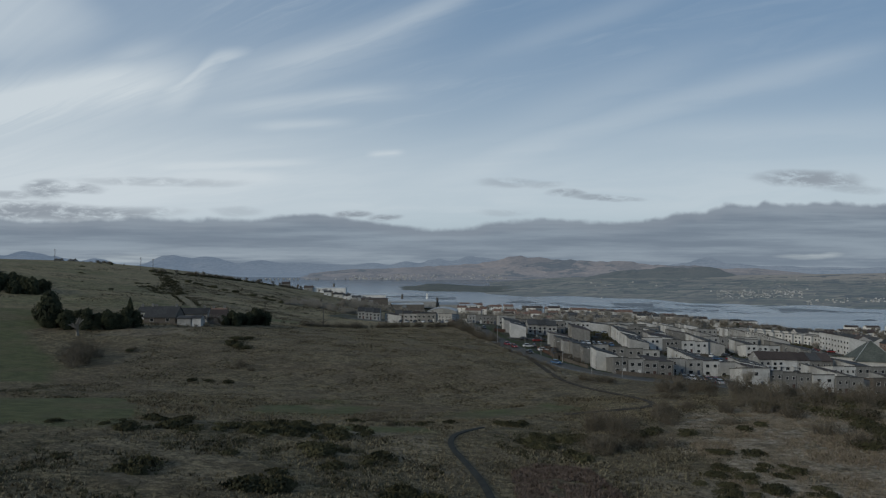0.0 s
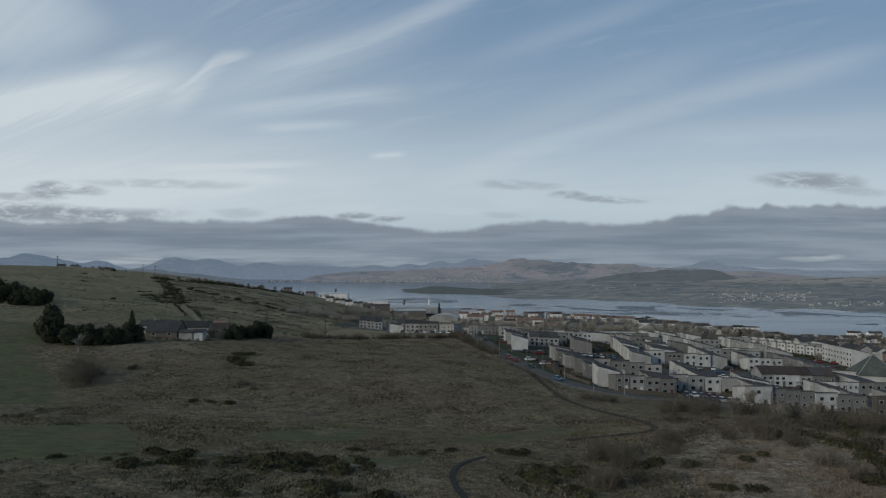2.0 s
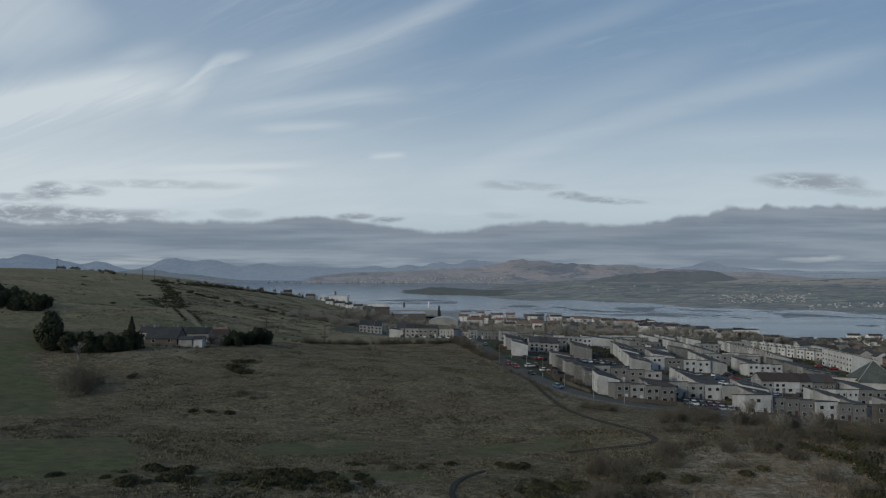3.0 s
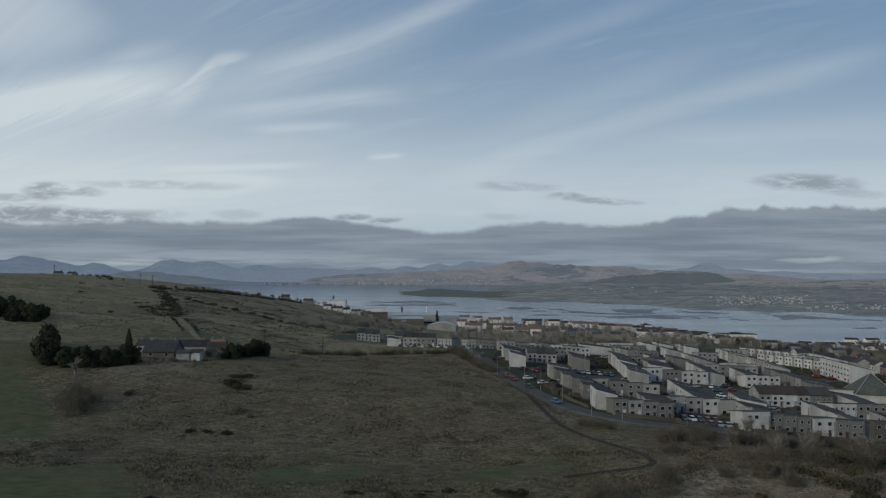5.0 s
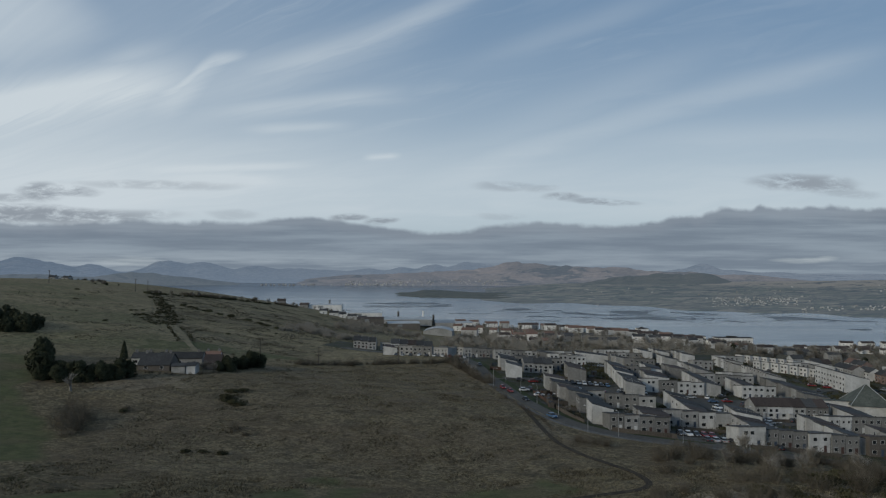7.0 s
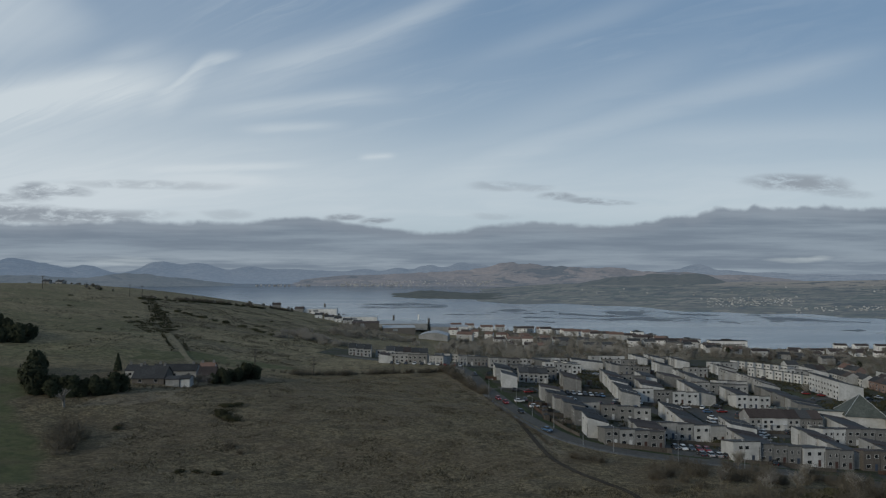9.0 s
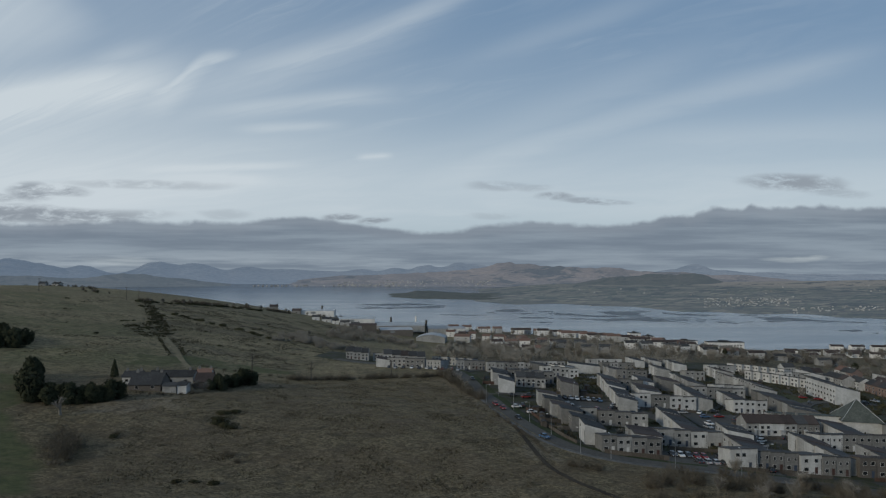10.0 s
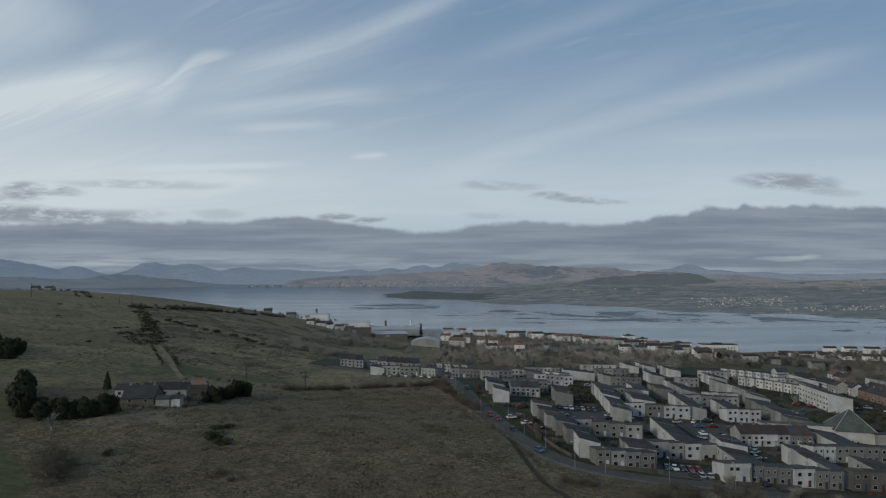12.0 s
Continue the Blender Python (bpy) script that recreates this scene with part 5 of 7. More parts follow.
# the church with its pyramid roof
def church():
    ob = new("church")
    ob.matrix_world = Matrix.Translation((176, 276, hz(176, 276))) @ Matrix.Rotation(radians(-16), 4, "Z")
    tagged(ob, "white church with a green pyramid roof and long nave", "church")
    put_part(mesh_of("wall", lambda bm: box_bm(bm, -7, -7, -3, 7, 7, 4.7), WALL_WHITE), "wall", ob, (0, 0, 0))

    def spire(bm):
        b = [bm.verts.new(p) for p in ((-7.8, -7.8, 4.6), (7.8, -7.8, 4.6), (7.8, 7.8, 4.6), (-7.8, 7.8, 4.6))]
        t = bm.verts.new((0, 0, 12.5))
        bm.faces.new(b[::-1])
        for i in range(4):
            bm.faces.new((b[i], b[(i + 1) % 4], t))
    put_part(mesh_of("pyramid_roof", spire, ROOF_GREEN), "pyramid_roof", ob, (0, 0, 0))
    for sx, sy in ((-1, -1), (1, -1), (1, 1), (-1, 1)):
        c = bpy.data.curves.new("roof_ridge", "CURVE")
        c.dimensions, c.bevel_depth = "3D", 0.09
        s = c.splines.new("POLY")
        s.points.add(1)
        s.points[0].co, s.points[1].co = (7.8 * sx, 7.8 * sy, 4.7, 1), (0, 0, 12.6, 1)
        c.materials.append(ROOF_PALE)
        rib = new("roof_ridge", c)
        rib.parent = ob
    nave = [(-5, -3), (5, -3), (5, 4.2), (-5, 5.6)]
    put_part(mesh_of("nave_wall", lambda bm: prism_bm(bm, nave, -34, -7), WALL_WHITE), "nave_wall", ob, (0, 1, 0))
    cover = [(-5.4, 5.65), (5.4, 4.2), (5.4, 4.45), (-5.4, 5.9)]
    put_part(mesh_of("nave_roof", lambda bm: prism_bm(bm, cover, -34.4, -6), ROOF_GREEN), "nave_roof", ob, (0, 1, 0))
    put_part(mesh_of("hall_wall", lambda bm: prism_bm(bm, nave, 7, 34), WALL_LIGHT), "hall_wall", ob, (0, -6, -0.8))
    put_part(mesh_of("hall_roof", lambda bm: prism_bm(bm, cover, 6, 34.4), ROOF_DARK), "hall_roof", ob, (0, -6, -0.8))
    for k in range(6):
        window(ob, (2.1, 1.25), -31 + 4.0 * k, -4.0, 1.4)
        window(ob, (1.25, 1.15), 12 + 4.0 * k, -11.0, 0.9)


church()


def shed(x, y, angle, w, d, h, rise, wall, roof, label, name="warehouse"):
    ob = new(name)
    ob.matrix_world = Matrix.Translation((x, y, hz(x, y) + 0.2)) @ Matrix.Rotation(radians(angle), 4, "Z")
    tagged(ob, label, "warehouse", "sheds of the works")
    arc = [(d * t, h + rise * (1 - (2 * t - 1) ** 2)) for t in np.linspace(1, 0, 9)]
    put_part(mesh_of("wall", lambda bm: prism_bm(bm, [(0, -4), (d, -4)] + arc, 0, w), wall), "wall", ob, (0, 0, 0))
    over = [(yy, zz + 0.06) for yy, zz in arc]
    under = [(yy, zz + 0.3) for yy, zz in arc[::-1]]
    put_part(mesh_of("roof", lambda bm: prism_bm(bm, over + under, -0.4, w + 0.4), roof), "roof", ob, (0, 0, 0))
    put_part(mesh_of("roller_door", lambda bm: box_bm(bm, w * 0.3, -0.08, 0, w * 0.45, -0.01, min(4, h - 0.6)), STEEL), "roller_door", ob, (0, 0, 0))
    return ob


shed(13, 668, 84, 26, 29, 5.0, 3.0, WALL_LIGHT, ROOF_PALE, "pale round-roofed works shed")
shed(-54, 706, 8, 34, 34, 3.0, 0.8, WALL_BROWN, ROOF_PALE, "dark-walled factory shed with a pale flat roof")
shed(-64, 748, 5, 56, 50, 3.2, 1.0, WALL_LIGHT, ROOF_PALE, "large white factory shed with a pale flat roof")
shed(-4, 752, 5, 22, 30, 6.0, 2.6, WALL_LIGHT, STEEL, "blue-grey factory shed with a curved metal roof")
shed(20, 800, 5, 20, 26, 4.4, 1.2, WALL_SUNLIT, ROOF_PALE, "white factory shed with a light roof")
shed(-108, 768, 4, 42, 34, 3.0, 0.8, WALL_SUNLIT, ROOF_PALE, "long white factory shed with a light roof")
shed(-86, 700, 6, 28, 14, 3.8, 1.2, WALL_BROWN, ROOF_BROWN, "dark factory shed with a brown roof")
shed(-158, 806, 4, 40, 26, 3.2, 1.0, WALL_SUNLIT, ROOF_PALE, "white works building with a pale roof")


def chimney_stack(x, y, h, mat, label):
    def build(bm):
        bmesh.ops.create_cone(bm, cap_ends=True, segments=10, radius1=1.5, radius2=1.1, depth=h, matrix=Matrix.Translation((0, 0, h / 2)))
        bmesh.ops.create_cone(bm, cap_ends=True, segments=10, radius1=1.35, radius2=1.35, depth=1.0, matrix=Matrix.Translation((0, 0, h - 0.9)))
    ob = new("chimney_stack", mesh_of("chimney_stack", build, mat))
    ob.location = (x, y, hz(x, y) - 0.5)
    tagged(ob, label, "chimney")


chimney_stack(-19, 800, 17, WALL_SUNLIT, "tall white works chimney behind sheds")
chimney_stack(-49, 800, 13, WALL_BROWN, "tall dark works chimney behind sheds")
chimney_stack(-7, 806, 13, WALL_BROWN, "tall dark works chimney behind sheds")
chimney_stack(-137, 836, 14, WALL_BROWN, "tall dark works chimney behind sheds")

# streets farther down the slope: houses with pitched roofs, in rows
LF = "white house with a red tiled roof, down the slope"
LD = "white house with a dark pitched roof, down the slope"


def street(x, y, dx, dy, count, angle, w, d, h, wall, roof, label, jitter=3.0):
    r = random.Random(int(x * 7 + y))
    for k in range(count):
        brown = roof is ROOF_RED and r.random() < 0.45
        # most white walls here take the harling with sunlight in its colour
        gabled(x + dx * k + r.uniform(-jitter, jitter) * 0.5, y + dy * k + r.uniform(-jitter, jitter) * 1.6, angle + r.uniform(-12, 9), w * r.uniform(0.7, 1.05), d, h * r.uniform(0.85, 1.05),
               (WALL_WHITE if r.random() < 0.3 else WALL_SUNLIT) if wall is WALL_WHITE else wall, ROOF_BROWN if brown else roof, label.replace("red tiled", "brown tiled") if brown else label, "houses down the slope", 0.24, 5.5)


street(16, 742, 12.5, -8, 5, -6, 11, 8, 5.8, WALL_WHITE, ROOF_RED, LF)
street(22, 690, 0, 0, 1, -6, 17, 9, 6.0, WALL_WHITE, ROOF_RED, LF)
street(78, 700, 12, -4, 2, 20, 10, 8, 5.4, WALL_BRICK, ROOF_RED, "brick house with a red tiled roof, down the slope")
street(66, 600, 13, -3, 3, 6, 9, 8, 5.4, WALL_LIGHT, ROOF_RED, LF)
street(100, 640, 18, 1, 3, 4, 16, 9, 5.6, WALL_LIGHT, ROOF_DARK, LD)
street(135, 600, 15, -2, 2, 4, 13, 8, 5.2, WALL_LIGHT, ROOF_DARK, LD)
street(108, 836, 20, -2, 9, 2, 18.5, 8, 6.2, WALL_WHITE, ROOF_RED, LF)
street(130, 806, 21, -3, 8, 2, 19, 8, 6.2, WALL_WHITE, ROOF_RED, LF, 5)
street(150, 778, 21, -3, 7, 2, 18, 8, 6.2, WALL_WHITE, ROOF_RED, LF, 6)
street(176, 748, 22, -5, 5, 2, 17, 8, 6.0, WALL_WHITE, ROOF_RED, LF, 6)
street(20, 836, 19, -2, 5, 2, 16, 8, 6.0, WALL_WHITE, ROOF_RED, LF)
street(310, 812, 22, 2, 3, 2, 18, 8, 6.0, WALL_WHITE, ROOF_DARK, LD)
street(470, 880, 22, -9, 4, -14, 18, 8, 5.0, WALL_WHITE, ROOF_BROWN, LD)
street(500, 840, 22, -9, 4, -14, 18, 8, 5.0, WALL_WHITE, ROOF_BROWN, LD)
street(560, 930, 26, -6, 4, -10, 19, 9, 6.6, WALL_WHITE, ROOF_BROWN, "white block of flats with a brown roof, down the slope")
street(640, 910, 24, -6, 5, -10, 19, 9, 6.4, WALL_WHITE, ROOF_BROWN, "white block of flats with a brown roof, down the slope")
street(56, 662, 15, -3, 5, 4, 12, 8, 6.0, WALL_WHITE, ROOF_RED, LF, 6)
street(186, 645, 18, -2, 5, 4, 14, 8, 6.0, WALL_WHITE, ROOF_DARK, LD, 6)
street(222, 700, 20, -3, 6, 4, 16, 8, 6.2, WALL_WHITE, ROOF_RED, LF, 6)
street(330, 690, 21, -4, 5, -4, 15, 8, 6.2, WALL_LIGHT, ROOF_DARK, LD, 6)
street(430, 800, 22, -6, 3, 0, 14, 9, 6.0, WALL_GREY, ROOF_BROWN, "grey house with a brown roof, down the slope")
street(-132, 742, 11, -3, 5, 2, 10, 7, 4.6, WALL_WHITE, ROOF_DARK, "small white house with a dark roof beside the works")
street(-196, 806, 27, -2, 2, 2, 12, 8, 4.2, WALL_GREY, ROOF_BROWN, "low grey bungalow among trees below the hill")
street(-470, 800, 17, 2, 2, 2, 11, 8, 3.4, WALL_LIGHT, ROOF_DARK, "pale bungalow on the brow of the hill")


def block_flat(x, y, angle, w, d, h, label):
    ob = new("block_of_flats")
    ob.matrix_world = Matrix.Translation((x, y, hz(x, y))) @ Matrix.Rotation(radians(angle), 4, "Z")
    tagged(ob, label, "flats")
    put_part(mesh_of("wall", lambda bm: box_bm(bm, 0, 0, -6, w, d, h), WALL_SUNLIT), "wall", ob, (0, 0, 0))
    put_part(mesh_of("roof", lambda bm: (box_bm(bm, -0.3, -0.3, h + 0.004, w + 0.3, d + 0.3, h + 0.5), box_bm(bm, w * 0.35, d * 0.3, h + 0.5, w * 0.6, d * 0.7, h + 2.2)), ROOF_DARK), "roof", ob, (0, 0, 0))
    for f in range(int(h / 2.8)):
        for k in range(int(w / 3.6)):
            window(ob, (2.1, 1.25), 1.9 + 3.6 * k, 0, 0.9 + 2.8 * f)


block_flat(262, 880, 2, 14, 12, 13, "white tower of flats near the shore")
block_flat(282, 880, 2, 12, 12, 11, "grey-white block of flats near the shore")
block_flat(352, 850, -4, 46, 14, 11, "long white institutional block near the shore")
block_flat(315, 866, -4, 30, 12, 9, "white block of flats near the shore")

# ------------------------------------------------------------------ trees and bushes
def limb(verts, faces, a, b, ra, rb, sides=4):
    a, b = Vector(a), Vector(b)
    q = (b - a).to_track_quat("Z", "Y")
    base = len(verts)
    for c, r in ((a, ra), (b, rb)):
        for k in range(sides):
            t = 2 * math.pi * k / sides
            verts.append(c + q @ Vector((r * math.cos(t), r * math.sin(t), 0)))
    for k in range(sides):
        j = (k + 1) % sides
        faces.append((base + k, base + j, base + sides + j, base + sides + k))


def bare_tree_meshes(h, spread, seed, twigs=420, stems=1, bark=BARK, twig=TWIG, thick=0.020):
    """Trunk with limbs, and a crown of fine bare twigs."""
    r = random.Random(seed)
    verts, faces, tv, tf = [], [], [], []
    tips, rnd_tips = [], []

    def grow(p, d, length, rad, depth):
        q = p + d * length
        if depth:
            for s in range(1 if depth == 1 else 2):
                rnd_tips.append((p.lerp(q, r.uniform(0.3, 1.0)), d))
        limb(verts, faces, p, q, rad, rad * 0.62, 5 if depth == 0 else 3)
        if depth >= 3:
            tips.append((q, d))
            return
        for _ in range(3 if depth else 6):
            e = (d + Vector((r.uniform(-1, 1), r.uniform(-1, 1), r.uniform(-0.1, 0.8))) * spread * (1.25 if depth == 0 else 1.0)).normalized()
            start = p.lerp(q, r.uniform(0.40 if depth == 0 else 0.55, 1.0))
            grow(start, e, length * r.uniform(0.5, 0.78), rad * 0.55, depth + 1)

    for s in range(stems):
        lean = Vector((r.uniform(-0.3, 0.3), r.uniform(-0.3, 0.3), 1)).normalized() if stems > 1 else Vector((r.uniform(-.08, .08), r.uniform(-.08, .08), 1))
        grow(Vector((r.uniform(-.5, .5) * (stems > 1), r.uniform(-.5, .5) * (stems > 1), -0.4)), lean, h * 0.36, h * thick, 0)
    for k in range(twigs):
        q, d = rnd_tips[k % len(rnd_tips)]
        e = (d + Vector((r.uniform(-1, 1), r.uniform(-1, 1), r.uniform(-0.6, 0.7))) * 1.1).normalized()
        l = h * r.uniform(0.14, 0.34)
        w = e.cross(Vector((r.uniform(-1, 1), r.uniform(-1, 1), 1))).normalized() * h * 0.0040
        b = len(tv)
        o = q - d * r.uniform(0, 0.22) * h
        tv += [o - w, o + w, o + e * l]
        tf.append((b, b + 1, b + 2))
    out = []
    for name, v, f, m in (("trunk", verts, faces, bark), ("crown", tv, tf, twig)):
        me = bpy.data.meshes.new(name)
        me.from_pydata([tuple(p) for p in v], [], f)
        me.materials.append(m)
        out.append(me)
    return out


def scrub_mesh(h, wide, seed, stems=70, twigs=720):
    """A leafless thicket: many whippy stems from the ground with fine side twigs."""
    r = random.Random(seed)
    v, f, marks = [], [], []

    def blade(a, b, w):
        side = (b - a).cross(Vector((r.uniform(-1, 1), r.uniform(-1, 1), r.uniform(-1, 1)))).normalized() * w
        k = len(v)
        v.extend((a - side, a + side, b))
        f.append((k, k + 1, k + 2))

    for _ in range(stems):
        t, rad = r.uniform(0, 6.283), wide * math.sqrt(r.random()) * 0.7
        a = Vector((rad * math.cos(t), rad * math.sin(t), -0.2))
        top = h * r.uniform(0.35, 1.0) * (1 - 0.5 * rad / wide)
        b = a + Vector((r.uniform(-0.24, 0.24) * h + 0.45 * a.x, r.uniform(-0.24, 0.24) * h + 0.45 * a.y, top))
        blade(a, b, 0.030)
        marks.append((a, b))
    for k in range(twigs):
        a, b = marks[k % stems]
        p = a.lerp(b, r.uniform(0.15, 0.98))
        e = ((b - a).normalized() + Vector((r.uniform(-1, 1), r.uniform(-1, 1), r.uniform(-0.4, 0.6))) * 1.3).normalized()
        blade(p, p + e * h * r.uniform(0.12, 0.27), 0.024)
    me = bpy.data.meshes.new("scrub_bush")
    me.from_pydata([tuple(p) for p in v], [], f)
    me.materials.append(SCRUB_TWIG)
    return me


def woods(name, count, area, lo, hi, label, seed, clump=0.0, share=0.45, twig=TWIG):
    """A wood of bare trees too far off to count, as one object."""
    r = np.random.RandomState(seed)
    xs, ys = [p[0] for p in area], [p[1] for p in area]
    def arrays(me):
        """Corners, and each face's triangles, of a mesh."""
        me.calc_loop_triangles()
        v, t = np.zeros(len(me.vertices) * 3), np.zeros(len(me.loop_triangles) * 3, np.int32)
        me.vertices.foreach_get("co", v)
        me.loop_triangles.foreach_get("vertices", t)
        return v.reshape(-1, 3), t.reshape(-1, 3)

    sets = [[arrays(me) for me in pair] for pair in TREES]
    low = [(v * 1.7, f) for v, f in (arrays(me) for me in SHRUBS)]
    verts, faces, slots, made, total = [], [], [], 0, 0
    while made < count:
        x, y = r.uniform(min(xs), max(xs)), r.uniform(min(ys), max(ys))
        if not bool(inside(np.array(x), np.array(y), area)) or (clump and float(vnoise(x, y, clump, seed)) < 0.5 + 0.2 * r.rand()):
            continue
        made += 1
        s, t = r.uniform(lo, hi), r.uniform(0, 6.28)
        turn = np.array([[math.cos(t), -math.sin(t), 0], [math.sin(t), math.cos(t), 0], [0, 0, 1]]) * s
        thicket = r.rand() < share
        for slot, (v, f) in (((1, low[r.randint(4)]),) if thicket else enumerate(sets[r.randint(4)])):
            verts.append(v @ turn.T + np.array([x, y, hz(x, y)]))
            faces.append(f + total)
            slots.append(np.full(len(f), slot, np.int32))
            total += len(v)
    verts, faces = np.concatenate(verts), np.concatenate(faces).astype(np.int32)
    me = bpy.data.meshes.new(name)
    me.vertices.add(len(verts))
    me.vertices.foreach_set("co", verts.ravel())
    me.loops.add(faces.size)
    me.loops.foreach_set("vertex_index", faces.ravel())
    me.polygons.add(len(faces))
    me.polygons.foreach_set("loop_start", np.arange(0, faces.size, 3, dtype=np.int32))
    me.update(calc_edges=True)
    me.materials.append(BARK)
    me.materials.append(twig)
    me.polygons.foreach_set("material_index", np.concatenate(slots))
    tagged(new(name, me), label, "woodland", kind="stuff")


def leafy_meshes(h, radius, seed, shape, leaves, mat, leaf=0.42, trunk=True):
    """An evergreen: a crown of many small leaf clumps round an uneven form."""
    r = random.Random(seed)
    tv, tf, bv, bf = [], [], [], []
    lobes = [(r.uniform(-.5, .5) * radius, r.uniform(-.5, .5) * radius, r.uniform(0.14, 0.72) * h, r.uniform(0.45, 0.78) * radius) for _ in range(7)]
    for k in range(leaves):
        if shape == "cone":
            z = h * (0.06 + 0.94 * r.random() ** 1.2)
            rad = radius * (1 - (z / h) ** 1.6) * (0.75 + 0.35 * r.random())
            t = r.uniform(0, 2 * math.pi)
            c = Vector((rad * math.cos(t), rad * math.sin(t), z))
        else:
            lx, ly, lz, lr = lobes[k % 7]
            d = Vector((r.gauss(0, 1), r.gauss(0, 1), r.gauss(0, 1))).normalized() * lr * r.uniform(0.7, 1.1)
            c = Vector((lx + d.x, ly + d.y, max(0.1, lz + d.z * h / (2.2 * radius))))
        nrm = Vector((c.x, c.y, r.uniform(-0.2, 1.0))).normalized() + Vector((r.uniform(-.7, .7), r.uniform(-.7, .7), r.uniform(-.7, .7)))
        q = nrm.to_track_quat("Z", "Y")
        b = len(tv)
        s = leaf * r.uniform(0.6, 1.4)
        for px, py in ((-s, -s * 0.5), (s * 0.8, -s * 0.6), (s * 0.3, s * 0.9)):
            tv.append(c + q @ Vector((px, py, r.uniform(-.1, .1))))
        tf.append((b, b + 1, b + 2))
    limb(bv, bf, (0, 0, -0.4), (0, 0, h * 0.8), h * 0.03 + 0.03, 0.02, 5)
    for k in range(4):
        t = k * 1.6 + seed
        limb(bv, bf, (0, 0, h * (0.1 + 0.12 * k)), (radius * 0.6 * math.cos(t), radius * 0.6 * math.sin(t), h * (0.25 + 0.12 * k)), h * 0.014 + 0.015, 0.01, 3)
    out = []
    for name, v, f, m in (("trunk", bv, bf, BARK), ("crown", tv, tf, mat)):
        me = bpy.data.meshes.new(name)
        me.from_pydata([tuple(p) for p in v], [], f)
        me.materials.append(m)
        out.append(me)
    return out


def joined(pair, name):
    """Stems and leaves of a bush as one mesh with two materials."""
    me = bpy.data.meshes.new(name)
    v, f, slots = [], [], []
    for slot, part_me in enumerate(pair):
        b = len(v)
        v += [tuple(p.co) for p in part_me.vertices]
        f += [tuple(i + b for i in p.vertices) for p in part_me.polygons]
        slots += [slot] * len(part_me.polygons)
    me.from_pydata(v, [], f)
    for part_me in pair:
        me.materials.append(part_me.materials[0])
    me.polygons.foreach_set("material_index", slots)
    return me


def plant(kind, meshes, x, y, scale, label, category, group, turn=None, sink=0.0):
    ob = new(kind, None if isinstance(meshes, list) else meshes)
    ob.matrix_world = Matrix.Translation((x, y, hz(x, y) - sink)) @ Matrix.Rotation(rnd.uniform(0, 6.28) if turn is None else turn, 4, "Z") @ Matrix.Diagonal((scale, scale, scale * rnd.uniform(0.85, 1.15), 1))
    tagged(ob, label, category, group)
    for name, me in zip(("trunk", "crown"), meshes if isinstance(meshes, list) else ()):
        c = new(name, me)
        c.parent = ob
    return ob


TREES = [bare_tree_meshes(8.5, 0.8, s, 760) for s in (1, 2, 3, 4)]
SHRUBS = [scrub_mesh(4.2, w, s) for s, w in ((11, 1.8), (12, 2.4), (13, 1.4), (14, 2.0))]
DEAD = bare_tree_meshes(9.0, 1.1, 21, 90, bark=PALE_BARK, twig=PALE_BARK, thick=0.058)
CYPRESS = leafy_meshes(6.2, 1.5, 31, "cone", 900, NEEDLES, 0.3)
LOW_EVERGREEN = [leafy_meshes(8.6, 3.6, s, "lobes", 800, NEEDLES, 0.58) for s in (44, 45, 46)]
EVERGREEN = [leafy_meshes(8.6, 3.6, s, "lobes", 1900, NEEDLES, 0.40) for s in (41, 42, 43)]
GORSE_SETS = [joined(leafy_meshes(0.85, 1.6, s, "lobes", 560, GORSE, 0.15), "gorse_bush") for s in (51, 52, 53, 54)]
T_LABEL = "bare winter tree with fine grey-brown twigs"
S_LABEL = "leafless scrub bush of thin brown stems"
G_LABEL = "dark green gorse bush on the moor"

plant("tree", DEAD, -117, 214, 1.0, "dead pale tree with bare crooked limbs before the farm", "tree", "", 0.6)
for x, y, sc in ((-89, 254, 0.8), (-92, 252, 0.5), (-86, 256, 0.66), (-120, 252, 0.5), (-96, 262, 0.5)):
    plant("tree", rnd.choice(TREES), x, y, sc, T_LABEL, "tree", "trees about the farm")
plant("cypress_tree", CYPRESS, -127.5, 272, 1.0, "dark conical cypress standing alone by the farm", "tree", "")
for x, y, s in ((-152, 256, 1.08), (-147, 248, 1.0), (-140, 237, 1.0), (-134, 229, 1.0), (-128, 227, 0.95), (-122, 228, 0.9), (-116, 231, 0.85), (-111, 234, 0.9), (-131, 232, 0.9), (-137, 233, 0.9), (-125, 230, 0.85), (-119, 229, 0.8), (-144, 243, 1.0), (-114, 232, 0.8),
                (-86, 262, 0.62), (-84, 266, 0.8), (-82, 270, 0.86), (-80, 275, 0.9), (-78, 280, 0.9), (-76, 285, 0.82), (-82, 264, 0.66), (-79, 272, 0.8)):
    plant("evergreen_tree", rnd.choice(EVERGREEN), x, y, s, "dense dark evergreen beside the farm", "tree", "shelter belt of the farm", sink=0.4)
for x, y in along([(-154, 262), (-149, 250), (-141, 239), (-133, 231), (-124, 229), (-115, 232), (-109, 236)], 3.4):
    plant("evergreen_tree", rnd.choice(EVERGREEN), x + rnd.uniform(-1.5, 1.5), y + rnd.uniform(0, 4), rnd.uniform(0.62, 0.82), "dense dark evergreen beside the farm", "tree", "shelter belt of the farm", sink=0.4)


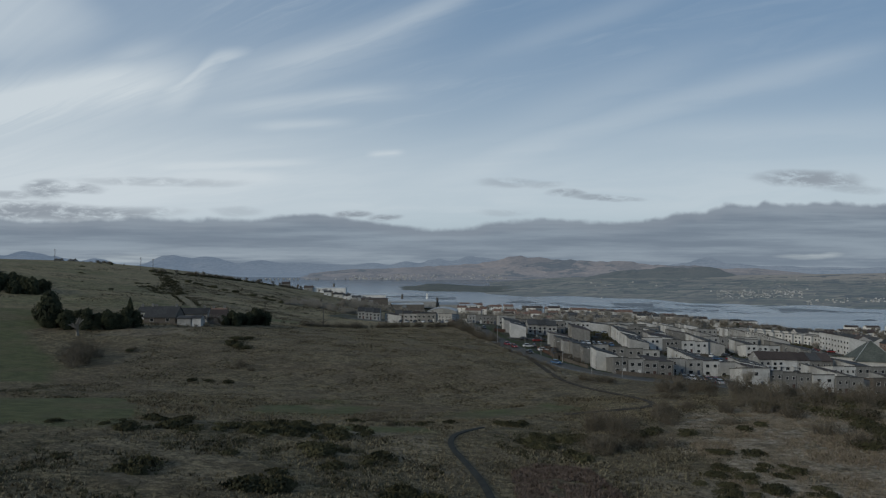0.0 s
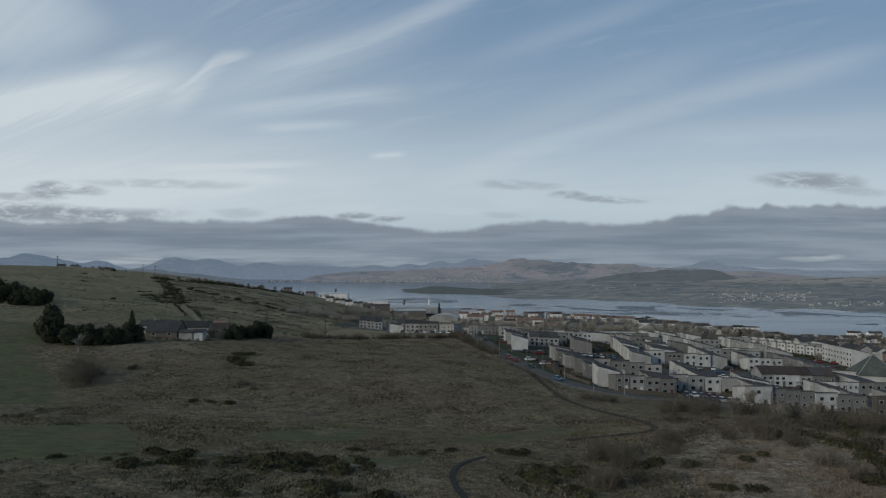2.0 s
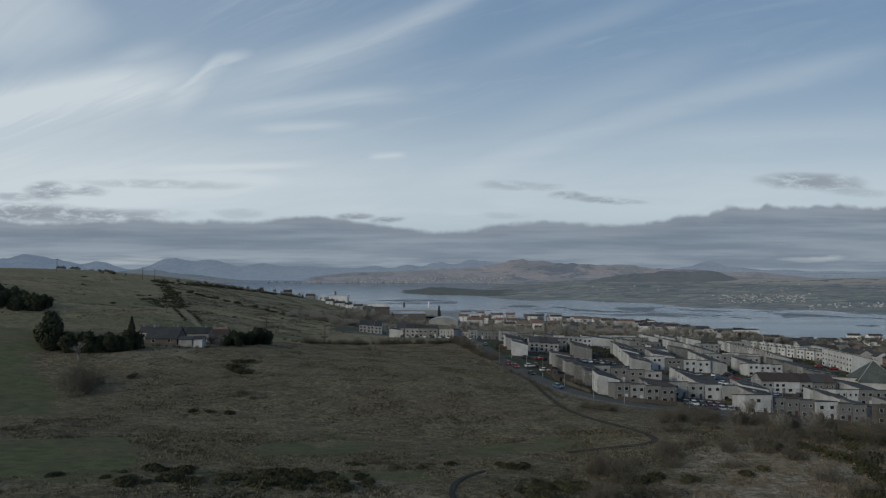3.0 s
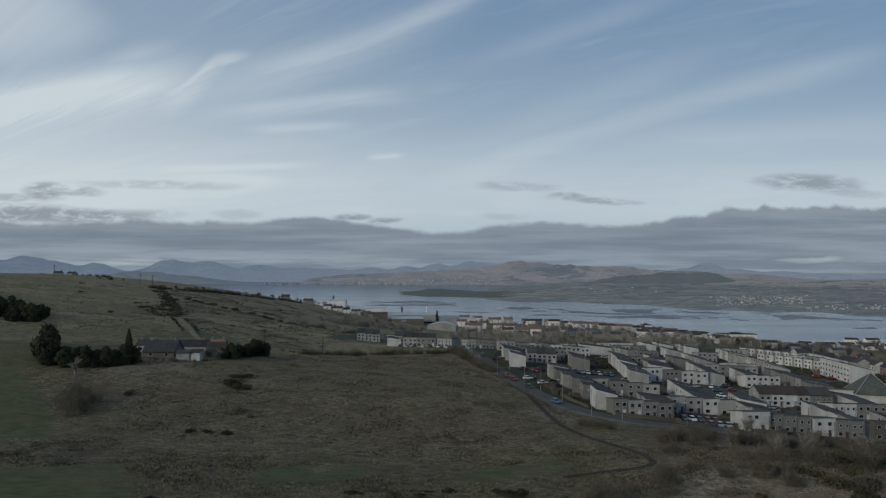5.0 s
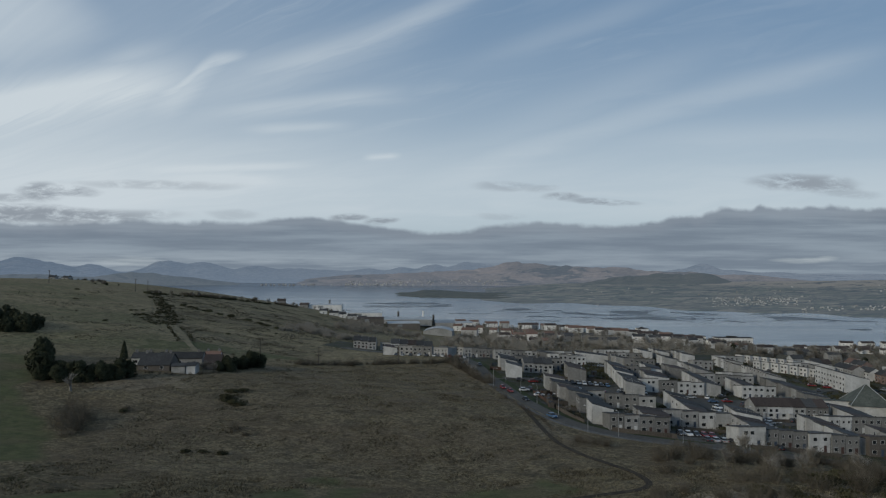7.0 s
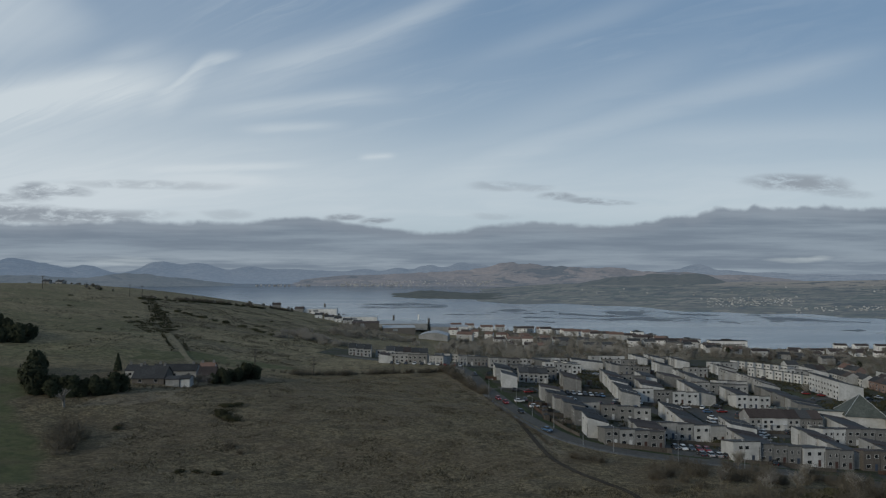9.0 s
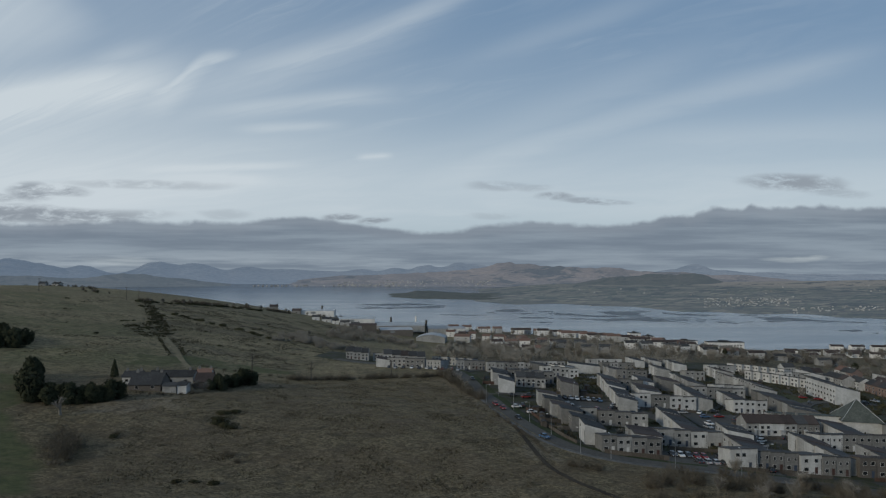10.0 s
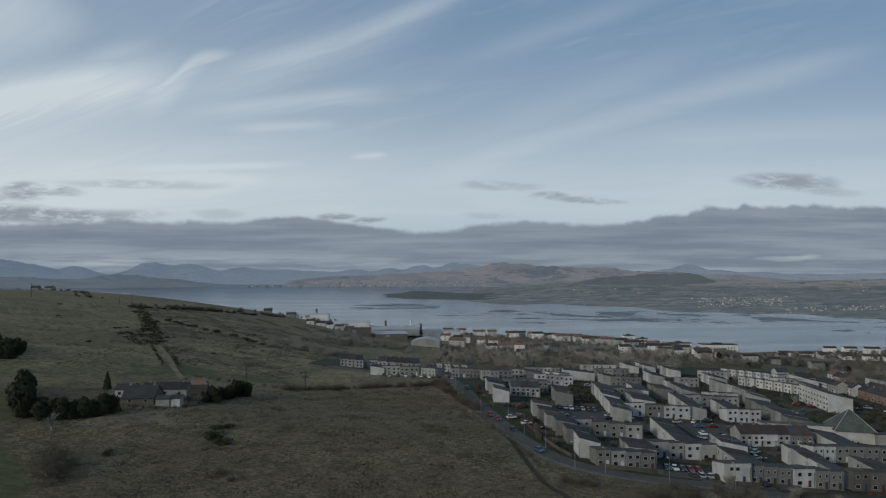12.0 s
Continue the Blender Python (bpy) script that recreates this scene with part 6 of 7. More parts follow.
def scatter(kind, sets, count, area, lo, hi, label, category, group, seed, clump=0.0, avoid=None):
    """Plants at random in a polygon of the plan, thicker where clump noise is high."""
    r = random.Random(seed)
    xs, ys = [p[0] for p in area], [p[1] for p in area]
    made, tries = 0, 0
    while made < count and tries < count * 60:
        tries += 1
        x, y = r.uniform(min(xs), max(xs)), r.uniform(min(ys), max(ys))
        if not bool(inside(np.array(x), np.array(y), area)):
            continue
        if clump and float(vnoise(x, y, clump, seed)) < 0.5 + 0.2 * r.random():
            continue
        if line_gap(x, y, ROAD_XY) < 5.5 or line_gap(x, y, TRACK_XY) < 1.9:
            continue
        if avoid and not avoid(x, y):
            continue
        plant(kind, r.choice(sets), x, y, r.uniform(lo, hi), label, category, group, sink=0.1)
        made += 1


def hedge(line, step, sets, lo, hi, kind, label, category, group, seed, wide=1.2):
    r = random.Random(seed)
    pts = along(line, step)
    for x, y in pts:
        plant(kind, r.choice(sets), x + r.uniform(-wide, wide), y + r.uniform(-wide, wide), r.uniform(lo, hi), label, category, group, sink=0.1)


scatter("evergreen_bush", LOW_EVERGREEN, 130, [(-262, 322), (-252, 372), (-232, 372), (-203, 342), (-194, 322), (-205, 314)], 0.5, 0.85, "dark evergreen scrub on the hill", "bush", "scrub on the hill", 27)
# hedges of the rushy field and of the road
hedge([(-66, 316), (-48, 323), (-32, 330), (-14, 334), (4, 339)], 1.6, SHRUBS, 0.55, 1.25, "scrub_bush", S_LABEL, "bush", "hedge at the head of the field", 3)
hedge([(6, 343), (12, 322), (17, 302), (21, 288)], 2.0, SHRUBS, 0.8, 1.4, "scrub_bush", S_LABEL, "bush", "hedge along the road", 4, 2.0)
hedge([(8, 340), (14, 318), (18, 300)], 7.0, TREES, 0.5, 0.75, "tree", T_LABEL, "tree", "hedge along the road", 5, 2.0)
hedge([(22, 280), (25, 262), (28, 246), (31, 232), (33, 218), (36, 204)], 3.2, SHRUBS, 0.35, 0.6, "scrub_bush", S_LABEL, "bush", "hedge along the road", 6, 0.8)
hedge([(39, 193), (43, 190), (47, 188)], 1.4, SHRUBS, 0.55, 0.85, "scrub_bush", S_LABEL, "bush", "hedge along the road", 7, 1.2)
hedge([(-110, 325), (-90, 322), (-70, 318)], 4.0, SHRUBS, 0.3, 0.6, "scrub_bush", S_LABEL, "bush", "hedge at the head of the field", 8)
# scrub on the near moor
scatter("scrub_bush", SHRUBS, 46, [(50, 160), (62, 190), (130, 184), (150, 160), (118, 146), (70, 142)], 0.8, 1.4, S_LABEL, "bush", "scrub below the houses", 21)
scatter("tree", TREES, 12, [(64, 156), (72, 186), (140, 180), (140, 156)], 0.6, 0.9, T_LABEL, "tree", "scrub below the houses", 22)
scatter("scrub_bush", SHRUBS, 13, [(20, 84), (24, 122), (36, 126), (34, 92)], 0.7, 1.25, S_LABEL, "bush", "scrub on the moor", 23)
scatter("scrub_bush", SHRUBS, 14, [(36, 116), (44, 140), (66, 140), (62, 116)], 0.6, 1.0, S_LABEL, "bush", "scrub on the moor", 24)
scatter("scrub_bush", SHRUBS, 16, [(60, 84), (64, 128), (96, 130), (86, 82)], 0.8, 1.4, S_LABEL, "bush", "scrub on the moor", 25)
for x, y, s in ((-98, 182, 1.7), (-95, 177, 1.5), (-101, 188, 1.7), (-103, 184, 1.4), (-97, 186, 1.5), (-99, 178, 1.3), (-104, 193, 1.4), (-95, 172, 1.0), (-56, 186, 0.95), (-52, 182, 0.6), (-12, 119, 0.6), (-9, 113, 0.5), (-92, 199, 0.5), (-28, 250, 0.4)):
    plant("scrub_bush", rnd.choice(SHRUBS), x, y, s, S_LABEL, "bush", "scrub on the moor", sink=0.1)
scatter("scrub_bush", SHRUBS, 26, [(60, 124), (62, 148), (112, 164), (120, 130)], 0.9, 1.5, S_LABEL, "bush", "scrub on the moor", 26)
M = "gorse on the moor"
scatter("gorse_bush", GORSE_SETS, 10, [(62, 128), (64, 150), (116, 164), (118, 134)], 1.2, 2.0, G_LABEL, "bush", M, 37)
scatter("gorse_bush", GORSE_SETS, 24, [(-44, 88), (-42, 104), (-20, 106), (-16, 92)], 0.6, 1.25, G_LABEL, "bush", M, 31)
scatter("gorse_bush", GORSE_SETS, 27, [(-34, 66), (-34, 86), (-12, 90), (0, 84), (0, 66)], 0.6, 1.3, G_LABEL, "bush", M, 32, 7)
scatter("gorse_bush", GORSE_SETS, 22, [(10, 88), (12, 108), (26, 112), (26, 96)], 0.6, 1.2, G_LABEL, "bush", M, 33, 6)
scatter("gorse_bush", GORSE_SETS, 10, [(30, 80), (32, 122), (58, 122), (54, 80)], 0.6, 1.3, G_LABEL, "bush", M, 34, 7)
scatter("gorse_bush", GORSE_SETS, 10, [(-70, 74), (-66, 96), (-42, 98), (-40, 72)], 0.4, 0.8, G_LABEL, "bush", M, 35)
scatter("gorse_bush", GORSE_SETS, 10, [(-14, 96), (-20, 122), (2, 124), (0, 108)], 0.4, 0.9, G_LABEL, "bush", M, 36)
for args in ((18, [(66, 118), (66, 150), (120, 170), (124, 120)], 1.3, 2.1, 71), (14, [(62, 92), (66, 116), (84, 118), (78, 92)], 1.0, 1.7, 72),
             (12, [(34, 86), (36, 92), (48, 92), (47, 86)], 0.5, 0.9, 73), (18, [(29, 75), (31, 83), (46, 83), (46, 75)], 0.5, 0.9, 74),
             (20, [(-33, 93), (-30, 104), (-12, 106), (-12, 97)], 0.8, 1.3, 75)):
    scatter("gorse_bush", GORSE_SETS, args[0], args[1], args[2], args[3], G_LABEL, "bush", M, args[4])
for x, y, s in ((11.5, 121.9, 1.0), (13, 119.5, 0.9), (10, 122.5, 0.8), (14.5, 122, 0.9), (-67, 214, 1.8), (-65, 212, 1.3), (-68, 218, 1.5), (-69, 226, 1.6), (-66, 229, 1.2), (-62, 210, 1.0), (-92, 196, 1.0), (-62, 165, 0.8), (-58, 166, 0.7), (-53, 165, 0.9)):
    plant("gorse_bush", rnd.choice(GORSE_SETS), x, y, s, G_LABEL, "bush", "gorse by the field")
H = "gorse on the hill"
hedge([(-168, 425), (-180, 450), (-195, 480), (-215, 520), (-240, 570)], 6.0, GORSE_SETS, 0.9, 1.7, "gorse_bush", G_LABEL, "bush", H, 41, 6)
hedge([(-176, 430), (-190, 445), (-215, 470)], 6.0, GORSE_SETS, 0.8, 1.5, "gorse_bush", G_LABEL, "bush", H, 42, 8)
hedge([(-205, 540), (-180, 530), (-160, 520)], 5.0, GORSE_SETS, 1.1, 2.3, "gorse_bush", G_LABEL, "bush", H, 43, 3)
hedge([(-150, 520), (-125, 500), (-108, 490)], 5.0, GORSE_SETS, 1.1, 2.3, "gorse_bush", G_LABEL, "bush", H, 44, 4)
scatter("gorse_bush", GORSE_SETS, 14, [(-330, 380), (-300, 600), (-120, 600), (-90, 440), (-150, 380)], 0.6, 1.5, G_LABEL, "bush", H, 45)
# trees along the brow of the hill and below it
hedge([(-262, 612), (-240, 640), (-215, 690), (-190, 740), (-150, 790), (-105, 830)], 14.0, TREES, 0.55, 0.9, "tree", T_LABEL, "tree", "trees along the brow", 51, 8)
hedge([(-262, 600), (-240, 632), (-214, 680), (-184, 728)], 3.2, GORSE_SETS, 1.2, 2.2, "gorse_bush", G_LABEL, "bush", H, 46, 4)
for x, y, s in ((-208, 754, 0.85), (-338, 652, 0.7), (-330, 656, 0.5), (-310, 648, 0.6)):
    plant("tree", rnd.choice(TREES), x, y, s, T_LABEL, "tree", "trees along the brow", sink=0.8)
plant("evergreen_tree", EVERGREEN[0], -322, 648, 0.42, "small dark evergreen on the brow of the hill", "tree", "trees along the brow", sink=0.4)
hedge([(-121, 247), (-108, 246), (-95, 247), (-88, 251)], 2.2, SHRUBS, 0.25, 0.5, "scrub_bush", S_LABEL, "bush", "hedge before the farm", 48, 0.6)
woods("thicket", 150, [(-263, 606), (-240, 642), (-212, 696), (-176, 752), (-122, 806), (-116, 820), (-160, 786), (-200, 738), (-236, 668), (-268, 616)], 0.30, 0.72, "leafless bushes along the brow of the hill", 52, 16, 0.96, SCRUB_TWIG)
woods("thicket", 34, [(-480, 786), (-455, 792), (-400, 764), (-330, 642), (-322, 652), (-395, 780), (-455, 806), (-480, 800)], 0.25, 0.55, "leafless bushes along the brow of the hill", 49, 0.0, 1.0, SCRUB_TWIG)
woods("thicket", 60, [(78, 150), (84, 184), (150, 180), (152, 152), (110, 140)], 0.30, 0.60, "dense leafless scrub below the houses", 50, 12, 1.0, SCRUB_TWIG)
woods("thicket", 130, [(-120, 520), (-130, 700), (-60, 690), (-10, 620), (0, 470), (-60, 480)], 0.5, 1.1, "leafless thickets below the brow of the hill", 53, 40, 0.85)
woods("thicket", 70, [(-115, 470), (-110, 560), (-30, 520), (-45, 455)], 0.5, 1.0, "leafless thicket beside the upper houses", 54, 18, 0.9)
woods("woodland", 230, [(10, 470), (0, 600), (60, 690), (150, 700), (260, 620), (230, 520), (130, 505)], 0.9, 1.6, "bare winter woodland below the housing estate", 55)
woods("woodland", 130, [(250, 560), (240, 720), (420, 760), (420, 600)], 0.9, 1.5, "bare trees among the lower streets", 56, 60)
woods("woodland", 170, [(350, 480), (400, 760), (470, 850), (660, 900), (720, 760), (700, 640), (480, 460)], 1.2, 1.8, "bare winter wood beyond the brick terraces", 57)
woods("woodland", 110, [(-60, 780), (20, 850), (340, 830), (620, 980), (700, 930), (360, 780), (120, 730)], 0.7, 1.3, "bare trees along the ridge above the shore", 58)
scatter("evergreen_tree", EVERGREEN, 14, [(220, 620), (240, 800), (420, 820), (420, 640)], 0.7, 1.1, "dark evergreen among the lower houses", "tree", "trees among the lower houses", 59)
BETWEEN = [(44, 225), (40, 300), (30, 350), (60, 460), (270, 470), (270, 300), (200, 215), (90, 205)]
scatter("tree", TREES, 56, BETWEEN, 0.35, 0.8, T_LABEL, "tree", "trees between the terraces", 60, avoid=clear_of_houses)
scatter("scrub_bush", SHRUBS, 70, BETWEEN, 0.3, 0.62, S_LABEL, "bush", "bushes in the gardens", 61, avoid=clear_of_houses)
scatter("garden_bush", GORSE_SETS, 120, BETWEEN, 0.8, 1.7, "dark green garden shrub between terraces", "bush", "shrubs in the gardens", 62, avoid=clear_of_houses)

# ------------------------------------------------------------------ grass tussocks and low heather, past counting
def tufts(name, count, area, size, mat, label, seed, clump, cut, blades=5, tall=1.0):
    r = np.random.RandomState(seed)
    xs, ys = [p[0] for p in area], [p[1] for p in area]
    x, y = r.uniform(min(xs), max(xs), count), r.uniform(min(ys), max(ys), count)
    keep = inside(x, y, area) & (vnoise(x, y, clump, seed) * 0.65 + vnoise(x, y, clump / 3, seed + 1) * 0.35 > cut) & (near_line(x, y, ROAD) > 6.0) & (near_line(x, y, TRACK) > 0.95)
    for poly in PASTURES:
        keep &= ~inside(x, y, poly)
    if mat == HEATHER:
        keep &= ~inside(x, y, STRAW[0])
    keep &= ~inside(x, y, ESTATE)
    x, y = x[keep], y[keep]
    z = height(x, y)
    m = len(x)
    s = size * r.uniform(0.5, 1.5, m)
    V = np.zeros((m, blades, 3, 3))
    for b in range(blades):
        t = r.uniform(0, 2 * np.pi, m)
        lean = r.uniform(0.4, 1.3, m)
        cx, cy = np.cos(t), np.sin(t)
        w = s * 0.30
        V[:, b, 0] = np.stack([x - cy * w, y + cx * w, z - 0.15], -1)
        V[:, b, 1] = np.stack([x + cy * w, y - cx * w, z - 0.15], -1)
        V[:, b, 2] = np.stack([x + cx * s * lean, y + cy * s * lean, z + s * tall * r.uniform(0.6, 1.2, m)], -1)
    v = V.reshape(-1, 3)
    me = bpy.data.meshes.new(name)
    nf = len(v) // 3
    me.vertices.add(len(v))
    me.vertices.foreach_set("co", v.ravel())
    me.loops.add(len(v))
    me.loops.foreach_set("vertex_index", np.arange(len(v), dtype=np.int32))
    me.polygons.add(nf)
    me.polygons.foreach_set("loop_start", np.arange(0, len(v), 3, dtype=np.int32))
    me.update(calc_edges=True)
    me.validate()
    me.materials.append(mat)
    tagged(new(name, me), label, "grass", kind="stuff")


NEAR_MOOR = [(-75, 50), (-90, 110), (-84, 150), (-30, 152), (20, 162), (60, 165), (150, 165), (150, 50)]
tufts("dry_grass", 120000, NEAR_MOOR, 0.25, TUSSOCK, "pale dry tussock grass on the moor", 1, 9, 0.22, 3, 0.7)
tufts("heather", 60000, NEAR_MOOR, 0.30, HEATHER, "dark dead heather and bramble on the moor", 2, 8, 0.45, 3, 0.7)
tufts("bramble", 9000, [(7.5, 68), (8.5, 84), (12, 89), (19, 88), (21, 72), (16, 66)], 0.30, BRAMBLE, "reddish dead bramble stems beside the path", 9, 3, 0.30, 4, 0.9)
for k, poly in enumerate(CARPETS):
    wide = (max(p[0] for p in poly) - min(p[0] for p in poly)) * (max(p[1] for p in poly) - min(p[1] for p in poly))
    tufts("gorse_carpet", int(min(14000, wide * (4.2 if poly[0][1] < 300 else 1.1))), poly, 0.30 if poly[0][1] < 300 else 0.75, CARPET, "dark low gorse and heather matted together on the slope", 120 + k, 2.6 if poly[0][1] < 300 else 6.0, 0.50 if poly[0][1] < 300 else 0.42, 5, 0.8)
tufts("rushes", 34000, FIELD, 0.36, HEATHER, "dark rush clumps in the rough field", 3, 6, 0.50, 4, 0.5)
tufts("field_grass", 52000, FIELD, 0.34, TUSSOCK, "dry winter grass in the rough field", 4, 10, 0.30, 4, 0.5)
tufts("hill_grass", 20000, [(-330, 300), (-300, 620), (-100, 620), (-60, 440), (-110, 340), (-170, 300)], 0.6, HEATHER, "rushes and dead bracken on the hill", 5, 16, 0.60, 4, 0.5)
tufts("bracken", 42000, [(-118, 330), (-160, 408), (-250, 612), (-180, 720), (-90, 700), (-50, 470), (-66, 350)], 0.62, HEATHER, "dark dead bracken and rough grass on the open hill", 8, 12, 0.55, 4, 0.5)
tufts("bank_grass", 12000, [(-170, 150), (-160, 240), (-95, 230), (-82, 300), (-60, 318), (4, 340), (10, 352), (-60, 345), (-130, 300), (-95, 150)], 0.5, TUSSOCK, "dry grass along the field banks", 6, 8, 0.45, 4, 0.5)

tufts("straw_grass", 52000, STRAW[0], 0.24, STRAW_GRASS, "pale straw-coloured grass on a clearing of the moor", 10, 4, 0.34, 3, 1.0)


def garden_growth(count, seed):
    """Unkempt low growth in the back gardens, too small to count, clear of houses and tarmac."""
    r = np.random.RandomState(seed)
    x, y = r.uniform(40, 275, count), r.uniform(205, 470, count)
    keep = inside(x, y, BETWEEN) & (vnoise(x, y, 7, seed) * 0.6 + vnoise(x, y, 2.5, seed + 1) * 0.4 > 0.46) & (near_line(x, y, ROAD) > 6.0)
    for hx, hy, a, w, d in FOOTPRINTS:
        px, py = (x - hx) * math.cos(a) + (y - hy) * math.sin(a), -(x - hx) * math.sin(a) + (y - hy) * math.cos(a)
        keep &= ~((px > -0.6) & (px < w + 0.6) & (py > -1.2) & (py < d + 0.8))
    for line in STREETS:
        keep &= near_line(x, y, line) > 3.6
    for x0, y0, x1, y1 in CAR_PARKS:
        keep &= ~((x > x0 - 1) & (x < x1 + 1) & (y > y0 - 1) & (y < y1 + 1))
    x, y = x[keep], y[keep]
    z, m = height(x, y), len(x)
    s = r.uniform(0.25, 0.8, m)
    corners = np.zeros((m, 4, 3, 3))
    for b in range(4):
        t, w = r.uniform(0, 2 * np.pi, m), s * 0.4
        cx, cy = np.cos(t), np.sin(t)
        corners[:, b, 0] = np.stack([x - cy * w, y + cx * w, z - 0.1], -1)
        corners[:, b, 1] = np.stack([x + cy * w, y - cx * w, z - 0.1], -1)
        corners[:, b, 2] = np.stack([x + cx * s * 0.7, y + cy * s * 0.7, z + s * r.uniform(0.8, 1.9, m)], -1)
    v = corners.reshape(-1, 3)
    ob = mesh_from("garden_growth", v.tolist(), np.arange(len(v)).reshape(-1, 3).tolist(), CARPET)
    tagged(ob, "dark unkempt plants and rough grass in back gardens", "plants", kind="stuff")


garden_growth(34000, 63)

# ------------------------------------------------------------------ cars
def car_meshes(paint):
    side = [(-2.05, 0.32), (2.05, 0.32), (2.1, 0.62), (1.95, 0.80), (1.05, 0.92), (-1.75, 0.95), (-2.08, 0.82)]
    cabin = [(-1.70, 0.94), (0.98, 0.90), (0.30, 1.44), (-1.15, 1.46)]

    def loft(outline, wide, top):
        def build(bm):
            rows = [[bm.verts.new((x, s * (wide if z < 1.2 else top), z)) for x, z in outline] for s in (-1, 1)]
            bm.faces.new(rows[0])
            bm.faces.new(rows[1][::-1])
            for i in range(len(outline)):
                j = (i + 1) % len(outline)
                bm.faces.new((rows[0][i], rows[1][i], rows[1][j], rows[0][j]))
            if wide > 0.8:
                bmesh.ops.bevel(bm, geom=[e for e in bm.edges], offset=0.06, segments=1, affect="EDGES")
        return build
    roof = [(-1.16, 1.462), (0.32, 1.442), (0.26, 1.50), (-1.08, 1.52)]
    return (mesh_of("body", loft(side, 0.86, 0.86), paint), mesh_of("glass", loft(cabin, 0.76, 0.62), GLASS), mesh_of("roof", loft(roof, 0.66, 0.62), paint))


CARS = [car_meshes(m) for m in CAR_MATS]


def wheel_build(bm):
    bmesh.ops.create_cone(bm, cap_ends=True, segments=12, radius1=0.32, radius2=0.32, depth=0.2, matrix=Matrix.Rotation(radians(90), 4, "X"))


def hub_build(bm):
    bmesh.ops.create_cone(bm, cap_ends=True, segments=8, radius1=0.19, radius2=0.17, depth=0.23, matrix=Matrix.Rotation(radians(90), 4, "X"))


WHEEL, HUB = mesh_of("wheel", wheel_build, RUBBER), mesh_of("rim", hub_build, STEEL)
HEAD = mesh_of("headlight", lambda bm: box_bm(bm, -0.04, -0.17, -0.07, 0.04, 0.17, 0.07), LAMP_GLASS)
TAIL = mesh_of("tail_light", lambda bm: box_bm(bm, -0.04, -0.13, -0.1, 0.04, 0.13, 0.1), REAR_RED)


def car(x, y, angle, paint, lift=0.24, group="parked cars"):
    ob = new("car")
    ob.matrix_world = Matrix.Translation((x, y, hz(x, y) + lift)) @ Matrix.Rotation(radians(angle), 4, "Z")
    tagged(ob, CAR_PAINTS[paint][0] + " hatchback car parked on the tarmac", "car", group)
    for me, name in zip(CARS[paint], ("body", "glass", "roof")):
        put_part(me, name, ob, (0, 0, 0))
    for wx in (-1.3, 1.3):
        for wy in (-0.78, 0.78):
            w = put_part(WHEEL, "wheel", ob, (wx, wy, 0.32))
            if y < 260:
                put_part(HUB, "rim", w, (0, 0, 0))
    for wy in (-0.6, 0.6) if y < 290 else ():
        put_part(HEAD, "headlight", ob, (2.06, wy, 0.66))
        put_part(TAIL, "tail_light", ob, (-2.07, wy, 0.72))


SILVER, WHITE_P, RED, BLUE, DARK, BLACK = range(6)
for k, p in enumerate((DARK, WHITE_P, DARK, RED, RED)):
    car(77.0 + 2.5 * k, 214.0, -88, p)
car(92.5, 214.5, -88, DARK)
for k, p in enumerate((DARK, SILVER, SILVER, DARK)):
    car(82.0 + 2.55 * k, 205.5, 92, p)
for k, p in enumerate((DARK, DARK, SILVER, WHITE_P, DARK, SILVER, DARK, BLUE)):
    car(57.0 + 2.6 * k, 300.0, -86, p)
for x, y, a, p in ((56, 291, 20, SILVER), (59, 288, 20, WHITE_P), (70, 283, -60, RED), (78, 288, 30, DARK), (80, 293, 30, SILVER), (37.6, 223.5, -62, BLUE), (26.5, 278, -80, RED), (28.8, 271, -80, RED), (32.8, 254, -78, BLACK), (20, 330, -80, DARK), (35, 276, 10, WHITE_P), (40, 268, 15, WHITE_P), (38, 280, 80, DARK), (41.5, 296, 10, RED), (36, 298, 10, DARK), (44, 300, 0, DARK)):
    car(x, y, a, p)
for x, y, a, p in ((110, 266, -70, SILVER), (113, 272, -70, WHITE_P), (106, 250, -80, SILVER), (107, 243, -80, DARK), (116, 284, 0, BLUE), (123, 286, 0, RED), (128, 282, 60, DARK), (131, 275, 80, SILVER), (120, 268, 20, SILVER), (121.5, 246, 30, WHITE_P), (124, 251, 20, WHITE_P), (118, 238, 20, SILVER), (133, 252, 40, DARK), (104, 291, 0, DARK)):
    car(x, y, a, p)
for x, y, a, p in ((109, 290, 0, SILVER), (117, 292, 60, WHITE_P), (176, 322, -50, SILVER), (180, 326, -50, SILVER), (196, 352, -20, RED), (203, 350, -20, RED), (240, 360, -60, SILVER), (246, 352, -60, WHITE_P), (252, 344, -60, DARK), (90, 372, 0, SILVER), (100, 371, 0, DARK)):
    car(x, y, a, p)
for k in range(11):
    car(-24 + 4.3 * k + rnd.uniform(-0.6, 0.6), 375 - 1.6 * k + rnd.uniform(-2, 2), rnd.choice((75, -100, 80)), rnd.choice((SILVER, WHITE_P, DARK, RED, DARK, WHITE_P)), 0.1)

# ------------------------------------------------------------------ street furniture, fences, poles
def pole_bm(bm, x, y, z0, z1, r0, r1, seg=8):
    bmesh.ops.create_cone(bm, cap_ends=True, segments=seg, radius1=r0, radius2=r1, depth=z1 - z0, matrix=Matrix.Translation((x, y, (z0 + z1) / 2)))


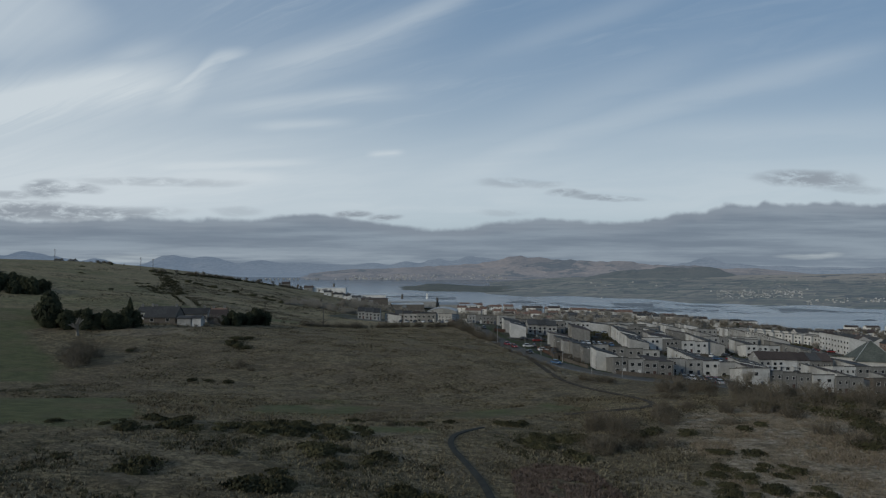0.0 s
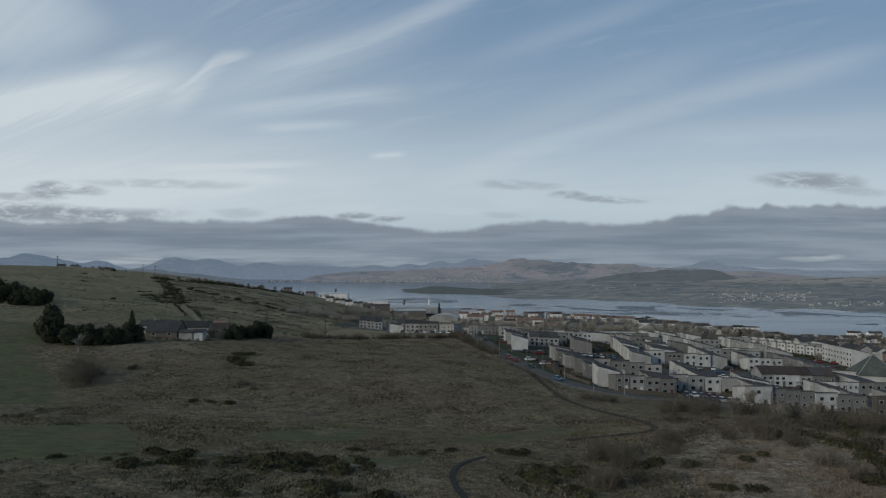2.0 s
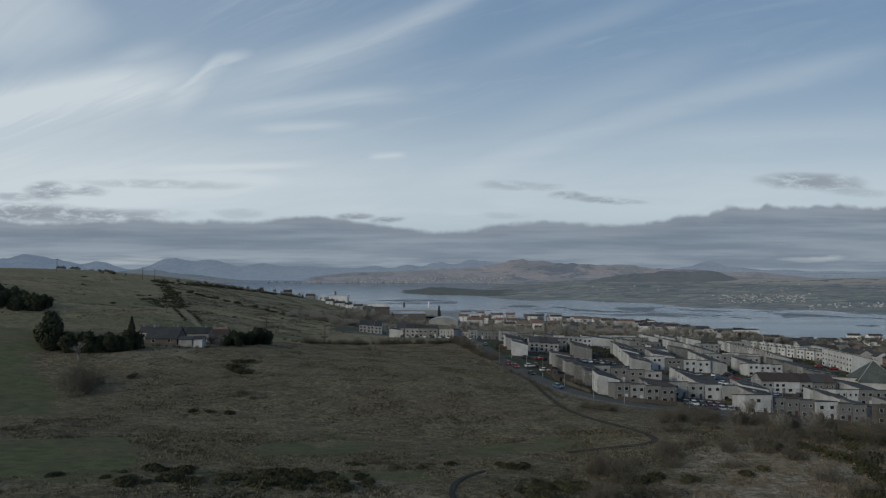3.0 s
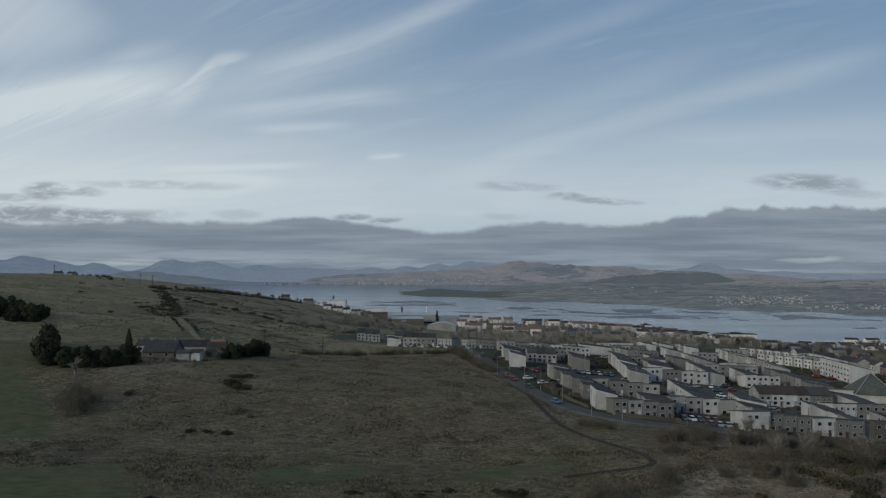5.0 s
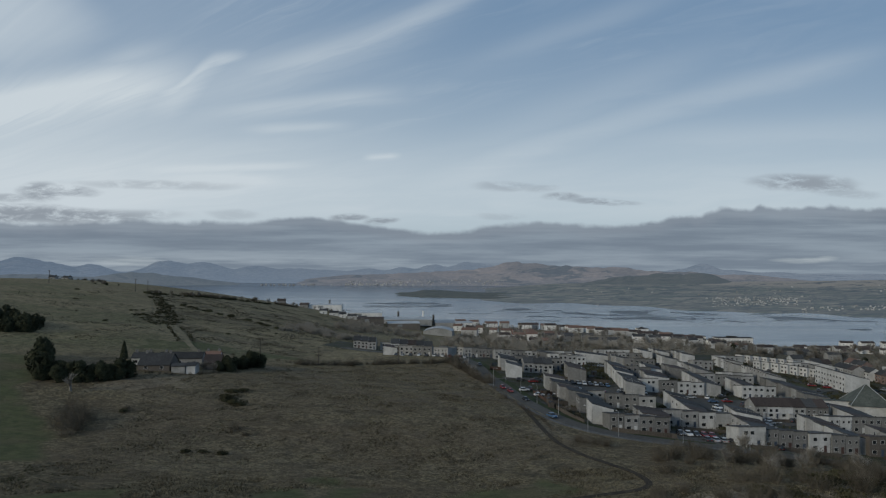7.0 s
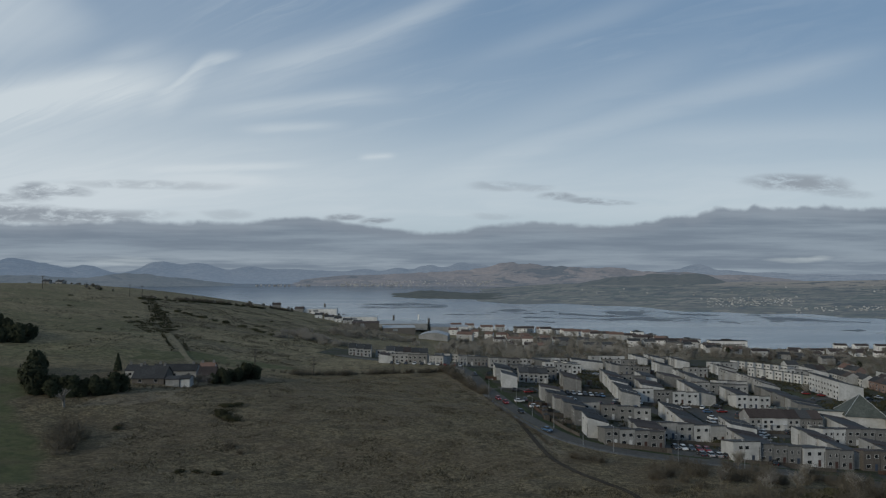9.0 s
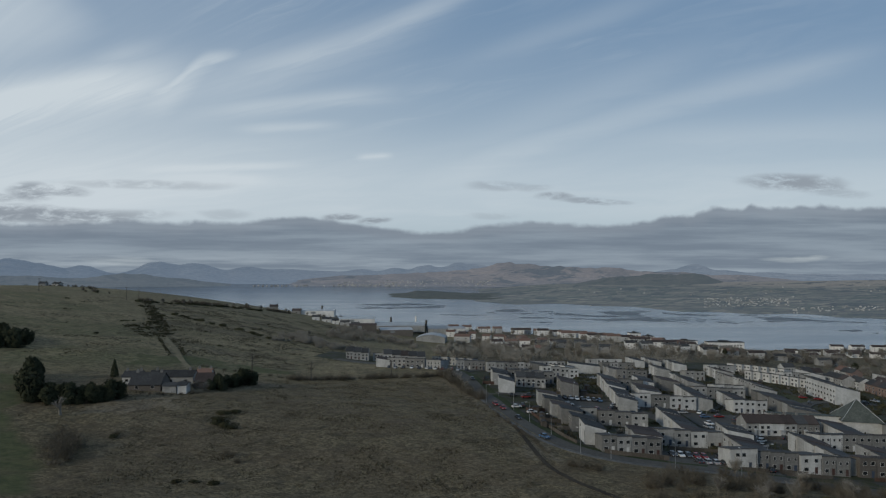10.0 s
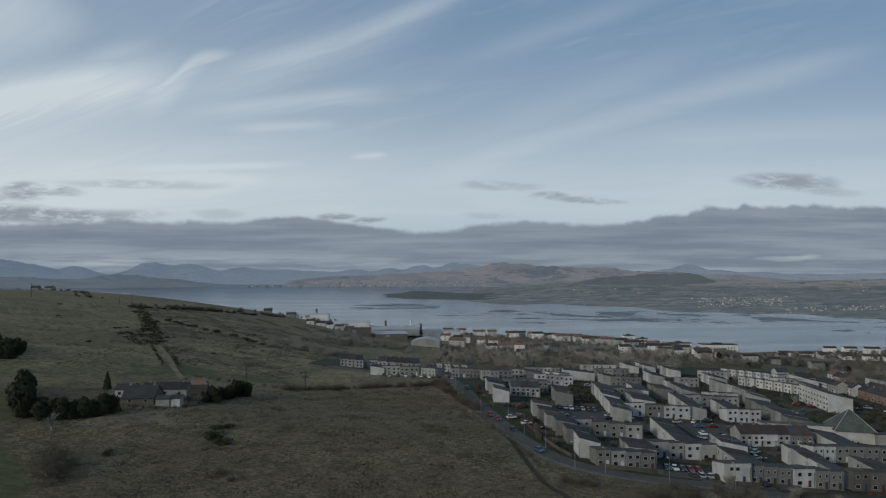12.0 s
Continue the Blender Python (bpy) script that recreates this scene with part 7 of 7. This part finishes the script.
LAMP_POST = mesh_of("column", lambda bm: (pole_bm(bm, 0, 0, -0.4, 1.2, 0.11, 0.11), pole_bm(bm, 0, 0, 1.2, 7.6, 0.08, 0.05), box_bm(bm, -0.03, -0.03, 7.5, 1.2, 0.03, 7.6)), STEEL)
LAMP_HEAD = mesh_of("lantern", lambda bm: box_bm(bm, 0, -0.14, -0.08, 0.7, 0.14, 0.07), TRIM)


def street_lamp(x, y, angle):
    ob = new("street_lamp")
    ob.matrix_world = Matrix.Translation((x, y, hz(x, y))) @ Matrix.Rotation(radians(angle), 4, "Z")
    tagged(ob, "grey steel street lamp beside the road", "street lamp", "street lamps")
    put_part(LAMP_POST, "column", ob, (0, 0, 0))
    put_part(LAMP_HEAD, "lantern", ob, (1.1, 0, 7.55))


for x, y, a in ((70, 192.5, 90), (46, 207.5, 120), (40.8, 229, 170), (36.5, 250, 170), (33.2, 272, 170), (23, 283, 0), (29.5, 296, 170), (54, 202, 100), (88, 190, 90), (103, 205, 0), (110, 240, 0), (82, 284, 90), (64, 302, -90), (14, 322, 0), (120, 292, -90), (95, 372, -90)):
    street_lamp(x, y, a)

WOOD_POLE = mesh_of("pole", lambda bm: pole_bm(bm, 0, 0, -0.6, 9.0, 0.20, 0.15), WOOD)
POLE_ARM = mesh_of("crossarm", lambda bm: box_bm(bm, -0.9, -0.06, 8.4, 0.9, 0.06, 8.55), WOOD)


def wire_pole(x, y, scale=1.0):
    ob = new("utility_pole")
    ob.matrix_world = Matrix.Translation((x, y, hz(x, y))) @ Matrix.Diagonal((1.4, 1.4, scale, 1))
    tagged(ob, "wooden utility pole standing in the grass", "utility pole", "utility poles")
    put_part(WOOD_POLE, "pole", ob, (0, 0, 0))
    put_part(POLE_ARM, "crossarm", ob, (0, 0.13, 0))


for x, y in ((-57, 318), (-20, 332), (-88, 330), (-263, 604), (-274, 604), (-352, 604)):
    wire_pole(x, y, 1.3 if y > 500 else 1.0)

POST = mesh_of("post", lambda bm: box_bm(bm, -0.05, -0.05, -0.3, 0.05, 0.05, 1.75), WOOD)


def fence(line, mat, label, high=1.6, step=1.9):
    """A board fence: posts with board panels between them."""
    pts = along(line, step)
    ob = new("fence")
    ob.location = (*pts[0], hz(*pts[0]))
    tagged(ob, label, "fence", "garden fences")
    base = Vector(ob.location)
    for (ax, ay), (bx, by) in zip(pts[:-1], pts[1:]):
        za, zb = hz(ax, ay), hz(bx, by)
        put_part(POST, "post", ob, Vector((ax, ay, za)) - base)
        d = Vector((bx - ax, by - ay, 0))
        nrm = Vector((-d.y, d.x, 0)).normalized() * 0.025
        a, b = Vector((ax, ay, za)) - base, Vector((bx, by, zb)) - base
        v = []
        for s in (-1, 1):
            v += [tuple(a + nrm * s + Vector((0, 0, 0.08))), tuple(b + nrm * s + Vector((0, 0, 0.08))), tuple(b + nrm * s + Vector((0, 0, high))), tuple(a + nrm * s + Vector((0, 0, high)))]
        mesh_from("panel", v, [(0, 1, 2, 3), (7, 6, 5, 4), (0, 4, 5, 1), (1, 5, 6, 2), (2, 6, 7, 3), (3, 7, 4, 0)], mat, ob)


FW = "weathered timber garden fence"
fence([(54, 209.2), (60, 207.6), (73, 206.0)], WOOD, FW)
fence([(47.5, 219.5), (45, 229), (43, 242), (41, 256)], WOOD, FW, 1.4)
fence([(43, 242), (50, 243)], WOOD, FW)
fence([(41.5, 254), (49, 254.5)], WOOD, FW)
fence([(41, 262), (47, 262)], WOOD, FW)
fence([(39, 272), (46, 273)], FENCE_RED, "reddish stained garden fence")
fence([(42, 248), (40.5, 262), (38.5, 274)], FENCE_RED, "reddish stained garden fence", 1.3)
fence([(24, 318), (26, 332), (27, 343)], FENCE_RED, "reddish stained garden fence", 1.3)
fence([(24.5, 321), (30, 321)], FENCE_RED, "reddish stained garden fence")
fence([(80, 226), (92, 226), (101, 227)], WOOD, FW, 1.2)
fence([(57, 308), (68, 308), (79, 309)], WOOD, FW)
fence([(90, 291), (100, 292), (116, 293)], WOOD, FW, 1.3)
fence([(122, 250), (132, 251), (144, 252)], WOOD, FW, 1.4)
fence([(91, 198.2), (100, 198.5), (112, 199)], WOOD, FW, 1.2)
fence([(132, 199), (145, 199.5), (160, 202)], FENCE_RED, "reddish stained garden fence", 1.2)


# ------------------------------------------------------------------ back gardens: sheds, bins, low walls
SHED_WALL = mesh_of("wall", lambda bm: prism_bm(bm, [(0, -0.4), (1.8, -0.4), (1.8, 1.9), (0.9, 2.3), (0, 1.9)], 0, 2.4), WOOD)
SHED_ROOF = mesh_of("roof", lambda bm: prism_bm(bm, [(-0.12, 1.88), (0.9, 2.33), (1.92, 1.88), (1.92, 1.95), (0.9, 2.41), (-0.12, 1.95)], -0.1, 2.5), ROOF_DARK)
SHED_DOOR = mesh_of("door", lambda bm: box_bm(bm, 0.3, -0.04, 0.05, 1.1, -0.005, 1.75), FENCE_RED)


def garden_shed(x, y, angle):
    ob = new("garden_shed")
    ob.matrix_world = Matrix.Translation((x, y, hz(x, y) + 0.1)) @ Matrix.Rotation(radians(angle), 4, "Z")
    tagged(ob, "small weathered timber shed in a back garden", "shed", "garden sheds")
    put_part(SHED_WALL, "wall", ob, (0, 0, 0))
    put_part(SHED_ROOF, "roof", ob, (0, 0, 0))
    put_part(SHED_DOOR, "door", ob, (0, 0, 0))


for x, y in ((62, 228), (66, 223), (74, 243), (84, 245), (92, 244), (101, 243), (58, 273), (66, 272), (75, 271), (84, 268), (98, 258), (103, 276), (110, 311), (101, 312), (92, 312),
             (114, 322), (118, 308), (140, 311), (148, 312), (129, 311), (145, 250), (151, 249), (124, 270), (132, 269), (140, 270), (134, 218), (119, 216), (106, 215), (150, 219), (158, 250)):
    garden_shed(x, y, rnd.choice((2, 92, -88, 182)))
for x, y in ((42, 262), (43, 254), (41, 271), (40, 246), (72, 313), (74, 324), (48, 342), (56, 342), (64, 341), (102, 344), (98, 372), (120, 372), (130, 402), (150, 345), (155, 360), (192, 392), (200, 402), (226, 372), (232, 392)):
    garden_shed(x, y, rnd.choice((2, 92, -88, 182)))
for x, y, a in ((60, 275, 90), (55, 268, 95), (99, 283, 5), (96, 279, 5), (125, 296, 0), (151, 287, 5), (155, 288, 5), (144, 286, 5), (170, 300, 60), (174, 306, 60), (190, 335, 60), (216, 349, 5), (222, 350, 5), (228, 350, 5),
                (104, 222, 85), (105, 229, 85), (101, 199, 75), (110, 256, 80), (118, 258, 10), (66, 376, 5), (72, 377, 5), (78, 376, 5), (34, 372, 40), (46, 376, 10), (86, 299, 80), (89, 292, 100), (85, 282, 20), (66, 281, 95), (62, 282, 95)):
    car(x, y, a + rnd.uniform(-4, 4), rnd.choice((SILVER, WHITE_P, DARK, DARK, BLACK, RED, BLUE, SILVER)))
FG = "low timber garden fence between terraces"
fence([(57, 270), (72, 269.5), (84, 266)], WOOD, FG, 1.3)
fence([(80, 243), (92, 243.5), (103, 243)], WOOD, FG, 1.3)
fence([(90, 310), (104, 310.5), (118, 310)], WOOD, FG, 1.3)
fence([(118, 196.5), (112, 196), (104, 196)], WOOD, FG, 1.1)
fence([(136, 310), (144, 311), (152, 311)], WOOD, FG, 1.3)
fence([(58, 222.5), (66, 222), (76, 222.5)], WOOD, FG, 1.3)
